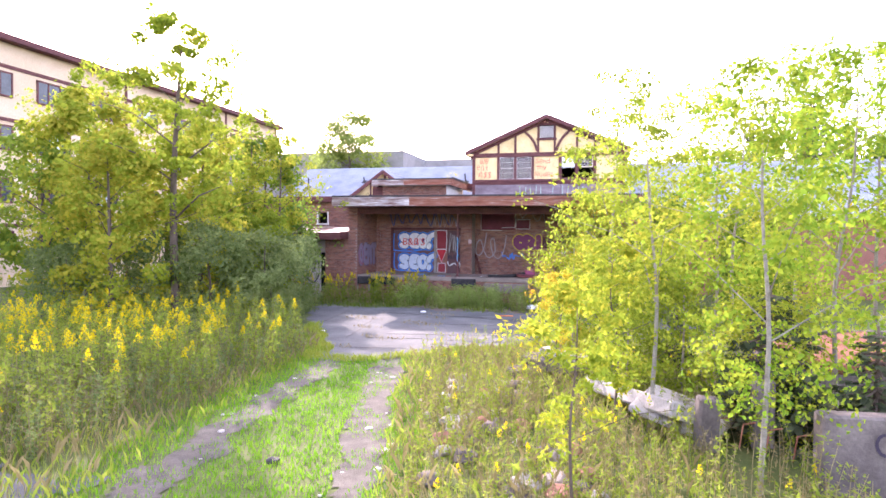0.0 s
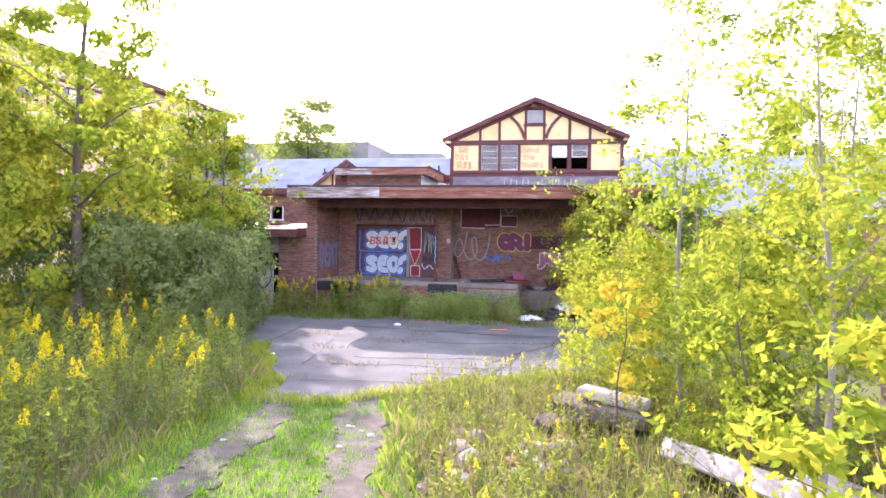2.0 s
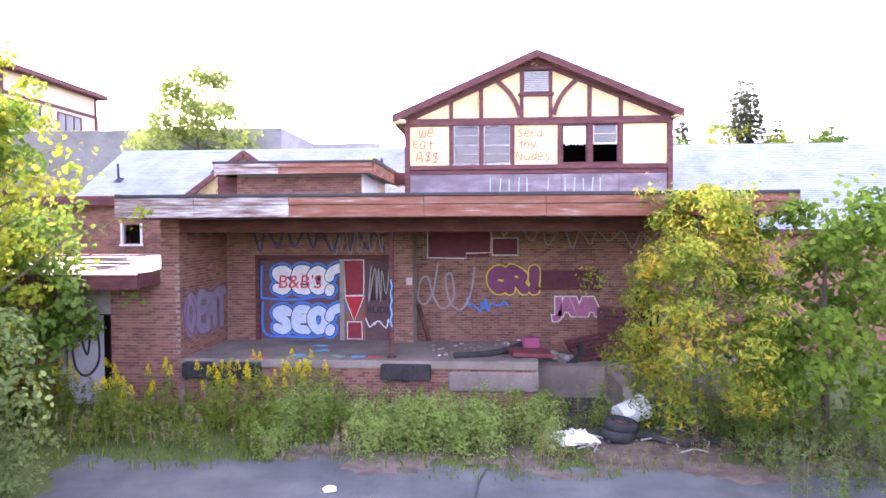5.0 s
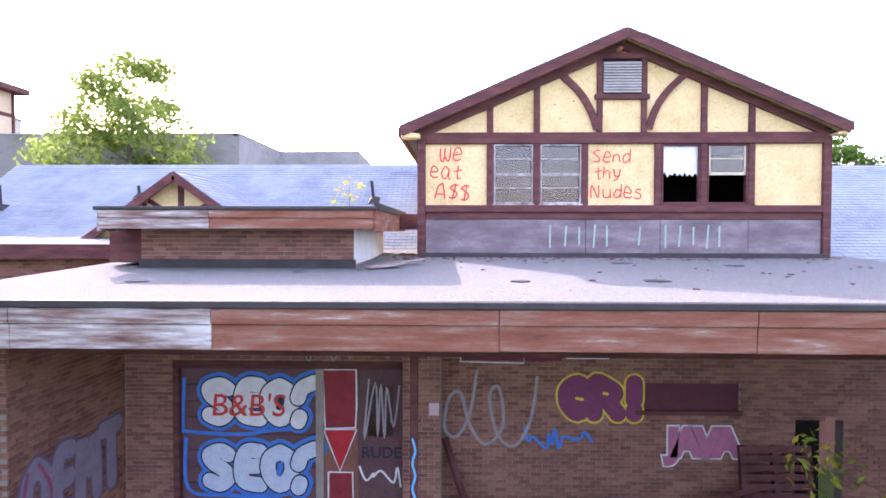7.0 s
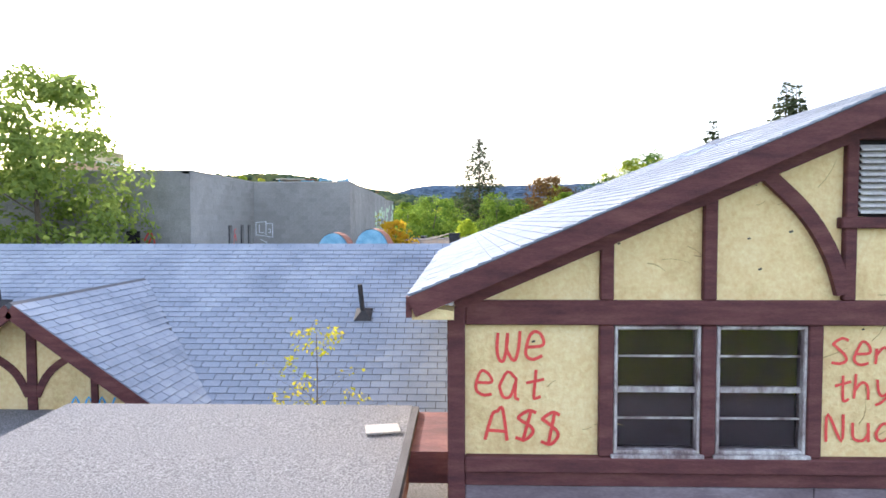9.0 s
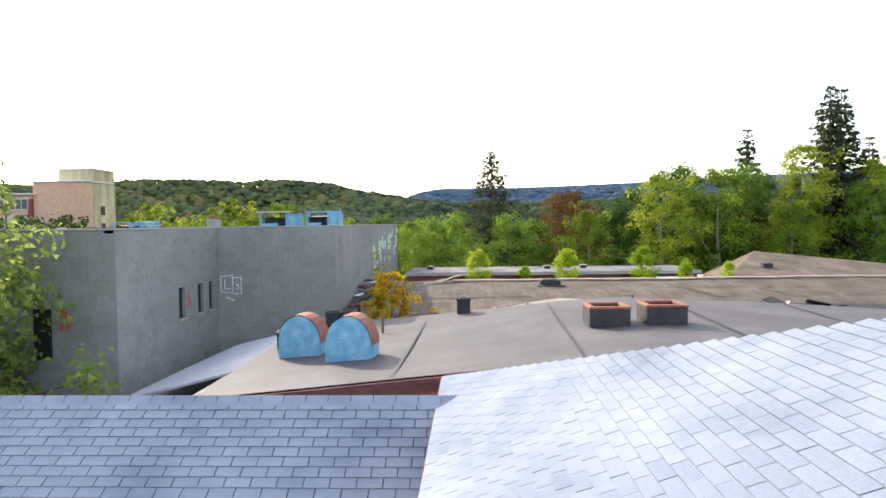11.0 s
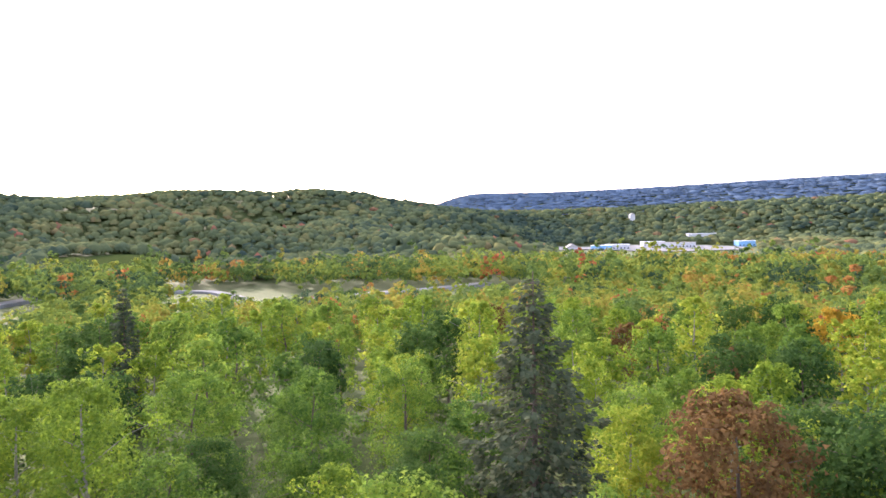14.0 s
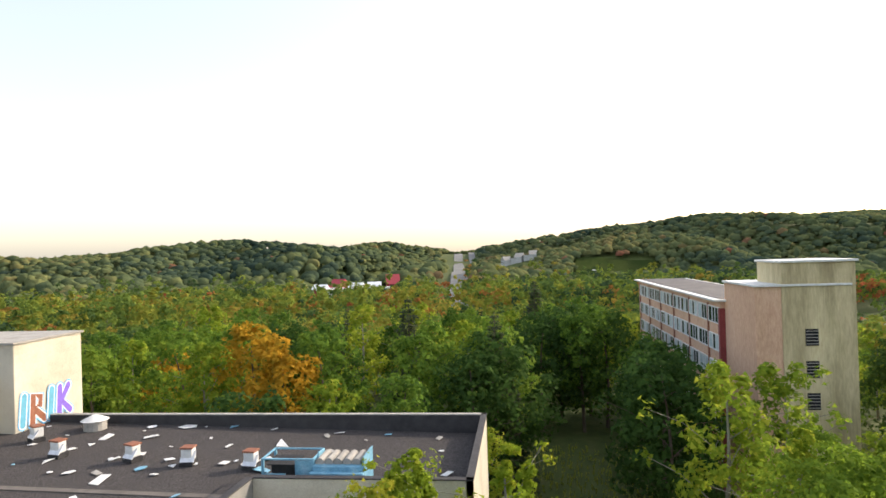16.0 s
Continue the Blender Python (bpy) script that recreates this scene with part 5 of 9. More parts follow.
# ---- low roofs between the wing and the block building ----
low = thing("membrane_roof_hall", "low hall with a worn grey membrane roof", "building")
def low_z(x, y):
    return 7.72 - (.1 if x < -.7 else .055) * math.sqrt((x + .7) ** 2 + .6) + .03 * math.sin(y * .6)
nx, ny = 30, 12
b = MB()
xs_ = [-9.9 + 30 * i / nx for i in range(nx + 1)]
ys_ = [46.6 + (54.8 - 46.6) * j / ny for j in range(ny + 1)]
b.add([(x, y + .35 * math.sin(x * .35) * (j == ny) , low_z(x, y)) for j, y in enumerate(ys_) for x in xs_],
      [(j * (nx + 1) + i, j * (nx + 1) + i + 1, (j + 1) * (nx + 1) + i + 1, (j + 1) * (nx + 1) + i) for j in range(ny) for i in range(nx)])
b.build("roof", MEMBRANE, low, "worn grey membrane roofing", smooth=True)
edge = [(-9.85 + 29.9 * i / 24, low_z(-9.85 + 29.9 * i / 24, 46.7) - .05) for i in range(25)]
for y0 in (46.62, 54.45):
    MB().prism([(-9.85, 0)] + edge + [(20.05, 0)], "y", y0, y0 + .2).build("wall", BRICKS, low)
for x0 in (-9.85, 19.85):
    box_part("wall", x0, x0 + .2, 46.82, 54.45, 0, low_z(x0, 50) - .08, BRICKS, low)
MB().prism([(-9.9, 6.55)] + [(x, z + .02) for x, z in edge] + [(x, z - .22) for x, z in edge[::-1]], "y", 46.52, 46.6).build("fascia_board", BROWNWOOD, low)
for x in (-6, -2.4, 1.2, 4.8, 8.4):
    s = MB()
    s.beam((x, 46.8, low_z(x, 47) + .006), (x + .2, 54.7, low_z(x, 54.7) + .006), .06, .012, up=(0, 0, 1))
    s.build("seam", TAR, low)
def curb_box(x, y, w, h, red, rz=0):
    v = thing("roof_curb", "open square roof curb with red rusted rim" if red else "small black roof skylight with pale lid", "roof curb", "roof curbs", at=pose(x, y, low_z(x, y) - .02, 0, 0, rz))
    for a in ((-w, w, -w, -w + .1), (-w, w, w - .1, w), (-w, -w + .1, -w + .1, w - .1), (w - .1, w, -w + .1, w - .1)):
        box_part("side", *a, 0, h, RUBBER if not red else TAR, v, ch=.015)
    for a in ((-w - .02, w + .02, -w - .02, -w + .12), (-w - .02, w + .02, w - .12, w + .02), (-w - .02, -w + .12, -w + .12, w - .12), (w - .12, w + .02, -w + .12, w - .12)):
        box_part("rim", *a, h, h + .06, RUST if red else RUBBER, v, ch=.01)
    box_part("inside", -w + .1, w - .1, -w + .1, w - .1, .05, .2 if red else h, RUST if red else MEMBRANE, v)
curb_box(-1.28, 50.4, .47, .42, True)
curb_box(.03, 50.4, .47, .42, True)
curb_box(-4.75, 54.2, .2, .42, False)
curb_box(-8.75, 54.4, .26, .4, False, 12)
curb_box(-9.35, 51.45, .26, .4, False, 15)
for x, y in ((-8.8, 52.3), (-6.93, 52.15)):
    tagged(MB().tube([(x, y, low_z(x, y) - .05), (x, y, low_z(x, y) + .42)], .04, n=8).build("vent_pipe", RUST), "thin rusted vent pipe on membrane roof", "vent pipe")
def barrel(x, y, rz):
    v = thing("barrel_vent", "curved metal roof ventilator, pale blue ends and rusty skin", "roof ventilator", "barrel roof ventilators", at=pose(x, y, low_z(x, y) - .05, 0, 0, rz) @ Matrix.Diagonal((.62, .62, .76, 1)))
    arc = [(math.cos(a) * .85, .5 + math.sin(a) * .85) for a in [math.pi * k / 12 for k in range(13)]]
    MB().prism(arc + [(-.85, 0), (.85, 0)], "y", -.5, .5).build("body", ACBLUE, v)
    sk = MB()
    o2 = [(math.cos(a) * .88, .5 + math.sin(a) * .88) for a in [math.pi * k / 12 for k in range(13)]]
    for (a, b_), (c, d) in zip(o2, o2[1:]):
        sk.add([(a, -.45, b_), (c, -.45, d), (c, .53, d), (a, .53, b_)], [(0, 1, 2, 3)])
    sk.build("skin", RUST, v)
    box_part("curb", -.6, .6, -.4, .4, -.15, .05, RUBBER, v)
barrel(-7.2, 49.2, -8)
barrel(-8.6, 50.3, -8)
sl = MB()
slab_roof(sl, [(-13.2, 50.2, 5.8), (-9.85, 49.6, 6.7), (-9.95, 54.9, 6.75), (-12.2, 55.4, 6.15), (-12.9, 53.4, 5.9)], .06)
tagged(sl.build("sheet_roof", surf("pale_sheet_roof", [(.35, .38, .42), (.48, .5, .54)], 1, 20, .5, .1), None), "pale grey sheet roof sloping beside the block wall", "roof", kind="structure")
box_part("wall_west", -13.5, -9.9, 48, 57.6, 0, 5.4, CONCRETE)
bpy.data.objects["wall_west"]["kind"] = "structure"
for i in range(7):
    loose_sheet(deb.uniform(-13.2, -11.5), deb.uniform(53.8, 56.8), deb.uniform(.2, .45), RUST if i % 2 else CONCRETE, 5.5)

# torn tan roofs
tan = thing("torn_roof_hall", "long hall with a torn tan roof, sagging and peeling", "building")
def tan_z(x, y):
    base = 7.32 - .1 * (65.3 - y) if y < 65.3 else 7.32 - .155 * (y - 65.3)
    sag = .25 * math.exp(-((x - 11) / 4) ** 2 - ((y - 58.8) / 1.6) ** 2)
    up = .3 * math.exp(-((x + .8) / 2.2) ** 2 - ((y - 59.2) / .8) ** 2)
    return base - sag * 2 + up + .05 * noise.noise(Vector((x * .5, y * .5, 0)))
nx, ny = 60, 26
xs_ = [-8.8 + 42 * i / nx for i in range(nx + 1)]
ys_ = [54.9 + (75.1 - 54.9) * j / ny for j in range(ny + 1)]
b = MB()
b.add([(x, y, tan_z(x, y)) for y in ys_ for x in xs_], [(j * (nx + 1) + i, j * (nx + 1) + i + 1, (j + 1) * (nx + 1) + i + 1, (j + 1) * (nx + 1) + i) for j in range(ny) for i in range(nx)])
b.build("roof", TANROOF, tan, "torn tan roofing felt", smooth=True)
for x0 in (-8.72, 32.9):
    MB().prism([(54.95, 0), (54.95, 6.2), (65.3, 7.2), (75.0, 5.7), (75.0, 0)], "x", x0, x0 + .2).build("wall", CONCRETE, tan)
box_part("wall", -8.5, 32.9, 54.95, 55.15, 0, 6.1, CONCRETE, tan)
box_part("wall", -8.5, 32.9, 74.8, 75.0, 0, 5.6, CONCRETE, tan)
ts = random.Random(8)
BFELT = surf("brown_felt", [(.07, .052, .04), (.12, .09, .07), (.17, .13, .1)], 2, 30, .9, .3)
tear = MB()
for i in range(1500):
    band = ts.choice((58.4, 60.9, 62.6, 63.9))
    x, y = -7.6 + .37 * ts.randint(0, 80) + ts.gauss(0, .03), band + ts.uniform(0, 1.2)
    l, w = ts.uniform(.12, .75), ts.uniform(.012, .05)
    dx = ts.uniform(-.1, .05) * l - .012 * (x + 3) * l
    z = lambda yy: tan_z(x, yy) + .05
    tear.add([(x, y, z(y)), (x + w, y, z(y)), (x + w * .4 + dx, y + l, z(y + l)), (x + dx, y + l, z(y + l))], [(0, 1, 2, 3)])
tagged(tear.build("tear", TAR, tan), kind="stuff")
lap = MB()
for i in range(110):
    x = -8.4 + .37 * i
    for y0, y1 in ((55.6, 60.2), (60.4, 65.1), (65.6, 74.6)):
        for k in range(6):
            ya, yb = y0 + (y1 - y0) * k / 6, y0 + (y1 - y0) * (k + 1) / 6
            xa, xb = x - .02 * (ya - 60) - .004 * x * (ya - 60), x - .02 * (yb - 60) - .004 * x * (yb - 60)
            if -8.6 < xa < 32 and -8.6 < xb < 32:
                lap.add([(xa, ya, tan_z(xa, ya) + .012), (xa + .014, ya, tan_z(xa, ya) + .012), (xb + .014, yb, tan_z(xb, yb) + .012), (xb, yb, tan_z(xb, yb) + .012)], [(0, 1, 2, 3)])
tagged(lap.build("lap_joint", surf("dark_lap_joint", [(.05, .038, .03), (.09, .07, .055)], 3, 30, .9, .1), tan), kind="stuff")


def felt_band(pts, w, mat, seed):
    """A ragged band of felt lying on the roof along a line."""
    r = random.Random(seed)
    line = curve_pts(pts, 7)
    b = MB()
    for p in line:
        for e in (-1, 1):
            yy = p.y + e * w / 2 * r.uniform(.45, 1.3)
            b.v.append((p.x + r.uniform(-.05, .05), yy, tan_z(p.x, yy) + .03))
    b.f += [(2 * i, 2 * i + 2, 2 * i + 3, 2 * i + 1) for i in range(len(line) - 1)]
    b.build("felt_band", mat, tan)
felt_band([(-5.4, 65.0), (0, 65.05), (6, 65.0), (12, 65.1), (20, 65.05), (30, 65.0)], .3, BFELT, 1)
felt_band([(-7.6, 58.6), (-6, 58.7), (-4, 59.2), (-2.2, 60.0), (-.9, 60.7)], .4, BFELT, 2)
felt_band([(-.9, 60.7), (1.5, 60.3), (4, 60.1), (7, 60.3), (11, 60.2), (16, 60.5)], .35, BFELT, 3)
felt_band([(-7.8, 61.3), (-5, 61.4), (-2, 61.6)], .1, BFELT, 4)
felt_band([(-5, 63.0), (2, 63.2), (10, 63.1)], .05, BFELT, 5)
felt_band([(-7.9, 62.8), (-7, 63.6), (-6.1, 64.6), (-5.5, 65.3)], .09, TAR, 6)
for x, y, w, l, sl in ((-4.95, 61.1, .36, .95, .05), (5.6, 61.2, .2, 1.9, -.9), (1.9, 61.6, .25, .16, 0), (8.2, 62.1, .1, .8, -.4)):
    q = MB()
    k = [(x, y), (x + w * .6, y - .12), (x + w, y + .1), (x + w * 1.05 + sl, y + l), (x + w * .4 + sl, y + l + .05), (x + sl, y + l * .96)]
    q.add([(a_, b_, tan_z(a_, b_) + .028) for a_, b_ in k], [tuple(range(6))])
    q.build("bare_patch", BFELT, tan)
FELT0 = surf("pale_ridge_felt", [(.15, .12, .095), (.24, .2, .16), (.33, .285, .235)], 1.5, 20, .9, .2)
for i in range(9):
    x0 = -5.4 + i * 4.2
    s = MB()
    pts = [(x0 + k * .7, 65.3 + .08 * math.sin(k + i), tan_z(x0 + k * .7, 65.3) + .02) for k in range(7)]
    for p, q in zip(pts, pts[1:]):
        s.beam(p, q, .62, .03, up=(0, 0, 1))
    s.build("ridge_strip", FELT0, tan)
FELT = surf("cream_felt", [(.16, .13, .095), (.26, .225, .17), (.34, .3, .24)], 1.2, 20, .8, .3)
lift = MB()
rows_ = [[(-8.4 + .42 * i + .35 * j, 62.6 + .42 * i + .28 * j * (1 - .08 * i), 6.98 + .07 * i + .03 * j + .12 * math.sin(i * .9 + j) * (j > 1)) for j in range(5)] for i in range(7)]
lift.add([p for r in rows_ for p in r], [(i * 5 + j, i * 5 + j + 1, i * 5 + j + 6, i * 5 + j + 5) for i in range(6) for j in range(4)])
lift.build("lifted_sheet", FELT, tan, "pale felt sheet lifted at the roof corner", smooth=True)
def band_y(x):
    return 58.7 + 1.9 * max(0, min(1, (x + 6) / 5.1)) - .35 * max(0, min(1, (x + .9) / 3))
lift = MB()
rows_ = [[(x, 56.2 + (band_y(x) - .12 - 56.2) * j / 6, tan_z(x, 56.2 + (band_y(x) - .12 - 56.2) * j / 6) + .022 + .1 * math.exp(-((x + .9) / 1.2) ** 2) * j / 6 + .012 * math.sin(x * 3 + j)) for j in range(7)] for x in [-4.4 + .4 * i for i in range(25)]]
lift.add([p for r in rows_ for p in r], [(i * 7 + j, i * 7 + 7 + j, i * 7 + 8 + j, i * 7 + j + 1) for i in range(24) for j in range(6)])
lift.build("bleached_sheet", FELT, tan, "pale bleached roofing sheet", smooth=True)
for i in range(26):
    x = -4.0 + i * .36 + ts.uniform(-.08, .08)
    y0, l = ts.uniform(56.8, 58.4), ts.uniform(.4, 1.5)
    q = MB()
    k = [(x, y0), (x + .03, y0), (x - .05 - .03 * x * l, y0 + l), (x - .065 - .03 * x * l, y0 + l)]
    q.add([(a_, b_, tan_z(a_, b_) + .06 + .1 * math.exp(-((a_ + .9) / 1.2) ** 2) * .6) for a_, b_ in k], [(0, 1, 2, 3)])
    q.build("split", TAR, tan)
cl = random.Random(31)
# dark sheet laid on the intact roof to give the collapsed bay its shade
hole = [(4.6, 60.2), (5.6, 60.35), (6.3, 59.95), (7.2, 60.3), (9.0, 60.4), (11.5, 60.3), (13.5, 60.4), (13.6, 57.4), (9.5, 57.2), (7.2, 57.7), (5.6, 58.4), (4.9, 59.2)]
MB().add([(x, y, tan_z(x, y) + .035) for x, y in hole], [tuple(range(len(hole)))]).build("collapsed_bay", RUBBER, tan, "flat dark sheet standing in for the shaded void of a collapsed bay")
for i in range(15):
    x, y = 5.6 + i * .52, cl.uniform(58.2, 59.4)
    ob = MB().box(-.16, .16, -cl.uniform(.5, 1.0), cl.uniform(.3, .8), 0, .03).build("exposed_deck_board", WHITEPAINT if i % 3 else CONCRETE, tan)
    ob.matrix_basis = pose(x, y, tan_z(x, y) + .07, cl.uniform(-5, 5), cl.uniform(-5, 5), 14 + cl.uniform(-6, 6))
for i in range(26):
    x, y = cl.uniform(4.8, 13), cl.uniform(57.8, 60.2)
    mt = cl.choice((TAR, TAR, BFELT, CONCRETE, RUBBER))
    ob = MB().box(-cl.uniform(.2, .6), cl.uniform(.2, .6), -cl.uniform(.1, .3), .15, 0, .03).build("collapsed_sheet", mt, tan)
    ob.matrix_basis = pose(x, y, tan_z(x, y) + .13, cl.uniform(-25, 25), cl.uniform(-20, 20), cl.uniform(0, 180))
sk = thing("roof_skylight", "dark square skylight standing on the torn tan roof", "skylight", at=pose(-.95, 64.0, tan_z(-.95, 64.0) - .05))
box_part("curb", -.45, .45, -.3, .3, 0, .28, RUBBER, sk, ch=.03)
box_part("lid", -.34, .34, -.22, .22, .28, .33, MEMBRANE, sk, ch=.02)
MB().prism([(-.62, -.5), (.62, -.5), (.5, .36), (-.5, .36)], "z", 0, .06).build("flashing", TAR, sk)
tagged(MB().tube([(1.6, 59.4, 6.6), (1.6, 59.4, 7.25)], .05, n=8).build("vent_pipe", RUST), "short rusted pipe on the torn roof", "vent pipe")

# timber and scrap fallen into the gutter by the block wall
gr = random.Random(88)
for i in range(34):
    y = gr.uniform(58, 77)
    x = -9.35 - .044 * (y - 57.9) + gr.uniform(.1, 1.0)
    mt = gr.choice((BROWNWOOD, BFELT, TAR, RUBBER, BROWNWOOD, WHITEPAINT))
    ob = MB().box(-gr.uniform(.3, .9), gr.uniform(.3, .9), -.09, .09, 0, .05, ch=.008).build("scrap_timber", mt)
    ob.matrix_basis = pose(x, y, (tan_z(max(x, -8.7), min(y, 75)) if y < 75 else 5.7) + .05, gr.uniform(-8, 8), gr.uniform(-8, 8), gr.uniform(20, 120))
    tagged(ob, "weathered timber offcut lying in the roof gutter", "timber", "scrap timbers")
box_part("gutter_floor", -10.4, -8.65, 57.8, 77.5, 5.2, 5.5, TAR, tan)

# far flat roof with a red upstand
flat = thing("far_flat_roof_hall", "flat grey roof hall with a red painted upstand", "building")
box_part("wall", -8.6, 9.6, 75.3, 80.6, 0, 6.78, surf("red_upstand", [(.2, .05, .045), (.32, .09, .08)], 2, 30, .8, .2), flat)
MB().prism([(75.15, 6.78), (75.15, 6.9), (80.9, 6.86), (80.9, 6.78)], "x", -8.7, 9.8).build("roof", surf("stained_flat_roof", [(.045, .042, .04), (.1, .098, .1), (.2, .195, .2), (.1, .09, .08)], .55, 25, .9, .4), flat, "stained grey flat roof deck")
MB().box(-8.75, 9.8, 75.05, 75.15, 6.72, 6.94, ch=.01).build("coping", CONCRETE, flat)
for x, y in ((-7.36, 78.6), (.61, 78.3), (3.12, 78.8)):
    curb = thing("roof_vent", "small dark roof vent box", "roof vent", "small roof vents", at=pose(x, y, 6.87))
    box_part("box", -.2, .2, -.2, .2, 0, .2, RUBBER, curb, ch=.02)
    box_part("lid", -.22, .22, -.22, .22, .2, .24, CONCRETE, curb)
hip = thing("hipped_roof_hall", "broad hipped roof with faded brown-grey felt", "building")
hipc = [(9.2, 70.2, 6.62), (27, 69.6, 6.6), (27, 84.5, 6.1), (11.8, 81.0, 6.1)]
for k in range(4):
    b = MB()
    slab_roof(b, [hipc[k], hipc[(k + 1) % 4], (14.15, 77.7, 7.95)], .08)
    b.build("roof_slope", TANROOF, hip)
box_part("wall", 10.4, 26.5, 71.0, 80.5, 0, 6.2, CONCRETE, hip)
curb = thing("roof_vent", "small dark roof vent box", "roof vent", "small roof vents", at=pose(13.0, 73.4, 7.12))
box_part("box", -.28, .28, -.2, .2, 0, .32, RUBBER, curb, ch=.02)
gv = thing("louvred_unit", "small grey louvred roof unit among bushes", "roof unit", at=pose(7.6, 74.5, 5.88))
box_part("housing", -.6, .6, -.35, .35, 0, .62, CONCRETE, gv, ch=.02)
box_part("lid", -.68, .68, -.42, .42, .62, .68, WHITEPAINT, gv, ch=.01)
for k in range(6):
    box_part("louvre", -.5, .5, -.37, -.35, .08 + k * .08, .12 + k * .08, RUBBER, gv)

# ---- hotel tower beyond the yard ----
hotel = thing("hotel_block", "abandoned pink and yellow five-storey hotel block with stair tower", "building")
PINK = surf("faded_pink_wall", [(.5, .3, .2), (.62, .39, .27), (.66, .45, .33)], .35, 8, .9, .2, stretch=(1, 1, .3))
YELW = surf("stained_yellow_wall", [(.36, .29, .17), (.62, .52, .32), (.68, .58, .38)], .3, 8, .9, .2, stretch=(1, 1, .18), contrast=.18)
box_part("wall", -86, -54.2, 104.6, 110.2, -4, 13.9, PINK, hotel, ch=.02)
box_part("stair_wall", -54.2, -48.2, 104.9, 110.5, -4, 15.3, PINK, hotel, ch=.02)
box_part("tower_wall", -52.2, -48.1, 106.5, 110.9, -4, 16.8, YELW, hotel, ch=.02)
box_part("red_strip", -54.6, -54.18, 104.5, 105.2, -4, 13.4, paint("dark_red_strip", (.25, .05, .05)), hotel)
for x0, x1, y0, y1, z in ((-86.4, -53.9, 104.1, 110.35, 13.9), (-54.3, -48.0, 104.75, 110.65, 15.3), (-52.3, -47.95, 106.35, 111.05, 16.8)):
    box_part("coping", x0, x1, y0, y1, z, z + .14, WHITEPAINT, hotel, ch=.02)
box_part("roof_top", -85.8, -54.5, 104.7, 109.9, 14.04, 14.08, MEMBRANE, hotel)
box_part("blue_panel", -52.32, -52.22, 106.6, 108.2, 15.3, 16.6, SKYB, hotel)
frame_me, pane_me = None, None
DGLASS = surf("dark_hotel_glass", [(.02, .025, .03), (.07, .09, .1)], .8, 10, .15, 0, spec=.6)
CURT = surf("pale_hotel_panel", [(.3, .4, .42), (.6, .64, .64)], .9, 10, .5, 0)
wm = random.Random(14)
fr = MB()
for a in ((-1.25, -1.17), (-.3, -.24), (.4, .46), (1.17, 1.25)):
    fr.box(a[0], a[1], -.06, .06, 0, 1.25)
fr.box(-1.25, 1.25, -.06, .06, 1.17, 1.25)
fr.box(-1.25, 1.25, -.06, .06, 0, .08)
for s in range(6):
    z = 12.2 - s * 2.05
    for c in range(11):
        x = -83.6 + c * 2.78
        w = new("window")
        w.parent = hotel
        w.matrix_basis = pose(x, 104.55, z)
        if frame_me is None:
            f = fr.build("window_frame", WHITEPAINT, w)
            frame_me = f.data
        else:
            f = new("window_frame", frame_me)
            f.parent = w
        for k, (a, b_) in enumerate(((-1.17, -.3), (-.24, .4), (.46, 1.17))):
            MB().box(a, b_, -.02, .02, .08, 1.17).build("pane", CURT if wm.random() < .3 else DGLASS, w)
for k in range(11):
    x = -85.0 + k * 2.78
    if k % 2 == 0:
        MB().box(x - .08, x + .08, 104.48, 104.6, -2, 13.6).build("downpipe", RUST, hotel)
for s in range(6):
    z = 11.55 - s * 2.02
    w = new("window")
    w.parent = hotel
    w.matrix_basis = pose(-48.06, 108.2, z, 0, 0, 90)
    MB().box(-.38, .38, -.02, .02, 0, 1.05).build("pane", BLACK, w)
    g = MB()
    for k in range(5):
        g.box(-.38, .38, -.06, -.03, .1 + k * .2, .14 + k * .2)
    g.build("grille", CONCRETE, w)
for s in range(5):
    w = new("window")
    w.parent = hotel
    w.matrix_basis = pose(-53.9, 104.98, 11.9 - s * 2.05)
    MB().box(-.2, .2, -.02, .02, 0, .9).build("pane", BLACK, w)

# ---- apartment wing on the left ----
apart = thing("apartment_wing", "four-storey cream apartment wing with dark trim and wide windows", "building")
CREAMW = surf("cream_render", [(.55, .42, .28), (.64, .5, .34), (.7, .57, .41)], .5, 15, .9, .2)
box_part("wall", -42, -30, 14, 59.5, 0, 13.6, CREAMW, apart)
box_part("roof_edge", -42.5, -29.4, 13.5, 60.0, 13.6, 13.95, BROWNWOOD, apart, ch=.03)
for k in range(4):
    box_part("band", -30.0, -29.95, 14, 59.5, 1.6 + k * 2.95 + 1.75, 1.6 + k * 2.95 + 1.95, BROWNWOOD, apart)
frm = None
for s in range(4):
    for c in range(11):
        y = 17 + c * 3.95
        w = new("window")
        w.parent = apart
        w.matrix_basis = pose(-29.97, y, 1.75 + s * 2.95, 0, 0, 90)
        if frm is None:
            g = MB()
            for a in ((-1.2, -1.1), (-.45, -.37), (.37, .45), (1.1, 1.2)):
                g.box(a[0], a[1], -.05, .05, 0, 1.4)
            g.box(-1.2, 1.2, -.05, .05, 1.3, 1.4)
            g.box(-1.2, 1.2, -.05, .05, 0, .1)
            frm = g.build("window_frame", BROWNWOOD, w).data
            pn = MB().box(-1.1, 1.1, -.02, .02, .1, 1.3).build("pane", DGLASS, w).data
            cu = MB().box(-.37, .37, -.03, .03, .1, 1.3).build("curtain", CURT, w).data
        else:
            new("window_frame", frm).parent = w
            new("pane", pn).parent = w
            if (s + c) % 3 == 0:
                new("curtain", cu).parent = w
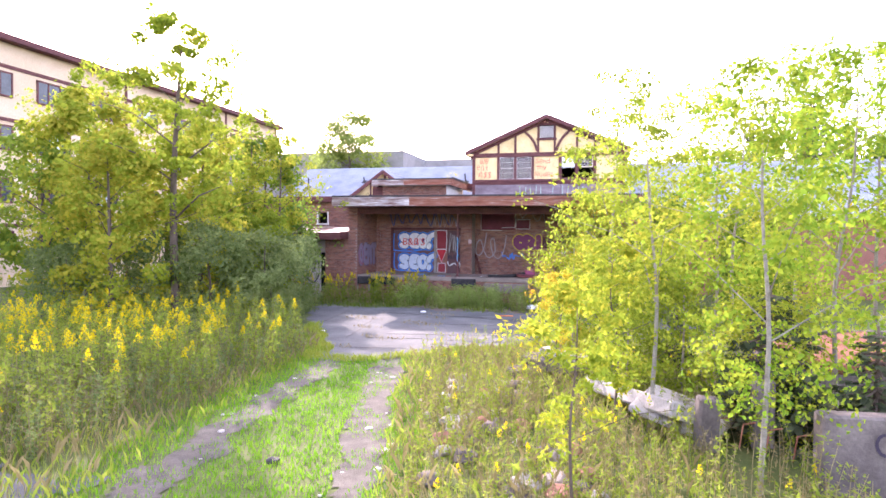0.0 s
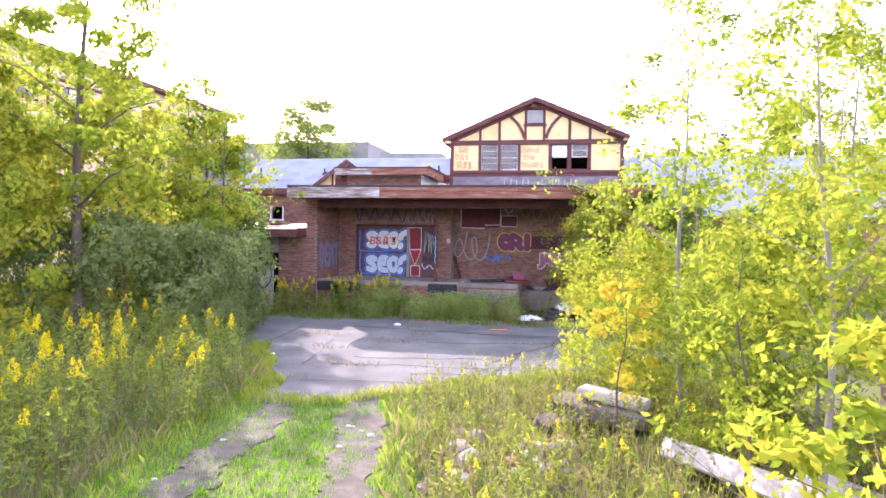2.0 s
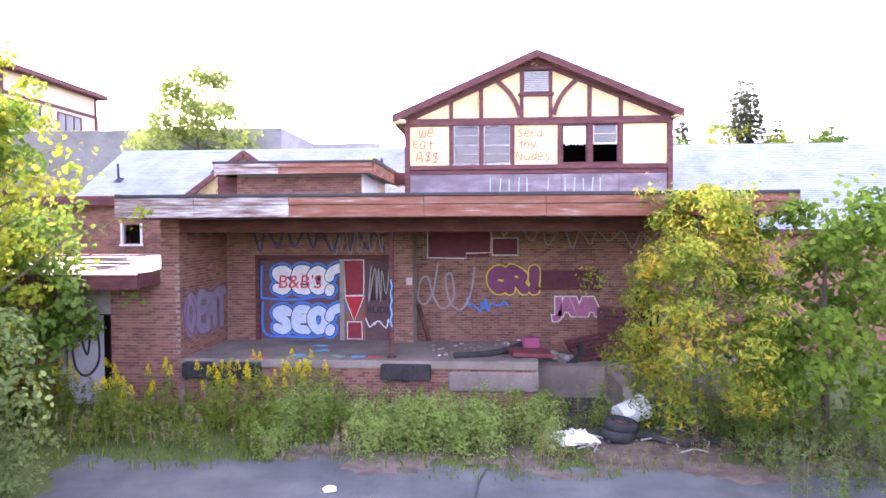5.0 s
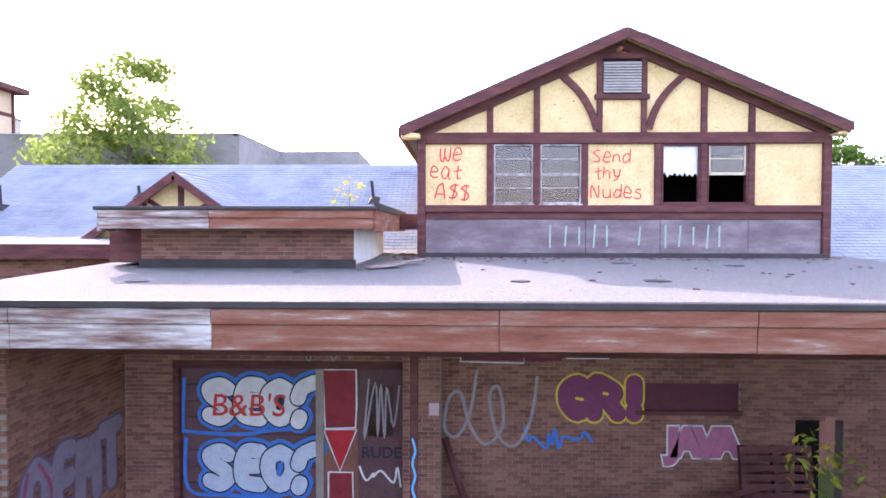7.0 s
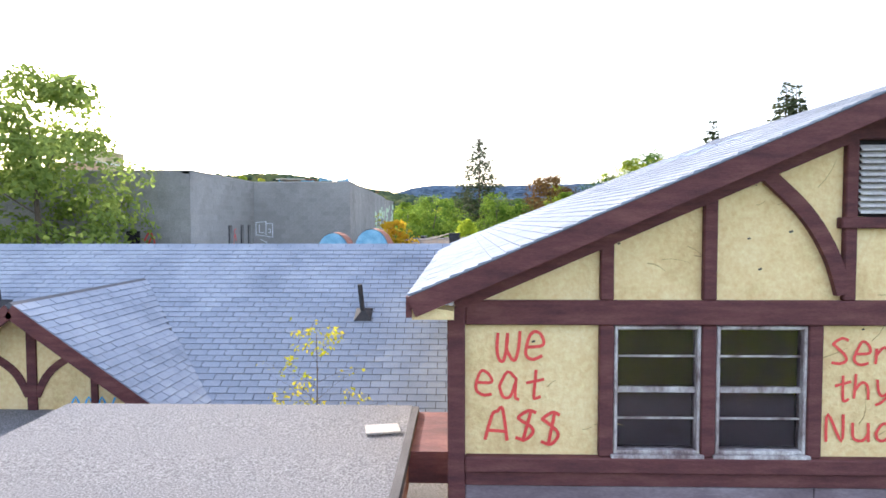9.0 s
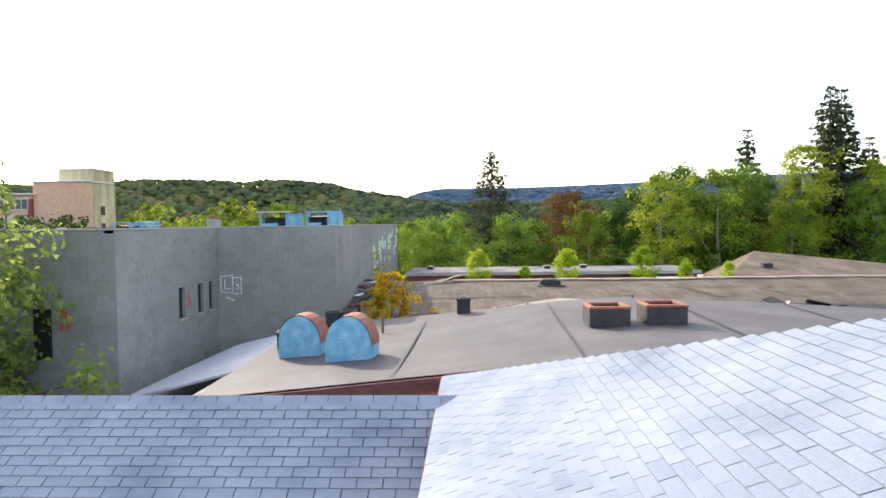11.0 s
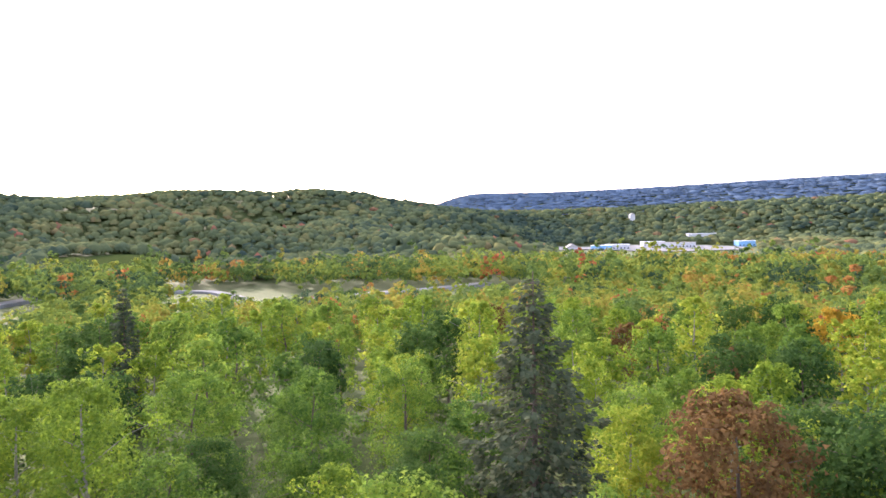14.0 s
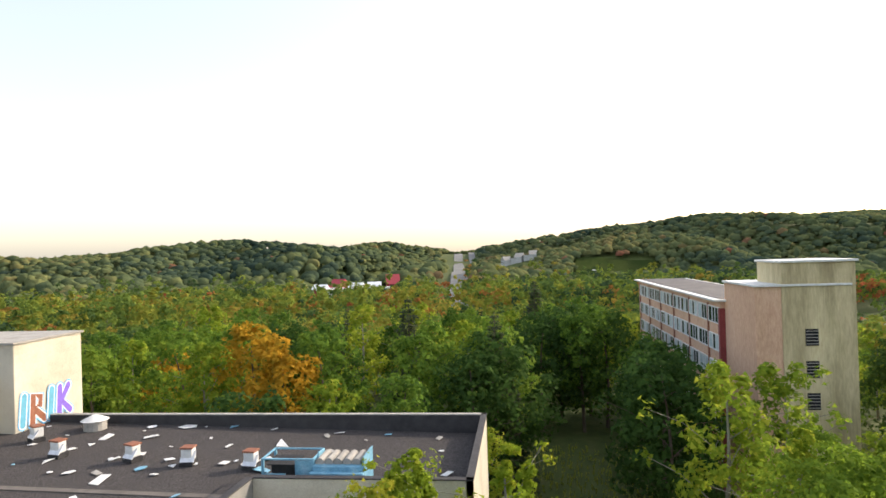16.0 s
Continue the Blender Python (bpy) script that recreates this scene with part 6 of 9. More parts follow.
for y in (15, 26.9, 38.7, 50.6, 59.3):
    MB().box(-30, -29.9, y - .08, y + .08, 0, 13.6).build("trim", BROWNWOOD, apart)


# ---- the land: plateau, valley and wooded hills ----
CX, CY = -3.0, 78.0
AZ = np.array([-180, -100, -60, -40, -29, -20, -10, -3, 5, 10, 17, 21, 25, 33, 40, 47, 54, 63, 73, 81, 86, 95, 101, 111, 118, 124, 132, 150, 180.])
EL = np.array([1.2, 2.0, 3.0, 3.8, 3.8, 3.65, 3.4, 3.3, 3.4, 3.3, 3.45, 3.2, 3.8, 3.6, 3.3, 2.7, 2.35, 2.55, 2.45, 2.0, 1.2, .55, 1.2, 1.15, 1.4, 1.2, .75, 1.0, 1.2])


def smooth(a, b, x):
    t = np.clip((x - a) / (b - a), 0, 1)
    return t * t * (3 - 2 * t)


def land(x, y):
    """Height of the ground."""
    x, y = np.asarray(x, float), np.asarray(y, float)
    dx, dy = x - CX, y - CY
    r = np.hypot(dx, dy) + 1e-6
    az = np.degrees(np.arctan2(-dx, dy))
    off = np.abs((az - 45 + 180) % 360 - 180)
    open_ = 1 - smooth(95, 135, off)
    el = np.interp(az, AZ, EL)
    right = 1 - smooth(2, 14, az)
    right = right * smooth(-120, -60, az)
    near_el = el - 1.35 * right
    valley = -12.0 * smooth(60, 185, r) * open_
    R1, R2 = 1150.0, 2700.0
    top1 = 19 + R1 * np.tan(np.radians(near_el)) - 20
    top2 = 19 + R2 * np.tan(np.radians(el)) - 24
    low = 1 - smooth(-4, 5, az)
    up1 = smooth(330 + 560 * low * smooth(-60, -40, az), R1, r)
    z = valley + (top1 - valley) * up1 ** 1.15
    wob = np.sin(x * .011 + 1.3) * np.cos(y * .009) * 9 + np.sin(x * .027) * np.sin(y * .023 + 2) * 4
    z = z + wob * smooth(300, 700, r) * (1 - smooth(900, 1150, r)) * (1 - .9 * low)
    fold = np.sin(r / 46 + 2.2 * np.sin(az * .11 + 1) + 1.3 * np.sin(az * .31)) * (10 + 4 * np.sin(az * .23 + 2))
    z = z + fold * smooth(430, 560, r) * (1 - smooth(930, 1120, r)) * (1 - .75 * low)
    back = smooth(R1, R1 + 700, r)
    z = z - 45 * back * (1 - right)
    z = z + (top2 - top1 + 30) * smooth(R1 + 500, R2, r) * right - 30 * right * back
    return z


def hollow(x, y):
    """Where nothing tall grows: yard, buildings, roads."""
    if -24 < y < 60 and -29 < x < 34:
        return True
    if -40 < x < 34 and 44 < y < 86:
        return True
    if -16.5 < x < -9 and y < 89.5 and y > 60:
        return True
    if -40 < x < -26.5 and 60 < y < 98:
        return True
    dd, aa = math.hypot(x + 5.85, y - 90.1), math.degrees(math.atan2(-(x + 5.85), y - 90.1))
    if dd < 63 and 79.5 < aa < 91:
        return True
    if -46 < x < -22 and 90 < y < 98:
        return True
    if -88 < x < -46 and 100 < y < 118:
        return True
    if -48 < x < -28 and 10 < y < 66:
        return True
    return False


GROUND = surf("rough_grass_ground", [(.045, .065, .016), (.07, .095, .022), (.105, .11, .038)], .6, 14, .95, .5)
nr, na = 110, 240
radii = np.concatenate([[1.0], np.geomspace(6, 4600, nr - 1)])
ang = np.radians(np.arange(na) * 360 / na)
gx = CX - np.outer(radii, np.sin(ang))
gy = CY + np.outer(radii, np.cos(ang))
gz = land(gx, gy)
verts = np.stack([gx, gy, gz], -1).reshape(-1, 3)
faces = [(i * na + j, (i + 1) * na + j, (i + 1) * na + (j + 1) % na, i * na + (j + 1) % na) for i in range(nr - 1) for j in range(na)]
faces.append(tuple(range(na))[::-1])
me = bpy.data.meshes.new("ground")
me.from_pydata(verts.tolist(), [], [f[::-1] for f in faces])
me.materials.append(GROUND)
me.shade_smooth()
tagged(new("ground", me), kind="structure")


def from_polar(az, dist):
    a = math.radians(az)
    return -3.4 - dist * math.sin(a), 78.4 + dist * math.cos(a)


def ribbon(name, pts, width, mat, label, lift=.3, n=8):
    """A road that lies on the land."""
    line = curve_pts([(*p, 0) for p in pts], n)
    b = MB()
    for i, p in enumerate(line):
        t = (line[min(i + 1, len(line) - 1)] - line[max(i - 1, 0)]).normalized()
        s = Vector((-t.y, t.x, 0)) * width / 2
        z = float(land(p.x, p.y)) + lift
        for q in (p + s, p - s):
            b.v.append((q.x, q.y, z))
        for q in (p + s * 1.15, p - s * 1.15):
            b.v.append((q.x, q.y, z - 3))
    for i in range(len(line) - 1):
        a = 4 * i
        b.f += [(a, a + 1, a + 5, a + 4), (a + 2, a, a + 4, a + 6), (a + 1, a + 3, a + 7, a + 5)]
    return tagged(b.build(name, mat), label, "road", kind="structure")


ROADM = surf("pale_road", [(.19, .19, .185), (.27, .27, .26)], .1, 5, .95, .05, spec=.02)
FIELD = surf("mown_field", [(.03, .05, .014), (.055, .068, .022)], .05, 3, 1.0, .1, spec=0.0)
ROADS = {
    "highway": [from_polar(93.9, 320), from_polar(94.0, 430), from_polar(94.3, 620), from_polar(94.7, 850), from_polar(94.9, 1150)],
    "ramp": [from_polar(29.5, 345), from_polar(27.0, 335), from_polar(25.4, 312), from_polar(24.2, 285), from_polar(25.2, 262), from_polar(27.5, 250)],
    "valley_road": [from_polar(19, 272), from_polar(14, 285), from_polar(8, 300), from_polar(2, 330)],
    "overpass_road": [from_polar(60, 300), from_polar(55, 306), from_polar(47, 300), from_polar(42, 330), from_polar(38, 360)],
}
ribbon("highway", ROADS["highway"], 13, ROADM, "straight pale highway climbing the far hill", 1.5)
ribbon("highway", [(x + 3, y + 22) for x, y in ROADS["highway"]], 9, ROADM, "straight pale highway climbing the far hill", 1.2)
ribbon("road", ROADS["ramp"], 5.5, ROADM, "curving pale slip road in the valley", 1.2)
ribbon("road", ROADS["valley_road"], 8, ROADM, "pale valley road behind the trees", 1.5)
ribbon("road", ROADS["overpass_road"], 9, ROADM, "valley road running to a low bridge", 1.5)
bx0, by0 = from_polar(52.5, 262)
bx1, by1 = from_polar(46.0, 268)
br = thing("road_bridge", "low concrete road bridge in the valley", "bridge")
zb = float(land(bx0, by0)) + 4.2
b = MB()
b.beam((bx0, by0, zb), (bx1, by1, zb), 9, .9, up=(0, 0, 1))
b.build("deck", CONCRETE, br)
for s in (-4.4, 4.4):
    d = Vector((bx1 - bx0, by1 - by0, 0)).normalized()
    o = Vector((-d.y, d.x, 0)) * s
    b = MB()
    b.beam((bx0 + o.x, by0 + o.y, zb + .9), (bx1 + o.x, by1 + o.y, zb + .9), .3, 1.0, up=(0, 0, 1))
    b.build("parapet", WHITEPAINT, br)
for t in (.25, .5, .75):
    b = MB()
    x, y = bx0 + (bx1 - bx0) * t, by0 + (by1 - by0) * t
    b.box(x - .8, x + .8, y - 3, y + 3, zb - 8, zb - .4)
    b.build("pier", CONCRETE, br)


def field(name, az0, az1, d0, d1, label, mat=None, lift=2.2):
    b = MB()
    n = 10
    for j in range(n + 1):
        for i in range(n + 1):
            x, y = from_polar(az0 + (az1 - az0) * i / n, d0 + (d1 - d0) * j / n)
            b.v.append((x, y, float(land(x, y)) + lift))
    for j in range(n):
        for i in range(n):
            a = j * (n + 1) + i
            b.f.append((a, a + n + 1, a + n + 2, a + 1))
    tagged(b.build(name, mat or FIELD), label, "field", kind="structure")


field("field", 26.5, 38, 425, 520, "olive mown field on the valley side")
field("field", 77, 84, 470, 640, "pale green field round a red barn")
field("field", 43, 56, 285, 300, "mown verge beside the valley road")
field("car_park", -4.5, -20, 720, 890, "grey paved yard of the far village", ROADM, 1.0)
CLEAR = [(26, 39, 405, 520), (77, 84, 465, 645), (40, 63, 205, 316), (-21, -4, 440, 905), (21, 31, 215, 352), (-2, 21, 232, 312), (93.0, 96.0, 300, 1200), (99, 107.5, 345, 490), (87.5, 91, 640, 760)]


def cleared(az, d):
    return any(a0 < az < a1 and d0 < d < d1 for a0, a1, d0, d1 in CLEAR)


# far buildings
far = random.Random(77)
def far_house(az, d, w, l, h, wall, roofm, label, gable=True):
    x, y = from_polar(az, d)
    z = float(land(x, y)) + .8
    t = thing("far_building", label, "building", "far village buildings", at=pose(x, y, z, 0, 0, far.uniform(-20, 20)))
    box_part("wall", -w / 2, w / 2, -l / 2, l / 2, -3, h, wall, t)
    if gable:
        MB().prism([(-w / 2 - .4, h), (w / 2 + .4, h), (0, h + w * .3)], "y", -l / 2 - .4, l / 2 + .4).build("roof", roofm, t)
    else:
        box_part("roof", -w / 2 - .3, w / 2 + .3, -l / 2 - .3, l / 2 + .3, h, h + .5, roofm, t)
    for k in range(max(2, int(w / 4))):
        xx = -w / 2 + (k + .5) * w / max(2, int(w / 4))
        MB().box(xx - .8, xx + .8, -l / 2 - .06, -l / 2, 1, min(h - .5, 2.6)).build("window", DGLASS, t)
    return t
WH, BLU, REDR = paint("white_cladding", (.5, .5, .5)), paint("blue_cladding", (.2, .42, .65)), paint("red_barn_boards", (.32, .04, .05))
far_house(-5.6, 800, 16, 10, 5, WH, CONCRETE, "white gabled house in the far village")
far_house(-8.2, 820, 26, 14, 6, BLU, PLASTIC, "pale blue shed in the far village", False)
far_house(-9.6, 830, 30, 12, 6, WH, PLASTIC, "long white shed in the far village", False)
far_house(-12.5, 860, 28, 12, 6, WH, PLASTIC, "long white shed in the far village", False)
far_house(-14.5, 840, 44, 16, 6, WH, CONCRETE, "long white shed in the far village", False)
far_house(-16.5, 950, 40, 16, 7, WH, PLASTIC, "long white shed in the far village", False)
far_house(-20, 900, 30, 16, 7, BLU, PLASTIC, "pale blue shed in the far village", False)
far_house(-10.8, 1050, 8, 8, 12, WH, CONCRETE, "white church-like house among trees")
far_house(78.3, 545, 16, 9, 4.5, REDR, PLASTIC, "red barn with white roof in a field")
far_house(82.2, 600, 10, 6, 3, WH, PLASTIC, "low white building beside a lane", False)
for k in range(9):
    far_house(100 + k * .8, 432 + far.uniform(0, 45), 12 + 10 * (k % 3 == 0), 9, 4, WH if k % 4 else REDR, PLASTIC if k % 3 else REDR, "small pale building in the roadside village", k % 2 == 0)
for k in range(5):
    far_house(87.8 + k * .6, 690, 14, 8, 4, WH, CONCRETE, "small pale building in the roadside village", k % 2 == 0)
lp = thing("street_lamp", "tall grey street lamp by the valley road", "street lamp")
x, y = from_polar(49.3, 262)
z = float(land(x, y))
MB().tube([(x, y, z), (x, y, z + 11), (x - 1.5, y, z + 11.6)], .18, .1, n=6).build("pole", CONCRETE, lp)
copy_thing(lp, pose(*(Vector(from_polar(46.6, 275)) - Vector((x, y))), 0))

# ---- foliage helpers ----
def leaf_quads(pos, size, nrm=None, jitter=1.0, aspect=.62, rng=None):
    """One leaf (a bent rhombus of two triangles as a quad) at each place; nrm: directions that the leaves roughly face."""
    n = len(pos)
    rng = rng or np.random.default_rng(1)
    d = rng.normal(size=(n, 3)) * jitter
    if nrm is not None:
        d = d + nrm
    d /= np.linalg.norm(d, axis=1, keepdims=True) + 1e-9
    h = rng.normal(size=(n, 3))
    a = np.cross(d, h)
    a /= np.linalg.norm(a, axis=1, keepdims=True) + 1e-9
    b = np.cross(d, a)
    s = (size * rng.uniform(.65, 1.25, n))[:, None] if np.isscalar(size) else (size * rng.uniform(.65, 1.25, n))[:, None]
    v = np.stack([pos - a * s * .5, pos + b * s * .5 * aspect - d * s * .08, pos + a * s * .5, pos - b * s * .5 * aspect - d * s * .08], 1).reshape(-1, 3)
    return v


def leaf_tris(pos, size, nrm, jitter=.6, rng=None):
    """One small three-cornered leaf spray at each place, roughly facing nrm."""
    n = len(pos)
    d = rng.normal(size=(n, 3)) * jitter + nrm
    d /= np.linalg.norm(d, axis=1, keepdims=True) + 1e-9
    a = np.cross(d, rng.normal(size=(n, 3)))
    a /= np.linalg.norm(a, axis=1, keepdims=True) + 1e-9
    b = np.cross(d, a)
    s = (size * rng.uniform(.65, 1.3, n))[:, None]
    return np.stack([pos + a * s * .6, pos - a * s * .4 + b * s * .46, pos - a * s * .4 - b * s * .46], 1).reshape(-1, 3)


def quad_mesh(name, v, mat, tint=None, k=4):
    me = bpy.data.meshes.new(name)
    n = len(v) // k
    me.vertices.add(k * n)
    me.vertices.foreach_set("co", np.asarray(v, np.float32).ravel())
    me.loops.add(k * n)
    me.loops.foreach_set("vertex_index", np.arange(k * n, dtype=np.int32))
    me.polygons.add(n)
    me.polygons.foreach_set("loop_start", np.arange(0, k * n, k, dtype=np.int32))
    me.update(calc_edges=True)
    if tint is not None:
        at = me.attributes.new("tint", "FLOAT", "POINT")
        at.data.foreach_set("value", np.asarray(tint, np.float32))
    me.materials.append(mat)
    return me


def forest_mat(name, cols, through=.3):
    m = bpy.data.materials.new(name)
    m.use_nodes = True
    N, L = m.node_tree.nodes, m.node_tree.links
    b, out = N["Principled BSDF"], N["Material Output"]
    at = N.new("ShaderNodeAttribute")
    at.attribute_name = "tint"
    geo = N.new("ShaderNodeNewGeometry")
    ad = N.new("ShaderNodeMath")
    ad.operation = "MULTIPLY_ADD"
    ad.inputs[1].default_value, ad.inputs[2].default_value = .14, -.07
    L.new(geo.outputs["Random Per Island"], ad.inputs[0])
    sm = N.new("ShaderNodeMath")
    sm.operation = "ADD"
    L.new(at.outputs["Fac"], sm.inputs[0])
    L.new(ad.outputs[0], sm.inputs[1])
    ramp = N.new("ShaderNodeValToRGB")
    el = ramp.color_ramp.elements
    el[0].color, el[1].color = (*cols[0], 1), (*cols[-1], 1)
    for i in range(1, len(cols) - 1):
        el.new(i / (len(cols) - 1)).color = (*cols[i], 1)
    L.new(sm.outputs[0], ramp.inputs["Fac"])
    L.new(ramp.outputs["Color"], b.inputs["Base Color"])
    b.inputs["Roughness"].default_value = .7
    b.inputs["Specular IOR Level"].default_value = 0.0
    tr = N.new("ShaderNodeBsdfTranslucent")
    L.new(ramp.outputs["Color"], tr.inputs["Color"])
    ms = N.new("ShaderNodeMixShader")
    ms.inputs["Fac"].default_value = through
    L.new(b.outputs[0], ms.inputs[1])
    L.new(tr.outputs[0], ms.inputs[2])
    L.new(ms.outputs[0], out.inputs["Surface"])
    return m


FOREST = forest_mat("mixed_autumn_woods", [(.045, .08, .042), (.085, .14, .042), (.135, .2, .046), (.19, .25, .05), (.25, .27, .045), (.3, .24, .05), (.34, .16, .05), (.34, .09, .05)], .4)


def egg(s):
    """Width of a crown at height s (0 its foot, 1 its top)."""
    return np.sqrt(np.clip(1 - ((s - .4) / .63) ** 2, .04, 1))


def crown_points(n, rng, rx, rz, clumps, low=0.0, tight=.33):
    """Places in a crown built of leaf clumps, each a lumpy cushion; with the direction outwards. z runs from 0 to 2 rz."""
    s = rng.uniform(low, 1, clumps) ** .85
    a = np.arange(clumps) * 2.4 + rng.uniform(-.5, .5, clumps)
    lump = 1 + .2 * np.sin(2 * a + rx * 9 + 4 * s) + .12 * rng.normal(size=clumps)
    rho = rx * np.clip(egg(s), .06, 1) * lump * rng.uniform(.25, 1, clumps) ** .45 * .82
    C = np.stack([np.cos(a) * rho, np.sin(a) * rho, s * 2 * rz * .95], 1)
    cr = rx * tight * rng.uniform(.7, 1.25, clumps) * (1.1 - .45 * s)
    k = rng.integers(0, clumps, n)
    w = rng.normal(size=(n, 3))
    w[:, 2] += .35
    w /= np.linalg.norm(w, axis=1, keepdims=True)
    r = rng.uniform(.25, 1, n) ** .5
    P = C[k] + w * (r * cr[k])[:, None] * np.array([1, 1, .7])
    o = P - np.array([0, 0, rz * .8])
    o /= np.linalg.norm(o, axis=1, keepdims=True) + 1e-6
    return P, w * .8 + o * .6 + np.array([0, 0, .15])


# mid and far woods, too many to count
def woods(name, az0, az1, r0, r1, step, per, leaf, rad, seed, flat=1.0):
    rng = np.random.default_rng(seed)
    pts = []
    r = r0
    while r < r1:
        da = math.degrees(step / r)
        az = az0 + rng.uniform(0, da)
        while az < az1:
            d = r + rng.uniform(-.4, .4) * step
            a = az + rng.uniform(-.35, .35) * da
            if not cleared(a, d):
                x, y = from_polar(a, d)
                if not hollow(x, y):
                    pts.append((x, y, d))
            az += da
        r += step * .85
    P = np.array(pts)
    z = land(P[:, 0], P[:, 1])
    allv, allt = [], []
    for i in range(len(P)):
        rr = rad * rng.uniform(.75, 1.3)
        hh = rr * rng.uniform(.95, 1.35)
        if rng.random() < .08:
            rr *= .55
            hh *= 1.5
        p, u = crown_points(per, rng, rr * 1.1, hh * flat, 12, .1, .42)
        base = np.array([P[i, 0], P[i, 1], z[i] + rad * .5 + rng.uniform(-1, 1.5)])
        v = leaf_tris(p + base, leaf, u, .45, rng)
        f = noise.noise(Vector((P[i, 0] * .006, P[i, 1] * .006, seed * .1)))
        t = .34 + .32 * f + rng.normal() * .19
        if rng.random() < .035:
            t = rng.uniform(.65, .95)
        allv.append(v)
        allt.append(np.full(len(v), np.clip(t, 0, 1)))
    me = quad_mesh(name, np.concatenate(allv), FOREST, np.concatenate(allt), 3)
    tagged(new(name, me), "dense mixed wood with autumn colours on the slopes", "woodland", kind="stuff")


woods("valley_woods", -50, 140, 92, 170, 6.4, 300, .63, 3.5, 1)
woods("valley_woods", -48, 138, 170, 262, 6.6, 125, .95, 3.1, 6)
woods("valley_woods", -48, 138, 262, 400, 8.2, 85, 1.6, 4.8, 2)


# rounded crowns for the distant slopes: lumpy domes, one island a tree
def dome(sub):
    bm = bmesh.new()
    bmesh.ops.create_icosphere(bm, subdivisions=sub, radius=1)
    v = np.array([p.co[:] for p in bm.verts])
    f = np.array([[q.index for q in p.verts] for p in bm.faces])
    bm.free()
    f = f[v[f][:, :, 2].mean(1) > -.25]
    used = np.unique(f)
    back = np.full(len(v), -1)
    back[used] = np.arange(len(used))
    return v[used], back[f]


DOMES = {1: dome(1), 2: dome(2)}


def crowns(name, az0, az1, r0, r1, step, rad, seed, squash=1.0, sub=1, mat=None):
    DOME_V, DOME_F = DOMES[sub]
    rng = np.random.default_rng(seed)
    vs, fs, ts, o = [], [], [], 0
    r = r0
    while r < r1:
        da = math.degrees(step / r)
        az = az0 + rng.uniform(0, da)
        while az < az1:
            d = r + rng.uniform(-.75, .75) * step
            a = az + rng.uniform(-.6, .6) * da
            az += da
            if cleared(a, d):
                continue
            x, y = from_polar(a, d)
            rr = rad * rng.uniform(.55, 1.4)
            hh = rr * rng.uniform(.9, 1.5) * squash
            if rng.random() < .03:
                rr, hh = rr * .6, hh * 1.25
            ph = rng.uniform(0, 6, 3)
            lump = 1 + .2 * np.sin(DOME_V @ np.array([4.1, 2.2, 1.3]) + ph[0]) * np.cos(DOME_V @ np.array([-1.7, 4.4, 2.1]) + ph[1]) + rng.normal(size=len(DOME_V)) * .09
            v = DOME_V * lump[:, None] * np.array([rr, rr, hh]) + np.array([x, y, float(land(x, y)) + rad * min(1.0, (squash - .1) * 3)])
            vs.append(v)
            fs.append(DOME_F + o)
            o += len(v)
            f = noise.noise(Vector((x * .004, y * .004, seed * .1)))
            f2 = noise.noise(Vector((x * .017, y * .017, 3 + seed * .1)))
            t = .3 + .3 * f + .2 * f2 + rng.normal() * .1
            if rng.random() < .012:
                t = rng.uniform(.65, .95)
            ts.append(np.full(len(v), min(max(t, 0), 1)))
        r += step * .85
    v, f = np.concatenate(vs), np.concatenate(fs)
    me = bpy.data.meshes.new(name)
    me.vertices.add(len(v))
    me.vertices.foreach_set("co", v.astype(np.float32).ravel())
    me.loops.add(3 * len(f))
    me.loops.foreach_set("vertex_index", f.astype(np.int32).ravel())
    me.polygons.add(len(f))
    me.polygons.foreach_set("loop_start", np.arange(0, 3 * len(f), 3, dtype=np.int32))
    me.update(calc_edges=True)
    at = me.attributes.new("tint", "FLOAT", "POINT")
    at.data.foreach_set("value", np.concatenate(ts).astype(np.float32))
    me.shade_smooth()
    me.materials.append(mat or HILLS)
    tagged(new(name, me), "distant wooded slope with rounded crowns coloured for haze", "woodland", kind="stuff")


# autumn leaf tints, greyed and blued in the colour for distance haze
HILLS = forest_mat("haze_greyed_autumn_crowns", [(.035, .057, .044), (.063, .089, .053), (.095, .121, .058), (.129, .147, .062), (.162, .155, .063), (.185, .132, .066), (.225, .11, .066), (.26, .085, .06)], .14)
hn = HILLS.node_tree
nz = hn.nodes.new("ShaderNodeTexNoise")
nz.inputs["Scale"].default_value, nz.inputs["Detail"].default_value = .3, 4
tco = hn.nodes.new("ShaderNodeTexCoord")
hn.links.new(tco.outputs["Object"], nz.inputs["Vector"])
bmp = hn.nodes.new("ShaderNodeBump")
bmp.inputs["Strength"].default_value, bmp.inputs["Distance"].default_value = .55, 2.0
hn.links.new(nz.outputs["Fac"], bmp.inputs["Height"])
hn.links.new(bmp.outputs[0], hn.nodes["Principled BSDF"].inputs["Normal"])
# distance haze put into the crown colour as an almost even blue
BLUEHILL = forest_mat("far_ridge_haze_blue", [(.11, .165, .24), (.122, .178, .25), (.135, .188, .25), (.148, .194, .245)], .2)
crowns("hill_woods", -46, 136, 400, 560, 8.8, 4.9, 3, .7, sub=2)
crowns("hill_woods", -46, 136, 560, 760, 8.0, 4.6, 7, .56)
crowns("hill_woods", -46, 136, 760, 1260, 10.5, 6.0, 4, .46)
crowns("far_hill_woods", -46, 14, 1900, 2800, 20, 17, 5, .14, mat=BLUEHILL)


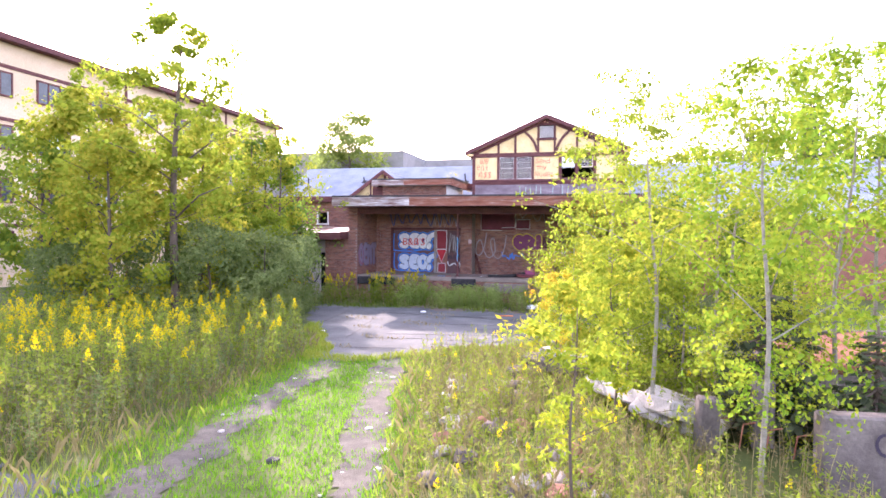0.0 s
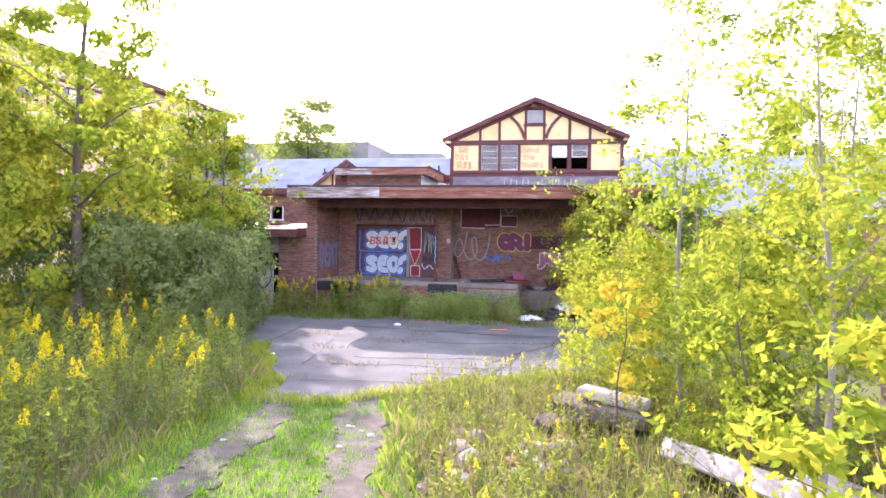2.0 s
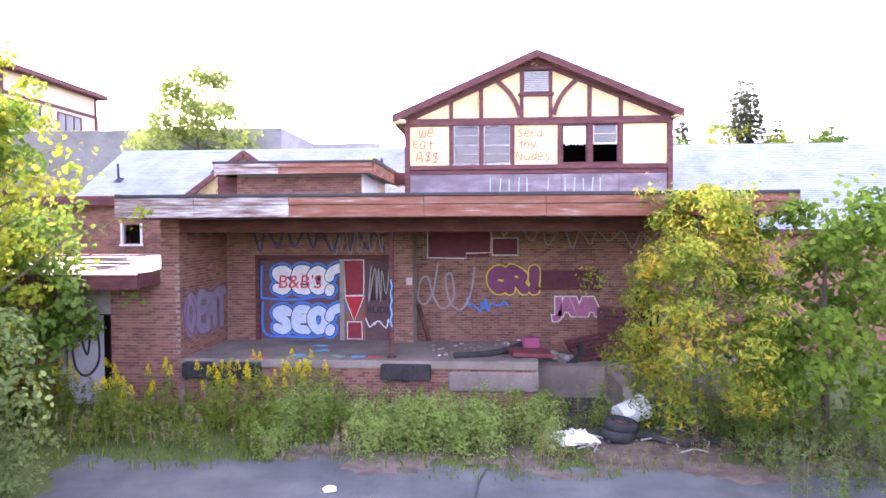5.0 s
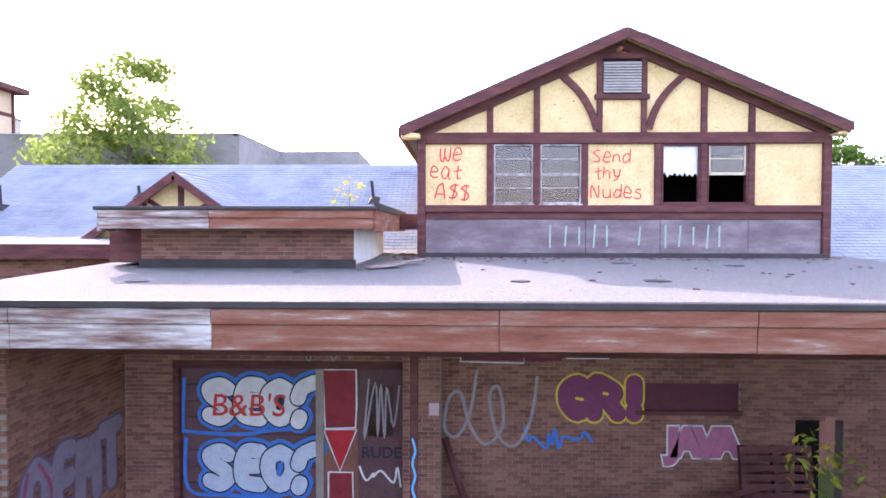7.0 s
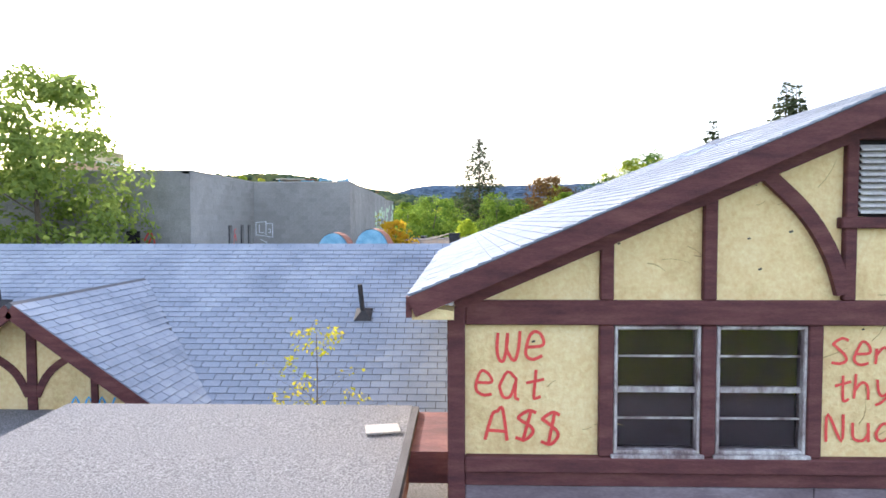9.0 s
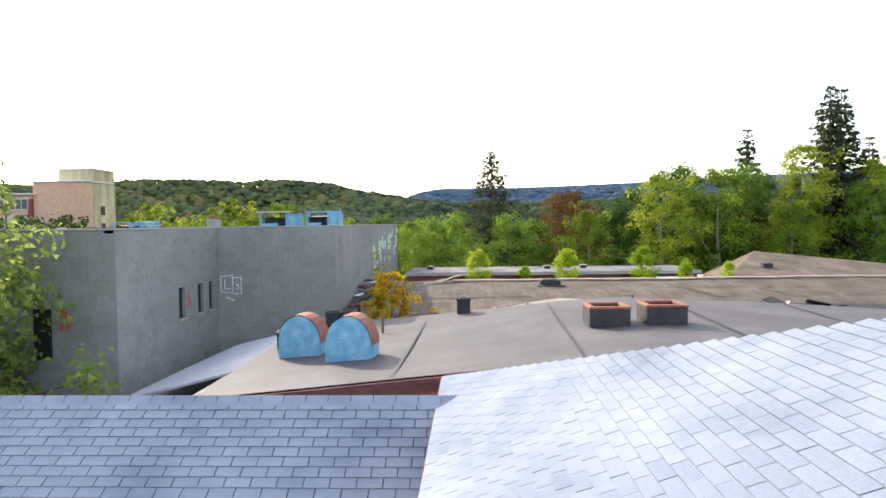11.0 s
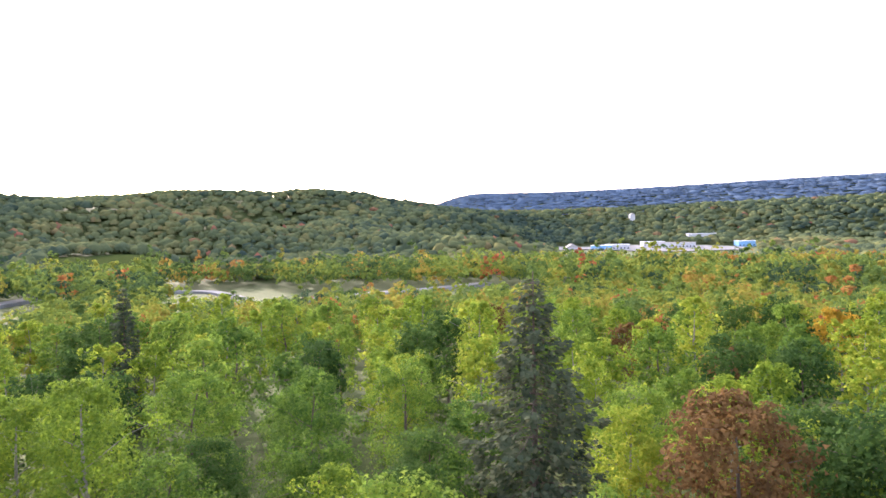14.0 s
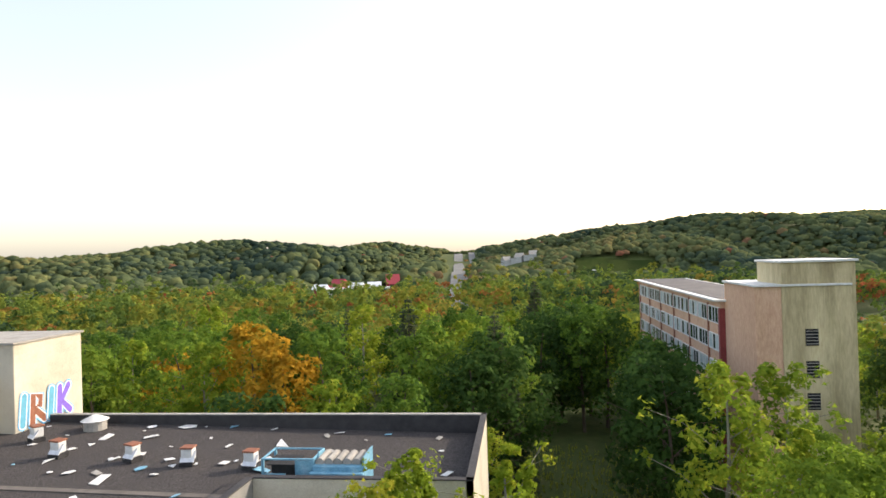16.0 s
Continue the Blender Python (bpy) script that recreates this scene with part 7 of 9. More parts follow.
# ---- near trees and plants ----
rngp = np.random.default_rng(42)
GREEN = leafy("green_leaves", [(.08, .14, .022), (.12, .21, .028), (.17, .27, .035), (.23, .31, .04)], .5)
LIME_L = leafy("yellow_green_leaves", [(.15, .22, .024), (.21, .295, .028), (.285, .35, .035), (.4, .38, .045)], .52)
SPRING = leafy("bright_green_leaves", [(.085, .185, .02), (.13, .25, .022), (.19, .31, .028), (.29, .36, .034)], .46)
DARKL = leafy("dark_green_leaves", [(.035, .075, .022), (.055, .11, .026), (.085, .15, .035)], .45)
GOLDL = leafy("yellow_orange_leaves", [(.22, .31, .03), (.34, .39, .034), (.48, .43, .04), (.6, .33, .04)], .5)
ORANGEL = leafy("orange_leaves", [(.34, .24, .03), (.48, .28, .03), (.58, .33, .04)], .5)
BROWNL = leafy("red_brown_leaves", [(.115, .068, .028), (.17, .1, .038), (.235, .135, .05)], .4)
NEEDLE = leafy("spruce_needles", [(.05, .068, .04), (.08, .102, .054), (.125, .14, .075)], .3, .2)
SAGE = leafy("grey_green_leaves", [(.13, .19, .065), (.19, .255, .088), (.26, .325, .11)], .55)
WEED = leafy("weed_leaves", [(.125, .205, .028), (.2, .285, .036), (.295, .345, .052)], .5)
DRY = leafy("dry_stems", [(.17, .15, .065), (.25, .215, .1), (.32, .28, .14)], .3)
GRASSM = leafy("bright_grass", [(.075, .22, .012), (.115, .3, .016), (.19, .36, .025)], .5)
FLOWER = leafy("goldenrod_flowers", [(.55, .448, .01), (.7, .560, .01), (.8, .694, .02)], .4)


def branchy(h, r, rng, n=9, start=.3, spread=.6, lean=.0):
    """A tapered trunk and its limbs (mesh builders), and the limb tips."""
    b = MB()
    top = Vector((lean * h, rng.uniform(-.03, .03) * h, h * .86))
    trunk = curve_pts([(0, 0, -.2), (lean * h * .2 + rng.uniform(-.02, .02) * h, rng.uniform(-.02, .02) * h, h * .35), (lean * h * .6, rng.uniform(-.03, .03) * h, h * .62), tuple(top)], 4)
    b.tube(trunk, r, r * .18, n=8)
    tips, limbs = [], []
    for i in range(n):
        t = start + (1 - start) * (i + rng.uniform(0, .8)) / n
        k = min(int(t * (len(trunk) - 1)), len(trunk) - 2)
        p = trunk[k].lerp(trunk[k + 1], t * (len(trunk) - 1) - k)
        a = i * 2.4 + rng.uniform(-.4, .4)
        L = h * spread * (1.05 - .75 * t) * rng.uniform(.7, 1.1)
        d = Vector((math.cos(a), math.sin(a), rng.uniform(.45, .95)))
        q = p + d * L * .55
        e = q + Vector((d.x, d.y, d.z * .6 - .1)) * L * .45
        limbs.append(MB().tube([p, q, e], r * .38 * (1.1 - t), r * .06, n=5, cap=False))
        tips += [tuple(q), tuple(e)]
    return b, limbs, tips


def make_tree(name, label, h, crown_r, crown_z0, nleaf, leaf, mat, seed, bark=BARK, trunk_r=None, clumps=70, group="", lean=0.0, category="tree", narrow=1.0, spread=.5, tight=.3, far=False, aspect=.7):
    """A tree at the origin: trunk with limbs, and a crown of many small leaves in cushions with gaps between them."""
    rng = np.random.default_rng(seed)
    t = thing(name, label, category, group)
    b, limbs, tips = branchy(h, trunk_r or h * .012 + .03, rng, 8 if far else 11, .28, spread * narrow, lean)
    for q in limbs:
        if far:
            b.add(q.v, q.f)
        else:
            q.build("limb", bark, t)
    b.build("trunk", bark, t)
    rz = (h - crown_z0) / 2
    P, out = crown_points(nleaf, rng, crown_r, rz, clumps, 0, tight)
    P = P + np.array([0, 0, crown_z0])
    P[:, 0] += lean * h * np.clip(P[:, 2] / h, 0, 1)
    tp = np.array(tips)
    tp = tp[tp[:, 2] > crown_z0]
    if len(tp):
        m = nleaf // 8
        Q = tp[rng.integers(0, len(tp), m)]
        w = rng.normal(size=(m, 3))
        w /= np.linalg.norm(w, axis=1, keepdims=True)
        P = np.concatenate([P, Q + w * (crown_r * .26 * rng.uniform(.2, 1, m))[:, None]])
        out = np.concatenate([out, w + np.array([0, 0, .4])])
    if far:
        me = quad_mesh("crown", leaf_tris(P, leaf, out, .5, rng), mat, k=3)
    else:
        me = quad_mesh("crown", leaf_quads(P, leaf, out, .6, aspect, rng), mat)
    ob = new("crown", me)
    ob.parent = t
    return t


def spray_quads(P, axis, side, length, width):
    """Flat needle sprays: a kite along axis at each place."""
    a, w = axis * length[:, None], side * width[:, None]
    return np.stack([P, P + a * .45 + w, P + a, P + a * .45 - w], 1).reshape(-1, 3)


def make_spruce(name, label, h, r, seed, mat=NEEDLE, n=30, group="", bare=.04, dense=15, fine=1.0, taper=.78):
    rng = np.random.default_rng(seed)
    t = thing(name, label, "spruce", group)
    MB().tube([(0, 0, -.3), (0, 0, h * .5), (0, 0, h)], h * .012 + .06, .02, n=8).build("trunk", BARK, t)
    V = []
    limbs = MB()
    for i in range(n):
        f = bare + (1 - bare) * (i / n) ** .92
        z = h * f
        L = r * (1 - f) ** taper * rng.uniform(.82, 1.12) + .1
        k = 8 if f < .6 else 6
        for j in range(k):
            a = j * 2 * math.pi / k + i * 1.1 + rng.uniform(-.25, .25)
            l = L * rng.uniform(.6, 1.1)
            m = max(8, int(l * dense * fine))
            s = np.sqrt(rng.uniform(.01, 1, m))
            ca, sa = math.cos(a), math.sin(a)
            off = rng.uniform(-1, 1, m) * .26 * l * (1.12 - s)
            zz = z + l * (-.34 * s + .2 * s ** 3) + rng.uniform(-.5, .5, m) * h * .022
            P = np.stack([ca * s * l - sa * off, sa * s * l + ca * off, zz], 1)
            g = np.sign(off) * rng.uniform(.2, .9, m)
            ax = np.stack([ca - sa * g, sa + ca * g, rng.uniform(-1.0, 0, m)], 1)
            ax /= np.linalg.norm(ax, axis=1, keepdims=True)
            sd = np.cross(ax, np.stack([rng.normal(size=m) * .4, rng.normal(size=m) * .4, np.ones(m)], 1))
            sd /= np.linalg.norm(sd, axis=1, keepdims=True)
            ln = (.16 + .012 * h) / fine * rng.uniform(.7, 1.3, m) * (1 if l > .5 else .7)
            V.append(spray_quads(P, ax, sd, ln, ln * .42))
            limbs.tube([(0, 0, z), (ca * l * .5, sa * l * .5, z - .15 * l), (ca * l * .92, sa * l * .92, z - .17 * l)], .02 + .02 * (1 - f), .008, n=4, cap=False)
    tagged(limbs.build("branchwork", BARK, t), kind="stuff")
    ob = new("needles", quad_mesh("needles", np.concatenate(V), mat))
    ob.parent = t
    return t


def put(ob, x, y, z=None, s=1.0, rz=0.0):
    m = pose(x, y, float(land(x, y)) - .05 if z is None else z, 0, 0, rz) @ Matrix.Scale(s, 4)
    ob.matrix_basis = m
    return ob


def clone(ob, x, y, z=None, s=1.0, rz=0.0, label=""):
    m = pose(x, y, float(land(x, y)) - .05 if z is None else z, 0, 0, rz) @ Matrix.Scale(s, 4)
    c = copy_thing(ob, Matrix())
    c.matrix_basis = m
    if label:
        c["label"] = label
    return c


# woodland behind the roofs
WGREEN = leafy("woodland_green_leaves", [(.062, .125, .026), (.105, .19, .031), (.158, .255, .037), (.22, .305, .045)], .5)
WLIME = leafy("woodland_lime_leaves", [(.122, .2, .026), (.19, .28, .031), (.265, .34, .038), (.36, .38, .048)], .52)
WOOD = [("leafy green broadleaf tree at the wood's edge", 13, 3.7, 2.0, .34, WGREEN, 1, BARK, 75), ("tall yellow-green aspen in the woodland", 14, 2.9, 2.2, .31, WLIME, 2, PALEBARK, 70),
        ("dense dark green maple in the woodland", 12.5, 4.1, 1.2, .36, DARKL, 3, BARK, 80), ("bright green ash with open crown", 13.5, 3.4, 2.0, .33, WGREEN, 4, BARK, 62),
        ("yellow-green birch with pale trunk", 12.5, 3.0, 1.5, .3, WLIME, 5, PALEBARK, 66), ("orange autumn maple in the woodland", 12, 3.5, 1.5, .33, ORANGEL, 6, BARK, 70),
        ("red-brown autumn tree in the woodland", 11.5, 3.3, 1.0, .33, BROWNL, 7, BARK, 70)]
kinds = [make_tree("woodland_tree", lb, h, r, z0, 2700, lf * 1.05, mt, sd, bk, group="woodland trees", clumps=cl, far=True) for lb, h, r, z0, lf, mt, sd, bk, cl in WOOD]
fine_kinds = [make_tree("woodland_tree", lb, h, r, z0, 9500, lf * .52, mt, sd + 20, bk, group="woodland trees", clumps=cl + 45, far=True) for lb, h, r, z0, lf, mt, sd, bk, cl in WOOD]


def kind_at(k, x, y):
    return fine_kinds[k] if math.hypot(x + 4, y - 86) < 34 else kinds[k]


slim = make_tree("woodland_tree", "slender lime-green young birch behind the flat roof", 13, 1.25, 1.5, 4200, .16, LIME_L, 41, PALEBARK, group="woodland trees", clumps=60, far=True)
put(slim, -24.5, 86.6, 0, 1.0)
for x, y, s in ((-22.7, 86.2, .98), (-26.9, 89.7, .95), (-25.6, 90.3, .84), (-23.4, 87.4, .86), (-31.0, 100.2, .9)):
    c = copy_thing(slim, Matrix())
    c.matrix_basis = pose(x, y, 0, 0, 0, x * 33) @ Matrix.Scale(s, 4)
spr = make_spruce("spruce", "dark green spruce with drooping tiers", 18, 3.9, 9, group="spruces", dense=20)
near_spr = make_spruce("spruce", "dark green spruce with drooping tiers", 18, 5.3, 10, group="spruces", dense=20, n=36, fine=1.45, taper=.68)
put(near_spr, -2.5, 97.3, 17.4 - 18.0)
put(spr, 33.5, 97.5, 18.2 - 18.0)
clone(spr, 21.7, 96.6, 19.0 - 18 * .95, .95, 40, "slim dark spruce above the wood")
clone(spr, 27.3, 92.9, 22.2 - 18 * 1.15, 1.15, 90, "tall dark spruce beside a twin")
clone(spr, 28.7, 93.7, 22.1 - 18 * 1.15, 1.15, 10, "tall dark spruce beside a twin")
for x, y, s in ((-62, 80, .8), (-55, 88, .75), (-95, 92, .9), (-78, 70, .7), (-40, 128, .8), (38, 104, .85)):
    clone(spr, x, y, None, s, x * 7, "dark spruce among broadleaf trees")
special = [(4.8, 95.5, 6, 1.15), (11.5, 89.0, 1, 1.02), (16.5, 90.5, 4, 1.22), (20.0, 92.5, 3, 1.15), (14.0, 93.5, 0, 1.2), (11.0, 96.0, 2, 1.05), (-7.0, 92.5, 0, .85), (-1.0, 91.0, 3, .84), (1.0, 92.0, 3, .8), (-10.0, 95, 1, .75), (24, 91, 1, 1.2), (31, 92, 4, 1.25), (36, 91, 0, 1.25), (28.5, 88.5, 3, 1.0), (22, 88.5, 4, .95),
           (-46, 98.8, 2, .95), (-50.5, 99.5, 2, .95), (-37.5, 99.7, 1, .92), (-31.5, 101.5, 1, .8), (-27.8, 99.9, 4, .95), (-23.7, 99.3, 4, 1.04), (-18.5, 97.5, 0, .74), (-29, 106, 0, .8),
           (-40, 108, 4, .7), (-42.5, 113, 0, .78), (-53, 88.2, 2, 1.0), (-58, 87.5, 0, 1.0), (-70, 92, 2, 1.0), (-70, 96, 0, 1.0), (-74, 94.0, 2, 1.05), (-72, 98.5, 2, 1.0), (-78, 97.5, 0, 1.05), (-56, 100.5, 2, .9), (-62, 101, 0, .85),
           (-51.5, 69.8, 5, 1.12), (-49.5, 73.0, 5, .98), (-55.5, 82.0, 0, 1.0), (-50.5, 86.5, 2, .9), (-49, 67.5, 1, .9), (-47, 77, 4, .8), (-45.5, 82.5, 3, .8), (-52, 75, 3, .95), (-58, 73, 0, 1.0), (-44.0, 87.5, 4, .62)]
for i, (x, y, k, s) in enumerate(special):
    clone(kind_at(k, x, y), x, y, None, s, i * 47)
rw = random.Random(99)
taken = [(x, y) for x, y, *_ in special] + [(-2.5, 99)]
count = 0
for i in range(9000):
    if count >= 235:
        break
    az, d = rw.uniform(-55, 138), 8 + 88 * math.sqrt(rw.random())
    x, y = from_polar(az, d)
    if hollow(x, y) or y < 40 or (-48 < x < -20 and 88 < y < 99):
        continue
    if min((x - a) ** 2 + (y - b) ** 2 for a, b in taken) < 4.6 ** 2:
        continue
    taken.append((x, y))
    k = rw.choices(range(7), (26, 26, 14, 16, 16, 5 if az > 60 else 1, 2))[0]
    clone(kind_at(k, x, y), x, y, None, rw.uniform(.72, 1.0) * (.9 if az < 60 else 1.0), rw.uniform(0, 360))
    count += 1
tall = make_tree("woodland_tree", "tall green tree rising behind the shingled roof", 14.6, 3.9, 3.0, 17000, .19, leafy("pale_lime_leaves", [(.2, .27, .07), (.28, .36, .09), (.36, .43, .11), (.46, .45, .12)], .6), 8, group="woodland trees", clumps=130, far=True)
put(tall, -17.5, 48.6, 0, .89)
put(kinds[0], 40, 100)
for i, k in enumerate(kinds[1:]):
    put(k, 44 + 7 * i, 108 + 4 * (i % 2), None, 1.0, 0)
for i, k in enumerate(fine_kinds):
    put(k, (13.5, 6.5, 18.5, -5, 2.5, 24, 42)[i], (99, 101, 100, 103, 104, 103, 106)[i], None, (.95, .9, .95, .85, .85, .95, .8)[i], 0)

# bushes on the roofs
bush = make_tree("roof_bush", "bright yellow-green sapling growing on the roof", 2.4, .78, .0, 5000, .1, leafy("bright_sapling_leaves", [(.24, .36, .03), (.34, .46, .04), (.45, .5, .05)], .6), 21, group="saplings on the roofs", clumps=60, tight=.46, category="bush", trunk_r=.025)
put(bush, -4.1, 74.75, 5.85, 1.05)
for x, y, z, s in ((-1.2, 74.6, 5.85, .62), (1.38, 74.55, 5.85, 1.05), (6.0, 74.4, 5.85, 1.1), (8.45, 73.9, 5.95, .66), (9.44, 70.03, 6.6, .5), (-12.5, 77.0, ZR, .38), (-13.0, 77.3, ZR, .3), (-10.8, 57.0, 5.4, .6), (-9.7, 67.9, 5.3, .5), (9.6, 77.5, 6.85, .3)):
    clone(bush, x, y, z, s, x * 50)
ob = make_tree("roof_tree", "orange and yellow young tree beside the block wall", 4.6, 1.15, .3, 3600, .17, leafy("amber_leaves", [(.32, .3, .03), (.5, .38, .03), (.6, .38, .03), (.55, .26, .03)], .5), 22, clumps=70, trunk_r=.04)
put(ob, -7.5, 58.3, 4.35, .88)
ob = make_tree("roof_sapling", "thin sapling with sparse yellow leaves by the wall", 4.2, .8, 1.5, 220, .15, GOLDL, 23, clumps=16, trunk_r=.03)
put(ob, -9.25, 67.3, 5.4, .8)
ob = make_tree("roof_sapling", "thin sapling with yellow leaves growing from the roof", 2.2, .55, .5, 330, .055, leafy("yellow_leaves", [(.26, .32, .03), (.42, .42, .03), (.56, .46, .05)], .5), 24, clumps=30, trunk_r=.014)
put(ob, -6.5, 38.3, 4.62, 1.12)

# ---- foreground trees ----
left_big = make_tree("tree", "tall thin tree with an open hazy crown", 10.9, 2.0, 3.3, 6200, .16, LIME_L, 31, clumps=62, trunk_r=.16, tight=.27, spread=.42)
put(left_big, -11.6, 20.0)
t = make_tree("tree", "broad lime-green tree standing in tall weeds", 6.6, 2.0, .6, 7000, .15, LIME_L, 32, clumps=64, trunk_r=.1)
put(t, -13.0, 18.6)
clone(t, -10.2, 23.5, None, .62, 60, "small lime tree among grey-green shrubs")
clone(t, -12.7, 22.8, None, 1.12, 110, "broad lime-green tree behind shrubs")
clone(t, -15.6, 20.4, None, 1.28, 210, "tall lime-green tree by the apartment wing")
clone(t, -18.5, 31.5, None, .95, 300, "green tree in front of the brick annex")
clone(t, -14.6, 27.5, None, .8, 200, "green tree in front of the brick annex")
dark_l = make_tree("tree", "dense dark green tree before the apartment wing", 6.9, 2.1, .4, 6500, .15, GREEN, 35, clumps=60, trunk_r=.1)
put(dark_l, -17.2, 19.8)
clone(dark_l, -13.3, 28.6, None, 1.15, 20, "dense green tree beside the lean-to roof")
clone(dark_l, -19.5, 24.5, None, 1.05, 130, "dense green tree by the apartment wing")
airy = make_tree("tree", "sparse tree with bare upper limbs and few leaves", 9.2, 2.0, 2.2, 4000, .15, LIME_L, 36, clumps=60, trunk_r=.09, tight=.24, spread=.5, group="sparse trees by the annex")
put(airy, -13.2, 27.4)
for x, y, s_, rz_ in ((-11.6, 27.0, .86, 40), (-15.0, 24.0, .95, 90), (-17.2, 22.6, 1.12, 150), (-15.8, 30.2, .9, 250)):
    clone(airy, x, y, None, s_, rz_)
t = make_tree("shrub", "dense grey-green shrub with many stems", 3.3, 1.75, .1, 6500, .1, SAGE, 33, clumps=60, trunk_r=.05, category="shrub", group="grey-green shrubs")
put(t, -9.3, 21.8)
for x, y, s in ((-10.9, 20.8, 1.1), (-10.6, 24.4, 1.05), (-12.6, 20.4, 1.0), (-12.0, 25.6, 1.1), (-8.6, 21.0, .5), (-14.6, 18.4, .9), (-9.8, 24.0, 1.05)):
    clone(t, x, y, None, s, x * 40)
t = make_tree("maple_sapling", "fresh green maple sapling beside the brick wall", 4.6, 1.25, 1.0, 2300, .17, leafy("fresh_green_leaves", [(.12, .22, .04), (.17, .29, .06), (.24, .35, .09)], .5), 34, clumps=60, trunk_r=.035)
put(t, -12.0, 29.2)

aspen = make_tree("aspen", "slender aspen with pale trunk and lime leaves", 6.6, 1.4, .8, 4600, .09, SPRING, 41, PALEBARK, clumps=80, trunk_r=.045, group="aspens by the track", spread=.42, tight=.26)
put(aspen, 4.35, 9.95, 0, .84)
yellowing = make_tree("aspen", "slender aspen with pale trunk and yellowing leaves", 6.4, 1.3, .9, 4200, .08, LIME_L, 46, PALEBARK, clumps=70, trunk_r=.045, group="aspens by the track", spread=.42, tight=.25)
put(yellowing, 2.7, 16.35, 0, 1.14)
for k, (x, y, s, r) in enumerate(((3.2, 12.2, .9, 120), (4.6, 15.2, 1.0, 200), (6.3, 13.4, 1.0, 260), (5.6, 18.2, 1.1, 310), (7.8, 16.0, 1.15, 20), (8.6, 11.6, 1.0, 80), (3.4, 19.0, .8, 150), (7.4, 20.5, 1.2, 190), (10.5, 18.5, 1.2, 300))):
    clone(aspen if k % 3 == 2 else yellowing, x, y, 0, s, r)
lowb = make_tree("young_birch", "small birch bush with dense lime leaves", 3.4, 1.2, .1, 5200, .07, LIME_L, 42, PALEBARK, clumps=80, trunk_r=.03, group="young birches", category="bush")
put(lowb, 1.75, 16.9, 0)
for x, y, s in ((2.9, 14.4, .9), (3.9, 14.2, 1.0), (1.5, 18.6, .7), (5.0, 12.4, .8), (2.4, 18.0, .95)):
    clone(lowb, x, y, 0, s, x * 77)
gold = make_tree("ash_sapling", "young ash turning yellow and orange", 2.9, .62, .8, 1900, .085, GOLDL, 43, clumps=34, trunk_r=.022, aspect=.42, group="yellowing saplings")
put(gold, 2.2, 8.5, 0)
clone(gold, 2.65, 12.7, 0, 1.15, 100)
clone(gold, 2.1, 20.4, 0, .8, 200)
clone(gold, 1.6, 14.6, 0, .9, 300)
clone(gold, 8.5, 12.2, 0, 1.9, 30)
clone(gold, 9.2, 15.8, 0, 2.2, 60)
og = make_tree("ash_tree", "broad young ash with yellow and orange leaf tips", 4.9, 1.62, .35, 12500, .125, leafy("turning_leaves", [(.15, .24, .04), (.26, .33, .045), (.46, .42, .05), (.68, .44, .05), (.76, .28, .045)], .52), 44, clumps=105, trunk_r=.06, aspect=.36)
put(og, 1.95, 28.6, 0, 1.05)
t = make_tree("tree", "green broadleaf tree beside the loading dock", 5.0, 2.0, .3, 6500, .15, GREEN, 45, clumps=70, trunk_r=.08)
put(t, 4.4, 28.7, 0)
clone(t, 8.6, 30.5, 0, 1.05, 90, "green broadleaf tree by the building's corner")
clone(t, 7.6, 26.2, 0, .8, 200, "low green tree beside the paved lot")
fir = make_spruce("young_fir", "small dark fir among birches", 2.4, 1.1, 51, n=14, dense=22, group="young firs", bare=.02)
put(fir, 5.0, 12.4, 0)
clone(fir, 6.2, 11.6, 0, .8, 60)
clone(fir, 4.1, 17.0, 0, .6, 10)


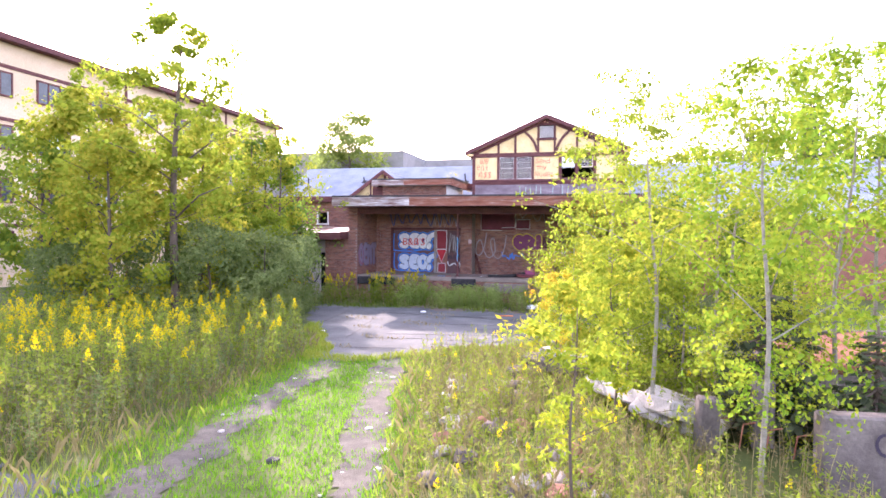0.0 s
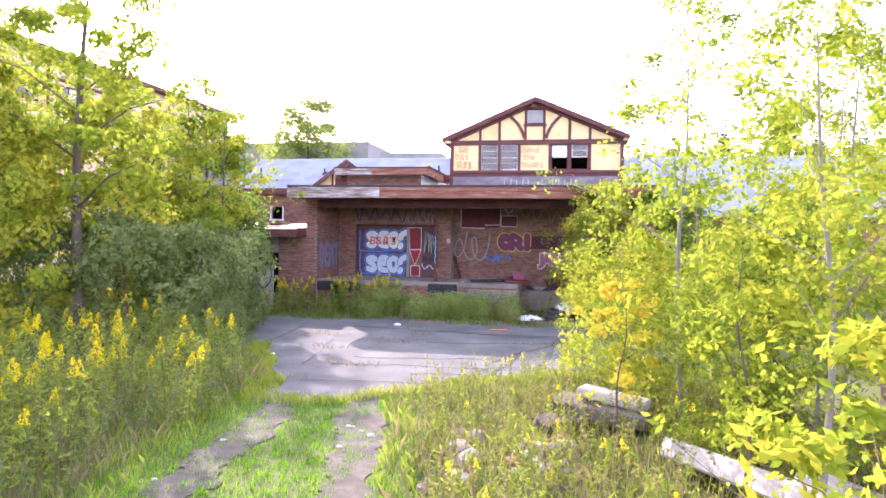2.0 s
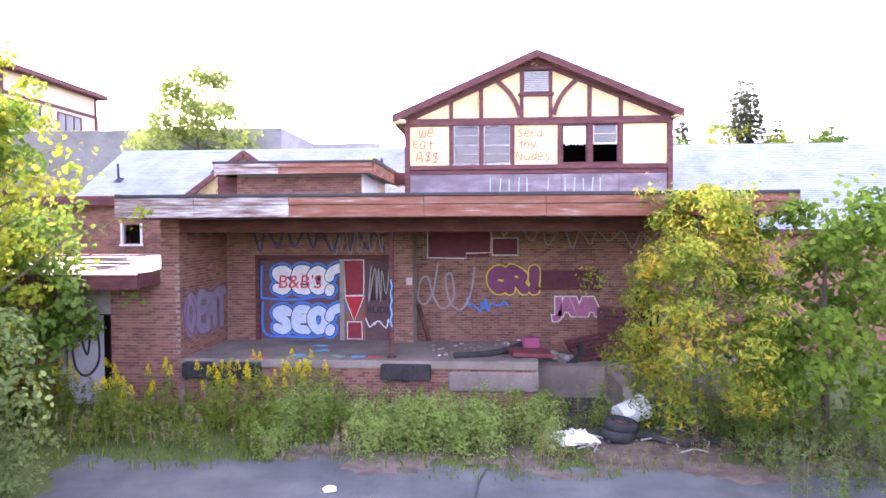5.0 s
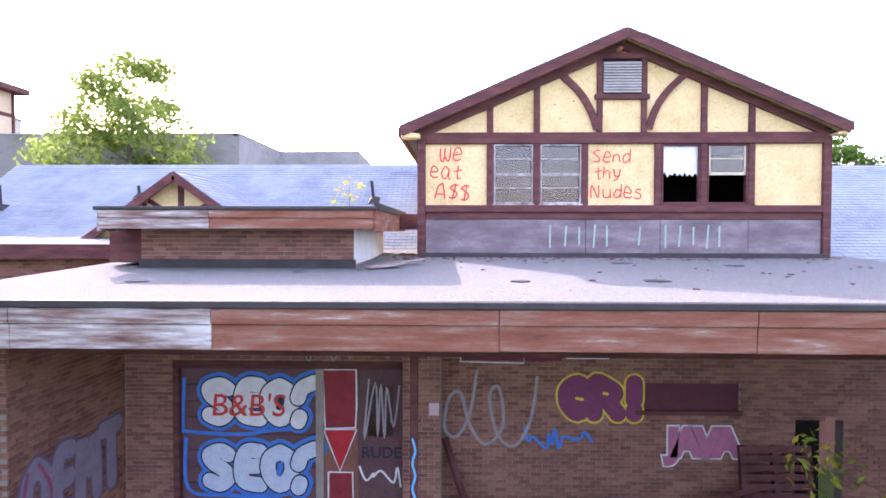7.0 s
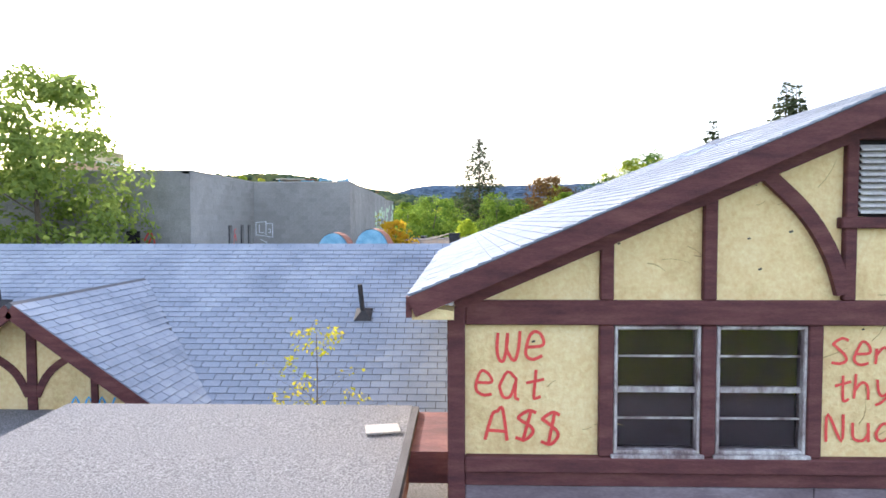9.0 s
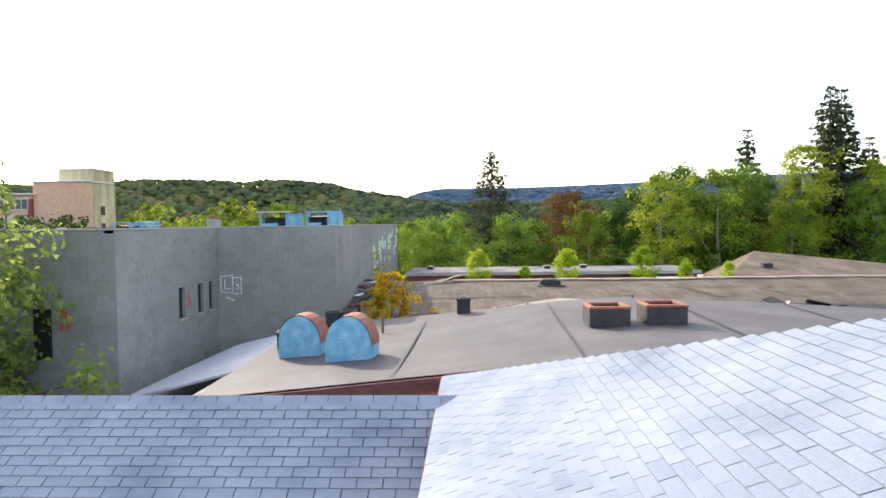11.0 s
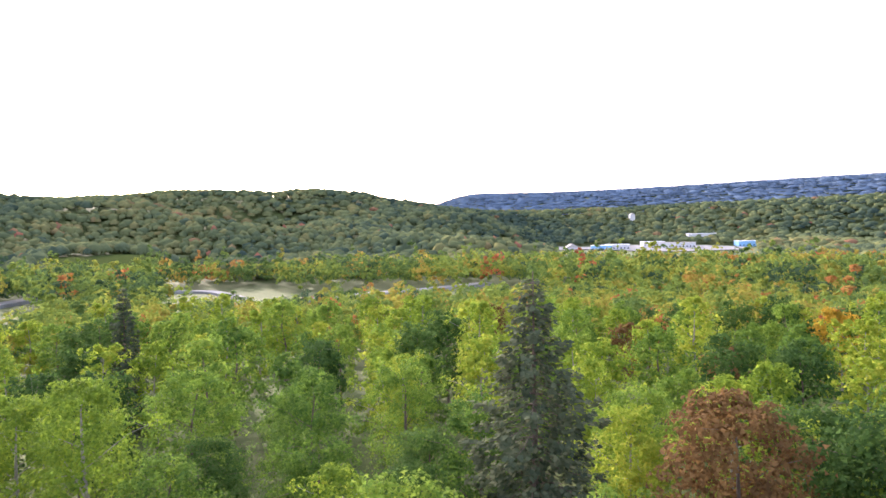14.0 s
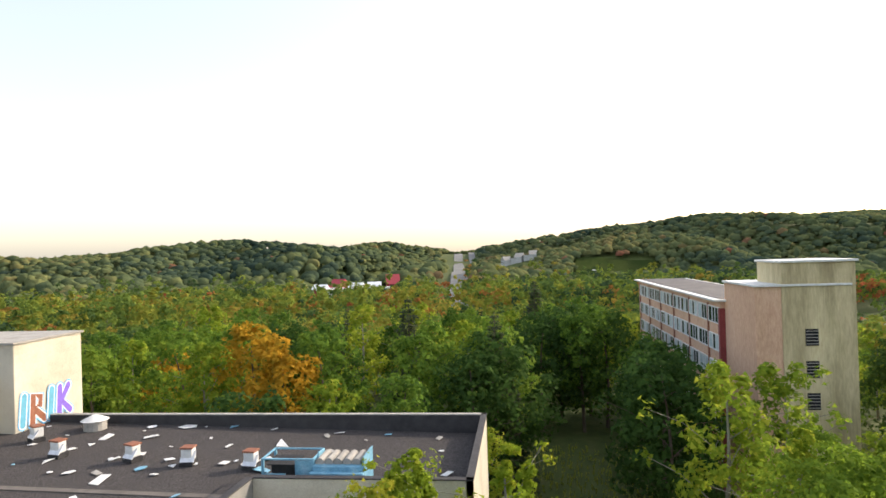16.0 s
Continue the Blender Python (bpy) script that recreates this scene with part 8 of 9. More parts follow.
# ---- weeds, goldenrod, grass ----
def stem_plants(name, spots, seed, h0, h1, nleaf, leaf, mat, head=None, head_mat=None, label="", stem=.006, droop=.25, width=.12):
    """Upright weeds, many together: leafy stems, with a flower head where head is set."""
    rng = np.random.default_rng(seed)
    P, N, S = [], [], []
    F = []
    stems = MB()
    for (x, y, z) in spots:
        h = rng.uniform(h0, h1)
        lx, ly = rng.normal(size=2) * .12 * h
        k = int(nleaf * rng.uniform(.7, 1.2))
        t = rng.uniform(.12, 1, k)
        a = rng.uniform(0, 6.28, k)
        w = width * h * (1.1 - .6 * t) * rng.uniform(.4, 1.2, k)
        P.append(np.stack([x + lx * t ** 2 + np.cos(a) * w, y + ly * t ** 2 + np.sin(a) * w, z + h * t - droop * w], 1))
        N.append(np.stack([np.cos(a) * .5, np.sin(a) * .5, np.ones(k)], 1))
        o = len(stems.v)
        c = Vector((x, y, z))
        e = Vector((x + lx, y + ly, z + h))
        mid = Vector((x + lx * .3, y + ly * .3, z + h * .55))
        for p, r_ in ((c, stem), (mid, stem * .8), (e, stem * .4)):
            for q in range(3):
                stems.v.append((p.x + r_ * math.cos(q * 2.1), p.y + r_ * math.sin(q * 2.1), p.z))
        for lv in range(2):
            for q in range(3):
                i0, i1 = o + lv * 3 + q, o + lv * 3 + (q + 1) % 3
                stems.f.append((i0, i1, i1 + 3, i0 + 3))
        if head and rng.random() < head[1]:
            m = head[0]
            t2 = rng.uniform(0, 1, m)
            a2 = rng.uniform(0, 6.28, m)
            w2 = head[2] * (1 - t2 * .8) * rng.uniform(.3, 1, m)
            F.append(np.stack([e.x + np.cos(a2) * w2 + lx * .2 * t2, e.y + np.sin(a2) * w2, e.z - head[3] * .4 + head[3] * t2 - w2 * .3], 1))
    P, N = np.concatenate(P), np.concatenate(N)
    t = tagged(new(name, quad_mesh(name, leaf_quads(P, leaf, N, .45, .34, rng), mat)), label, "weeds", kind="stuff")
    stems.build("stems", DRY, t)
    if F:
        F = np.concatenate(F)
        ob = new("flower_heads", quad_mesh("flower_heads", leaf_quads(F, head[4], None, 1, .8, rng), head_mat))
        ob.parent = t


def scatter(n, seed, fn, x0, x1, y0, y1):
    r = random.Random(seed)
    out = []
    tries = 0
    while len(out) < n and tries < n * 30:
        tries += 1
        x, y = r.uniform(x0, x1), r.uniform(y0, y1)
        if fn(x, y):
            out.append((x, y, 0.0))
    return out


def track_left(y):
    return float(np.interp(y, (4, 8.5, 11, 12.8, 15.8, 18), (-2.2, -3.0, -3.45, -3.7, -4.0, -4.2)))


def track_right(y):
    return float(np.interp(y, (4, 9, 11, 13, 15.8, 18), (.4, -.55, -1.15, -1.75, -2.5, -2.9)))


def lot(x, y):
    left = float(np.interp(y, (15.6, 17.5, 20, 23.5, 26, 28), (-4.5, -5.1, -6.5, -8.5, -9.4, -9.6)))
    front = float(np.interp(x, (-5, -4.4, -3, -1.3, .3, 3, 6), (15.9, 15.8, 16.3, 17.9, 19.1, 20.2, 21)))
    return front + .15 * math.sin(x * 4.1) < y < 27.2 + .25 * math.sin(x) and left + .12 * math.sin(y * 3) < x < 5.5


def rightbank(y):
    return track_right(y) + .62 if y < 17 else -2.3 + .9 * (y - 17)


def leftzone(x, y):
    edge = float(np.interp(y, (5, 8, 11, 16, 20, 24), (-5.4, -4.9, -4.75, -4.9, -7.0, -9.4)))
    return x < edge + .15 * math.sin(y * 2.3) and not lot(x, y)


def rightzone(x, y):
    return x > rightbank(y) + .1 and not lot(x, y) and y < 21


stem_plants("goldenrod", scatter(760, 1, leftzone, -15, -4.5, 6, 21), 1, .75, 1.4, 46, .1, WEED, (70, .2, .1, .2, .03), FLOWER, "tall goldenrod weeds with yellow plumes")
stem_plants("goldenrod", scatter(150, 12, lambda x, y: x < -5.8, -11.5, -5.6, 9.5, 15.5), 12, 1.0, 1.5, 46, .1, WEED, (90, .6, .12, .26, .032), FLOWER, "tall goldenrod weeds with yellow plumes")
stem_plants("weeds", scatter(520, 2, lambda x, y: leftzone(x, y) and x > -9, -9, -4.4, 6.5, 21), 2, .35, .8, 34, .08, SAGE, None, None, "low grey-green weeds beside the track")
stem_plants("weeds", scatter(640, 3, rightzone, -1.8, 5.5, 7, 20.5), 3, .35, .95, 36, .075, WEED, (30, .16, .05, .1, .025), FLOWER, "mixed weeds on the rubble bank")
stem_plants("dry_weeds", scatter(520, 4, rightzone, -1.4, 5.5, 7, 17), 4, .3, .8, 26, .06, DRY, None, None, "dry brown weeds on the rubble bank")
stem_plants("dry_weeds", scatter(260, 14, leftzone, -9, -4.2, 6.5, 13), 14, .25, .6, 24, .06, DRY, None, None, "dry brown grass under the goldenrod")
dockzone = lambda x, y: not (-.75 < x < 3.6 and 27.3 < y < 29.3) and 27.4 + .3 * math.sin(x * 1.3) < y < 30.2 and not (-1.0 < x < 2.5 and y > 30.6) and noise.noise(Vector((x * .8, y * .8, 9))) > -.25
stem_plants("dock_weeds", scatter(230, 5, dockzone, -12, 2.2, 27.4, 30.6), 5, .35, .9, 50, .1, WEED, None, None, "leafy weeds in front of the dock")
FERN = leafy("pale_green_leaves", [(.2, .3, .07), (.28, .39, .1), (.36, .45, .14)], .5)
stem_plants("fern_weeds", scatter(150, 6, lambda x, y: dockzone(x, y) and y < 29.6 and noise.noise(Vector((x * .9, y * .9, 2))) > -.08 and not (x > -.6 and y < 28.4), -6.2, .6, 27.0, 30.2), 6, .45, 1.15, 150, .085, FERN, None, None, "bushy pale green weeds before the dock", droop=.5, width=.3)
stem_plants("fern_weeds", scatter(46, 31, lambda x, y: True, -4.6, -.8, 27.5, 28.9), 31, .6, 1.1, 170, .09, FERN, None, None, "bushy pale green weeds before the dock", droop=.5, width=.36)
stem_plants("fern_weeds", scatter(26, 32, lambda x, y: x > 2.2 or y > 29, 1.5, 5.0, 27.4, 29.6), 32, .4, .8, 130, .085, FERN, None, None, "bushy pale green weeds under the ash", droop=.5, width=.4)
stem_plants("dry_weeds", scatter(120, 33, lambda x, y: abs(x - .5) > .55 or y < 28.1, -1.0, 5.0, 27.2, 28.9), 33, .12, .38, 26, .05, DRY, None, None, "low brown weeds round the dumped tyres", width=.3)
stem_plants("dry_weeds", scatter(210, 15, dockzone, -12, 4.5, 27.0, 30.2), 15, .3, .75, 34, .07, DRY, None, None, "dry brown weeds before the dock")
stem_plants("goldenrod", scatter(46, 7, lambda x, y: dockzone(x, y), -8.0, -5.2, 28.6, 29.8), 7, .95, 1.45, 60, .11, WEED, (90, .8, .1, .2, .03), FLOWER, "goldenrod clump beside the dock")
stem_plants("goldenrod", scatter(70, 8, lambda x, y: dockzone(x, y), -13.5, -9.0, 27.8, 29.9), 8, .8, 1.3, 60, .11, WEED, (90, .7, .1, .2, .03), FLOWER, "goldenrod clump beside the brick wall")
stem_plants("weeds", scatter(260, 9, lambda x, y: x > 2.4 or y > 29.0, 1.2, 8, 24.5, 31), 9, .4, 1.1, 44, .1, SAGE, None, None, "weeds under the ash beside the dock")
stem_plants("weeds", scatter(140, 10, lambda x, y: True, -28, -13, 12, 30), 10, .6, 1.2, 46, .14, WEED, (40, .4, .1, .2, .04), FLOWER, "tall weeds round the left trees")
stem_plants("yard_grass", scatter(900, 11, lambda x, y: True, -64, -22, 89.5, 99), 11, .3, .7, 22, .16, leafy("yellowing_grass", [(.3, .34, .06), (.4, .4, .08), (.5, .44, .12)], .5), None, None, "rough yellowing grass in the yard")


def blades(name, spots, seed, h0, h1, mat, label, w=.012):
    rng = np.random.default_rng(seed)
    n = len(spots)
    S = np.array(spots)
    a = rng.uniform(0, 6.28, n)
    h = rng.uniform(h0, h1, n)
    d = np.stack([np.cos(a), np.sin(a), np.zeros(n)], 1)
    s = np.stack([-np.sin(a), np.cos(a), np.zeros(n)], 1) * w
    tip = S + d * (h * rng.uniform(.1, .6, n))[:, None] + np.array([0, 0, 1]) * h[:, None]
    mid = S + d * (h * .12)[:, None] + np.array([0, 0, .6]) * h[:, None]
    v = np.stack([S - s, S + s, mid + s * .7, tip], 1).reshape(-1, 3)
    tagged(new(name, quad_mesh(name, v, mat)), label, "grass", kind="stuff")


def rut(x, y):
    return abs(x - track_left(y)) < .34 + .3 * noise.noise(Vector((x * 1.5, y * .9, 1))) or abs(x - track_right(y)) < .34 + .3 * noise.noise(Vector((x * 1.5, y * .9, 7)))
mow = lambda x, y: not rut(x, y) and not lot(x, y)
blades("grass", scatter(15000, 21, lambda x, y: mow(x, y) and track_left(y) - 1.3 < x < track_right(y) + .9, -7, 1.2, 5.5, 18.5), 21, .03, .1, GRASSM, "short bright green grass between the ruts", .008)
blades("grass", scatter(17000, 22, lambda x, y: mow(x, y) and (x < track_left(y) - .5 or x > track_right(y) + .3), -9, 4, 5.5, 20), 22, .07, .27, WEED, "longer rough grass beside the track", .0042)
blades("dry_grass", scatter(9000, 23, lambda x, y: mow(x, y) and (x < track_left(y) - .9 or x > track_right(y) + .4), -9, 4, 5.5, 19), 23, .1, .36, DRY, "dry straw-coloured grass on the banks", .0032)
blades("grass", scatter(3000, 26, lambda x, y: rut(x, y) and not lot(x, y) and noise.noise(Vector((x * 2.2, y * 1.6, 5))) > -.12, -6.5, 1.2, 5.5, 18), 26, .02, .09, GRASSM, "short grass creeping into the ruts", .007)
blades("grass", scatter(3600, 24, lambda x, y: 26.6 + .5 * math.sin(x * .9) < y < 30.3 and not (-.6 < x < 3.4 and 27.4 < y < 29.2), -12, 6, 26.4, 30.3), 24, .05, .2, WEED, "rough grass between lot and dock", .01)
blades("grass", scatter(900, 25, lambda x, y: lot(x, y) and (noise.noise(Vector((x * .4, y * 1.1, 3))) > .32), -8.4, 5.5, 15.5, 27), 25, .04, .14, DRY, "tufts of grass in asphalt cracks", .008)

def lot_edge(x, y):
    return lot(x, y) != lot(x - .3, y) or lot(x, y) != lot(x, y - .35) or lot(x, y) != lot(x + .15, y + .15)
blades("grass", scatter(5200, 27, lot_edge, -10, 5.5, 15.2, 21.5), 27, .05, .2, WEED, "grass creeping over the lot's edge", .008)

# ---- track, paved lot, rubble ----
def sheet(name, fn, x0, x1, y0, y1, step, z, mat, label, category):
    b = MB()
    idx = {}
    nx_, ny_ = int((x1 - x0) / step), int((y1 - y0) / step)
    for j in range(ny_):
        for i in range(nx_):
            x, y = x0 + i * step, y0 + j * step
            if fn(x + step / 2, y + step / 2):
                q = []
                for a, c in ((0, 0), (1, 0), (1, 1), (0, 1)):
                    k = (i + a, j + c)
                    if k not in idx:
                        idx[k] = len(b.v)
                        xx, yy = x0 + k[0] * step, y0 + k[1] * step
                        b.v.append((xx + .06 * math.sin(yy * 7 + xx * 3), yy + .06 * math.sin(xx * 8), z + .012 * noise.noise(Vector((xx, yy, 0)))))
                    q.append(idx[k])
                b.f.append(tuple(q))
    return tagged(b.build(name, mat, smooth=True), label, category, kind="structure")
EARTH = surf("trodden_earth", [(.05, .036, .03), (.1, .074, .06), (.16, .125, .1), (.09, .08, .05)], 2.2, 45, .95, .7)
GRAVELT = surf("gravel_track", [(.045, .042, .034), (.085, .079, .064), (.135, .126, .104)], 3, 60, .95, .8)
sheet("paved_lot", lot, -10, 6, 15, 28.2, .11, .012, ASPHALT, "cracked grey asphalt lot before the dock", "asphalt")
sheet("track", lambda x, y: rut(x, y) and not lot(x, y), -6.5, 1.5, 4.6, 18.6, .1, .015, GRAVELT, "gravel wheel ruts of the track", "track")
sheet("pavement", lambda x, y: (y < 8.3 + .4 * math.sin(x * 1.7) and (x < -3.75 + .2 * math.sin(y * 5) or -.75 < x < .25 + .2 * math.sin(y * 4)) and y > 3), -12, 1, 3, 9.2, .2, .02, ASPHALT, "broken asphalt edge beside the track", "asphalt")
sheet("dock_apron", lambda x, y: noise.noise(Vector((x * .9, y * 1.1, 4))) > -.32 and y > 26.9 + .3 * math.sin(x * 2), -6.0, 6.0, 26.6, 28.9, .14, .018, EARTH, "bare brown earth littered before the dock", "ground")
sheet("ramp_floor", lambda x, y: True, -1.2, 2.6, 28.9, 31.9, .2, .02, GRAVELT, "dark earth floor of the loading ramp", "ground")
cr = random.Random(41)
crack = MB()
for k in range(16):
    x, y = cr.uniform(-8.5, .5), cr.uniform(17, 26.5)
    dx, dy = (cr.uniform(.35, .6), cr.uniform(-.08, .12)) if k % 3 else (cr.uniform(-.15, .15), .4)
    for i in range(11):
        nx2, ny2 = x + dx + cr.uniform(-.12, .12), y + dy + cr.uniform(-.16, .16)
        if lot(x, y) and lot(nx2, ny2):
            crack.beam((x, y, .03), (nx2, ny2, .03), cr.uniform(.012, .03), .006, up=(0, 0, 1))
        x, y = nx2, ny2
tagged(crack.build("crack", TAR), "dark cracks across the asphalt lot", "cracks", kind="stuff")
rb = random.Random(51)
def rock(name, x, y, s, mat, label, category, z=0.0, flat=.6, group=""):
    bm = bmesh.new()
    bmesh.ops.create_icosphere(bm, subdivisions=2, radius=1)
    o = rb.uniform(0, 50)
    for v in bm.verts:
        v.co *= 1 + .35 * noise.noise(v.co * 1.3 + Vector((o, 0, 0)))
        v.co.z *= flat
        v.co *= s
    me = bpy.data.meshes.new(name)
    bm.to_mesh(me)
    bm.free()
    me.materials.append(mat)
    ob = new(name, me)
    ob.matrix_basis = pose(x, y, z + s * flat * .35, 0, 0, rb.uniform(0, 360))
    return tagged(ob, label, category, group)
STAINED = surf("stained_brown_concrete", [(.06, .05, .045), (.13, .11, .1), (.22, .19, .17)], 1.5, 25, .9, .4)
for k in range(110):
    y = rb.uniform(7, 15)
    rock("rubble_stone", rb.uniform(rightbank(y) + .3, rightbank(y) + 2.6), y, rb.uniform(.05, .2), rb.choice((CONCRETE, STAINED, STAINED, MORTAR, BRICKS)), "broken grey stone in the rubble bank", "stone", group="rubble stones")
for k in range(24):
    y = rb.uniform(6, 15)
    rock("pebble", rb.choice((track_left(y), track_right(y))) + rb.uniform(-.4, .4), y, rb.uniform(.03, .07), CONCRETE, "small grey stone lying on the gravel track", "stone", group="track stones")
def slab(x, y, z, w, l, h, rx, ry, rz, mat=CONCRETE, label="broken concrete slab with exposed edges"):
    b = MB().box(-w / 2, w / 2, -l / 2, l / 2, 0, h, ch=.03)
    ob = b.build("concrete_slab", mat)
    ob.matrix_basis = pose(x, y, z, rx, ry, rz)
    return tagged(ob, label, "concrete slab", "broken concrete slabs")
slab(2.95, 13.0, .22, .45, 3.2, .26, -6, 18, 24, label="long pale concrete beam lying on the rubble")
slab(1.4, 16.0, .12, 1.5, .6, .24, 4, 3, -14, STAINED)
slab(1.6, 16.05, .36, 1.1, .45, .16, -3, 6, -20)
slab(.7, 15.6, .02, .7, .4, .18, 10, 0, 40, STAINED)
slab(3.95, 11.5, .0, .3, .3, .78, 0, 3, 8, STAINED, label="upright broken concrete wall stub")
slab(4.9, 12.9, .0, .3, 2.6, 1.05, 0, 0, -6, label="low concrete wall overgrown by saplings", mat=STAINED)
slab(6.9, 14.6, 1.0, 2.0, 2.0, .16, 3, -5, 20, RUST, "rusty sheet lying over a low wall")
slab(7.0, 16.5, .0, 2.8, .3, 1.2, 0, 0, 10, label="low concrete wall overgrown by saplings", mat=STAINED)
slab(3.7, 12.3, .25, .9, 1.4, .14, 12, -14, 60)
gw = slab(6.0, 10.3, .0, 1.9, .3, 1.0, 0, 0, 6, label="low concrete wall with black graffiti flower", mat=STAINED)
strokes("graffiti_flower", [curve_pts([(-.1 + .22 * math.cos(a) * abs(math.sin(1.5 * a + .4)) * 1.2, .62 + .3 * math.sin(a) * abs(math.sin(1.5 * a + .4)) * 1.2) for a in [k * .3 for k in range(22)]], 2)], .04, pose(0, -.155, 0, 90, 0, 0), DARKP, parent=gw)
for k in range(7):
    x, y = 3.2 + .3 * k, 12.2 - .2 * k
    tagged(MB().tube([(x, y, .1), (x + .05, y, .45), (x + .2, y - .05, .5)], .012, n=5).build("rebar", RUST), "bent rusty reinforcing bar in rubble", "rebar", "rebar ends")

# ---- things lying about ----
def tyre(x, y, z, tilt=0):
    t = thing("car_tyre", "old black car tyre with rusty wheel lying flat", "tyre", at=pose(x, y, z, tilt, 6, 20))
    b = MB()
    n = 20
    prof = [(.2, 0), (.3, 0), (.335, .05), (.335, .15), (.3, .2), (.2, .2), (.185, .1)]
    m = len(prof)
    for i in range(n):
        a = 2 * math.pi * i / n
        b.v += [(r * math.cos(a), r * math.sin(a), zz) for r, zz in prof]
    b.f = [(i * m + k, ((i + 1) % n) * m + k, ((i + 1) % n) * m + (k + 1) % m, i * m + (k + 1) % m) for i in range(n) for k in range(m)]
    b.build("tyre", RUBBER, t, smooth=True)
    MB().tube([(0, 0, .06), (0, 0, .12)], .19, n=16).build("rim", RUST, t)
tyre(.45, 28.65, .03)
tyre(.52, 28.72, .2, 4)
drum = thing("plastic_drum", "dented white plastic drum tipped over among weeds", "drum", at=pose(.62, 29.35, .26, 12, -16, 24))
MB().tube([(0, 0, 0), (.04, 0, 0), (.08, 0, .005), (.3, .01, .0), (.56, 0, -.005), (.62, 0, 0)], .25, .24, n=16).build("barrel", PLASTIC, drum)
MB().tube([(.6, 0, 0), (.64, 0, 0)], .27, n=16).build("rim", PLASTIC, drum)
MB().tube([(.64, .12, .08), (.68, .12, .08)], .035, n=8).build("bung", RUBBER, drum)
dr0 = random.Random(62)
crumple = MB()
for j in range(17):
    for i in range(17):
        u, w = i / 8 - 1, j / 8 - 1
        edge = max(0, 1 - max(abs(u), abs(w)) ** 4)
        crumple.v.append((.42 * u + .05 * noise.noise(Vector((u * 3, w * 3, 1))), .36 * w + .05 * noise.noise(Vector((u * 3, w * 3, 5))), .03 + edge * (.09 + .14 * abs(noise.noise(Vector((u * 3.5, w * 3.5, 8)))) + .07 * noise.noise(Vector((u * 8, w * 8, 2))))))
crumple.f = [(17 * j + i, 17 * j + i + 1, 17 * j + i + 18, 17 * j + i + 17) for j in range(16) for i in range(16)]
sheeting = crumple.build("plastic_sheet", PLASTIC)
sheeting.matrix_basis = pose(-.4, 28.6, .01, 0, 0, 20)
tagged(sheeting, "crumpled pale plastic sheet among weeds", "plastic sheet")
for k in range(16):
    x, y, a = dr0.uniform(-.9, 2.2), dr0.uniform(27.7, 29.2), dr0.uniform(0, 3.1)
    rod = [(x, y, .05), (x + .25 * math.cos(a), y + .25 * math.sin(a), .1), (x + .55 * math.cos(a + .3), y + .55 * math.sin(a + .3), .06)]
    tagged(MB().tube(rod, .016, n=5).build("dead_stick", CONCRETE), "bleached dead stick lying on bare earth", "stick", "dead sticks")
hose = curve_pts([(.2, 28.4, .05), (.9, 28.7, .1), (1.6, 28.3, .06), (2.4, 28.5, .08), (3.4, 27.9, .06), (4.2, 28.2, .05)], 6)
tagged(MB().tube(hose, .05, n=8).build("black_hose", RUBBER), "thick black hose lying among weeds", "hose")
hose = curve_pts([(-2.9, 30.9, 1.2), (-2.2, 31.1, 1.21), (-1.6, 31.5, 1.25), (-1.1, 32.1, 1.35)], 5)
tagged(MB().tube(hose, .075, n=10).build("black_duct", RUBBER), "black flexible duct lying on the dock", "duct")
hose = curve_pts([(-.7, 32.6, .9), (-.2, 32.2, .7), (.25, 32.4, .95), (.35, 33.0, 1.1)], 5)
tagged(MB().tube(hose, .085, n=10).build("black_duct", RUBBER), "black flexible duct hanging over the ledge", "duct")
tagged(MB().box(-.22, .22, -.16, .16, 0, .34, ch=.04).build("crate", paint("faded_magenta_plastic", (.35, .08, .16))), "faded magenta plastic crate on the dock", "crate")
bpy.data.objects["crate"].matrix_basis = pose(-1.05, 31.9, 1.15, 0, 0, 15)
dr = random.Random(61)
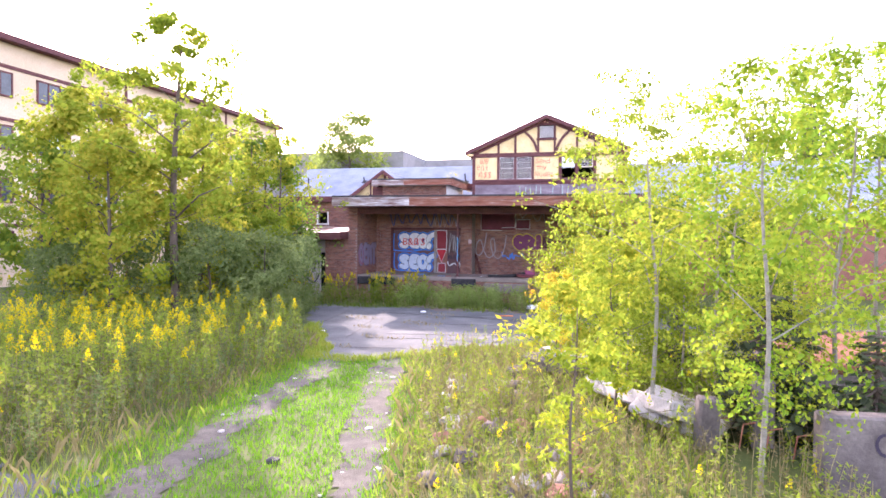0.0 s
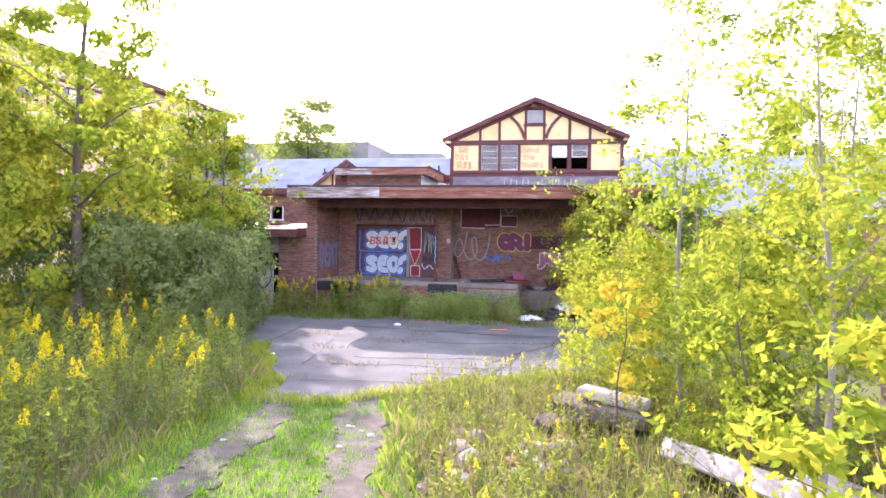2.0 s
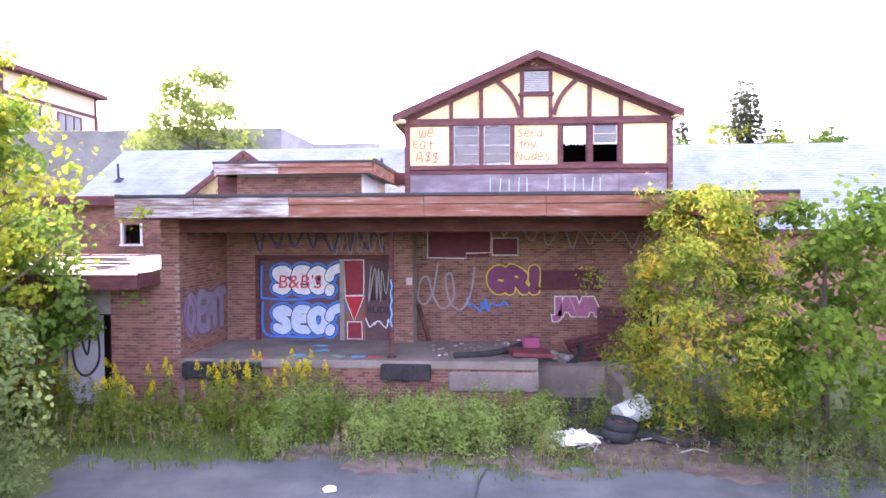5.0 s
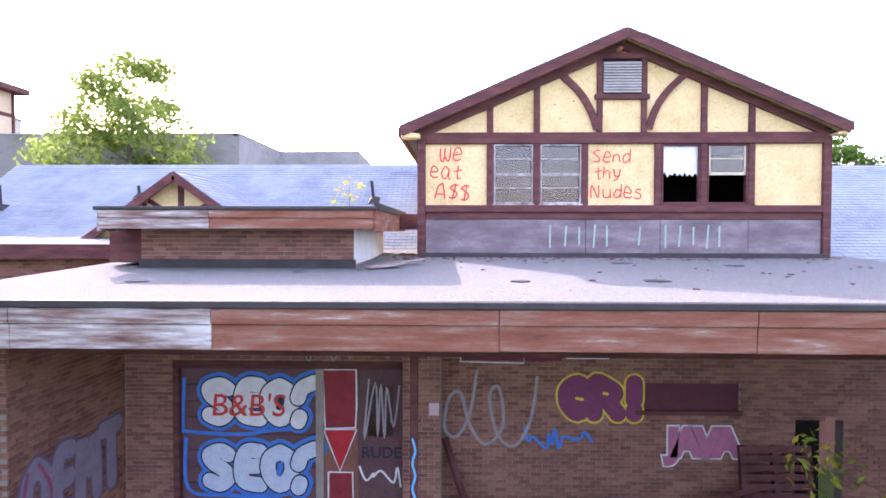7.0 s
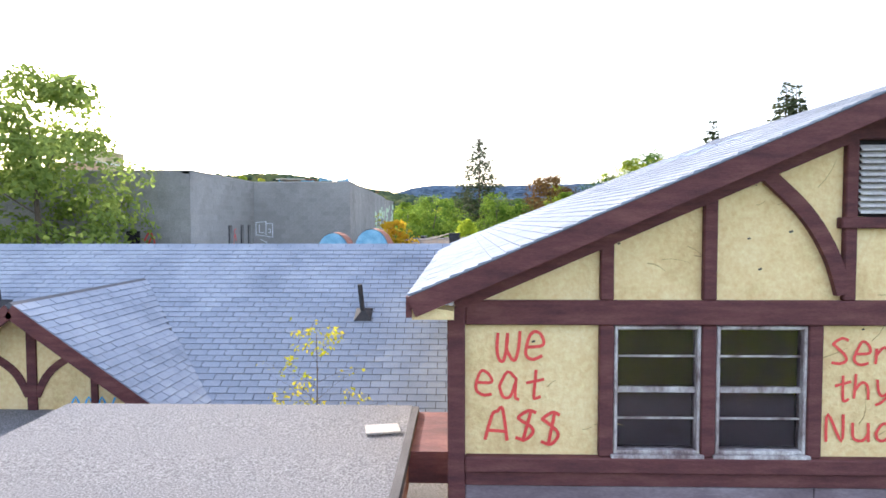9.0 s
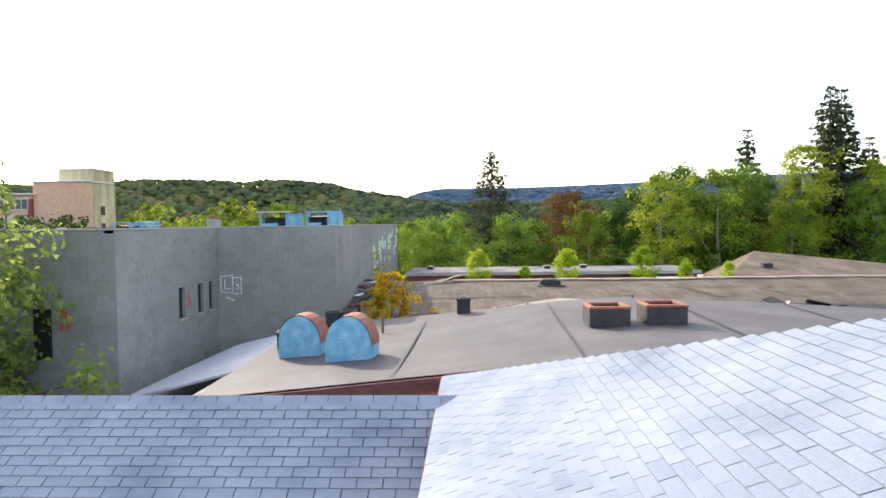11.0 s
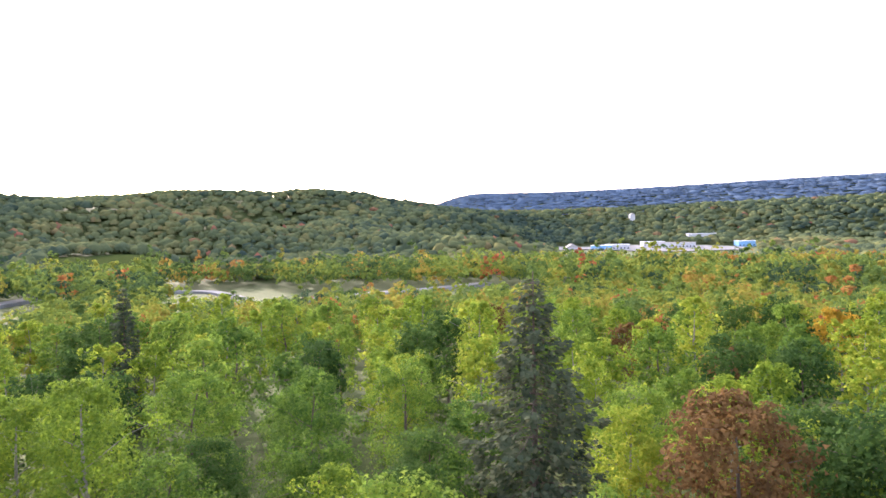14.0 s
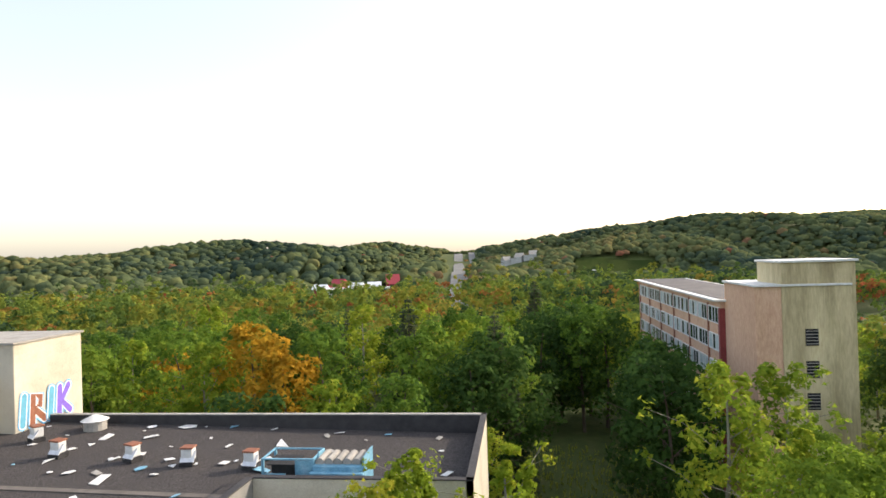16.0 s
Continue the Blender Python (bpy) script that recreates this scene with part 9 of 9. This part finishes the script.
for k in range(44):
    x, y = dr.uniform(-3.6, -1.0), dr.uniform(31.0, 33.5)
    rock("dock_rubble", x, y, dr.uniform(.02, .07), dr.choice((WHITEPAINT, CONCRETE, MORTAR, BRICKS)), "small rubble piece on the dock platform", "rubble", 1.15, .5, "dock rubble")
for k in range(14):
    rock("dock_rubble", dr.uniform(-.7, .3), dr.uniform(32.6, 33.4), dr.uniform(.06, .17), dr.choice((CONCRETE, MORTAR, CONCRETE)), "small rubble piece on the dock ledge", "rubble", .8, .6, "dock rubble")
def pallet(m, label):
    p = thing("pallet", label, "pallet", "wooden pallets", at=m)
    for i in range(7):
        box_part("slat", -.6, .6, -.5 + i * .15, -.5 + i * .15 + .1, .1, .12, BROWNWOOD, p)
    for x in (-.58, -.05, .5):
        box_part("runner", x, x + .08, -.5, .5, 0, .1, BROWNWOOD, p)
pallet(pose(.65, 32.9, 1.0, 24, -10, 12), "weathered brown pallet tipped on the dock ledge")
pallet(pose(1.45, 33.5, 1.55, 80, 0, 2), "weathered brown pallet leaning on the wall")
pallet(pose(1.5, 32.9, .8, 0, 0, -8), "weathered brown pallet lying on the ledge")
tagged(MB().box(-.5, .5, -.35, .35, 0, .1, ch=.02).build("red_board", paint("dull_red_board", (.19, .05, .055))), "dull red board lying on the dock edge", "board")
bpy.data.objects["red_board"].matrix_basis = pose(-1.1, 31.3, 1.17, 2, 4, 14)
tagged(MB().box(-.05, .05, -1.0, 1.0, 0, .08).build("timber_prop", BROWNWOOD), "brown timber leaning against the wall", "timber")
bpy.data.objects["timber_prop"].matrix_basis = pose(-3.75, 33.3, 1.2, 60, 0, 40)
rock("litter", -4.6, 25.9, .12, PLASTIC, "crumpled white litter on the asphalt", "litter", .02, .4)
rock("litter", -6.2, 20.0, .1, PLASTIC, "crumpled white litter on the asphalt", "litter", .02, .4)
rock("dark_stone", -1.9, 9.3, .1, RUBBER, "dark stone lying in the grass", "stone", 0, .6)
tagged(MB().box(-.28, .28, -.05, .05, 0, .03, ch=.01).build("orange_stick", paint("orange_plastic", (.6, .18, .03))), "orange plastic strip on the asphalt", "litter")
bpy.data.objects["orange_stick"].matrix_basis = pose(-1.2, 25.6, .03, 0, 0, 10)
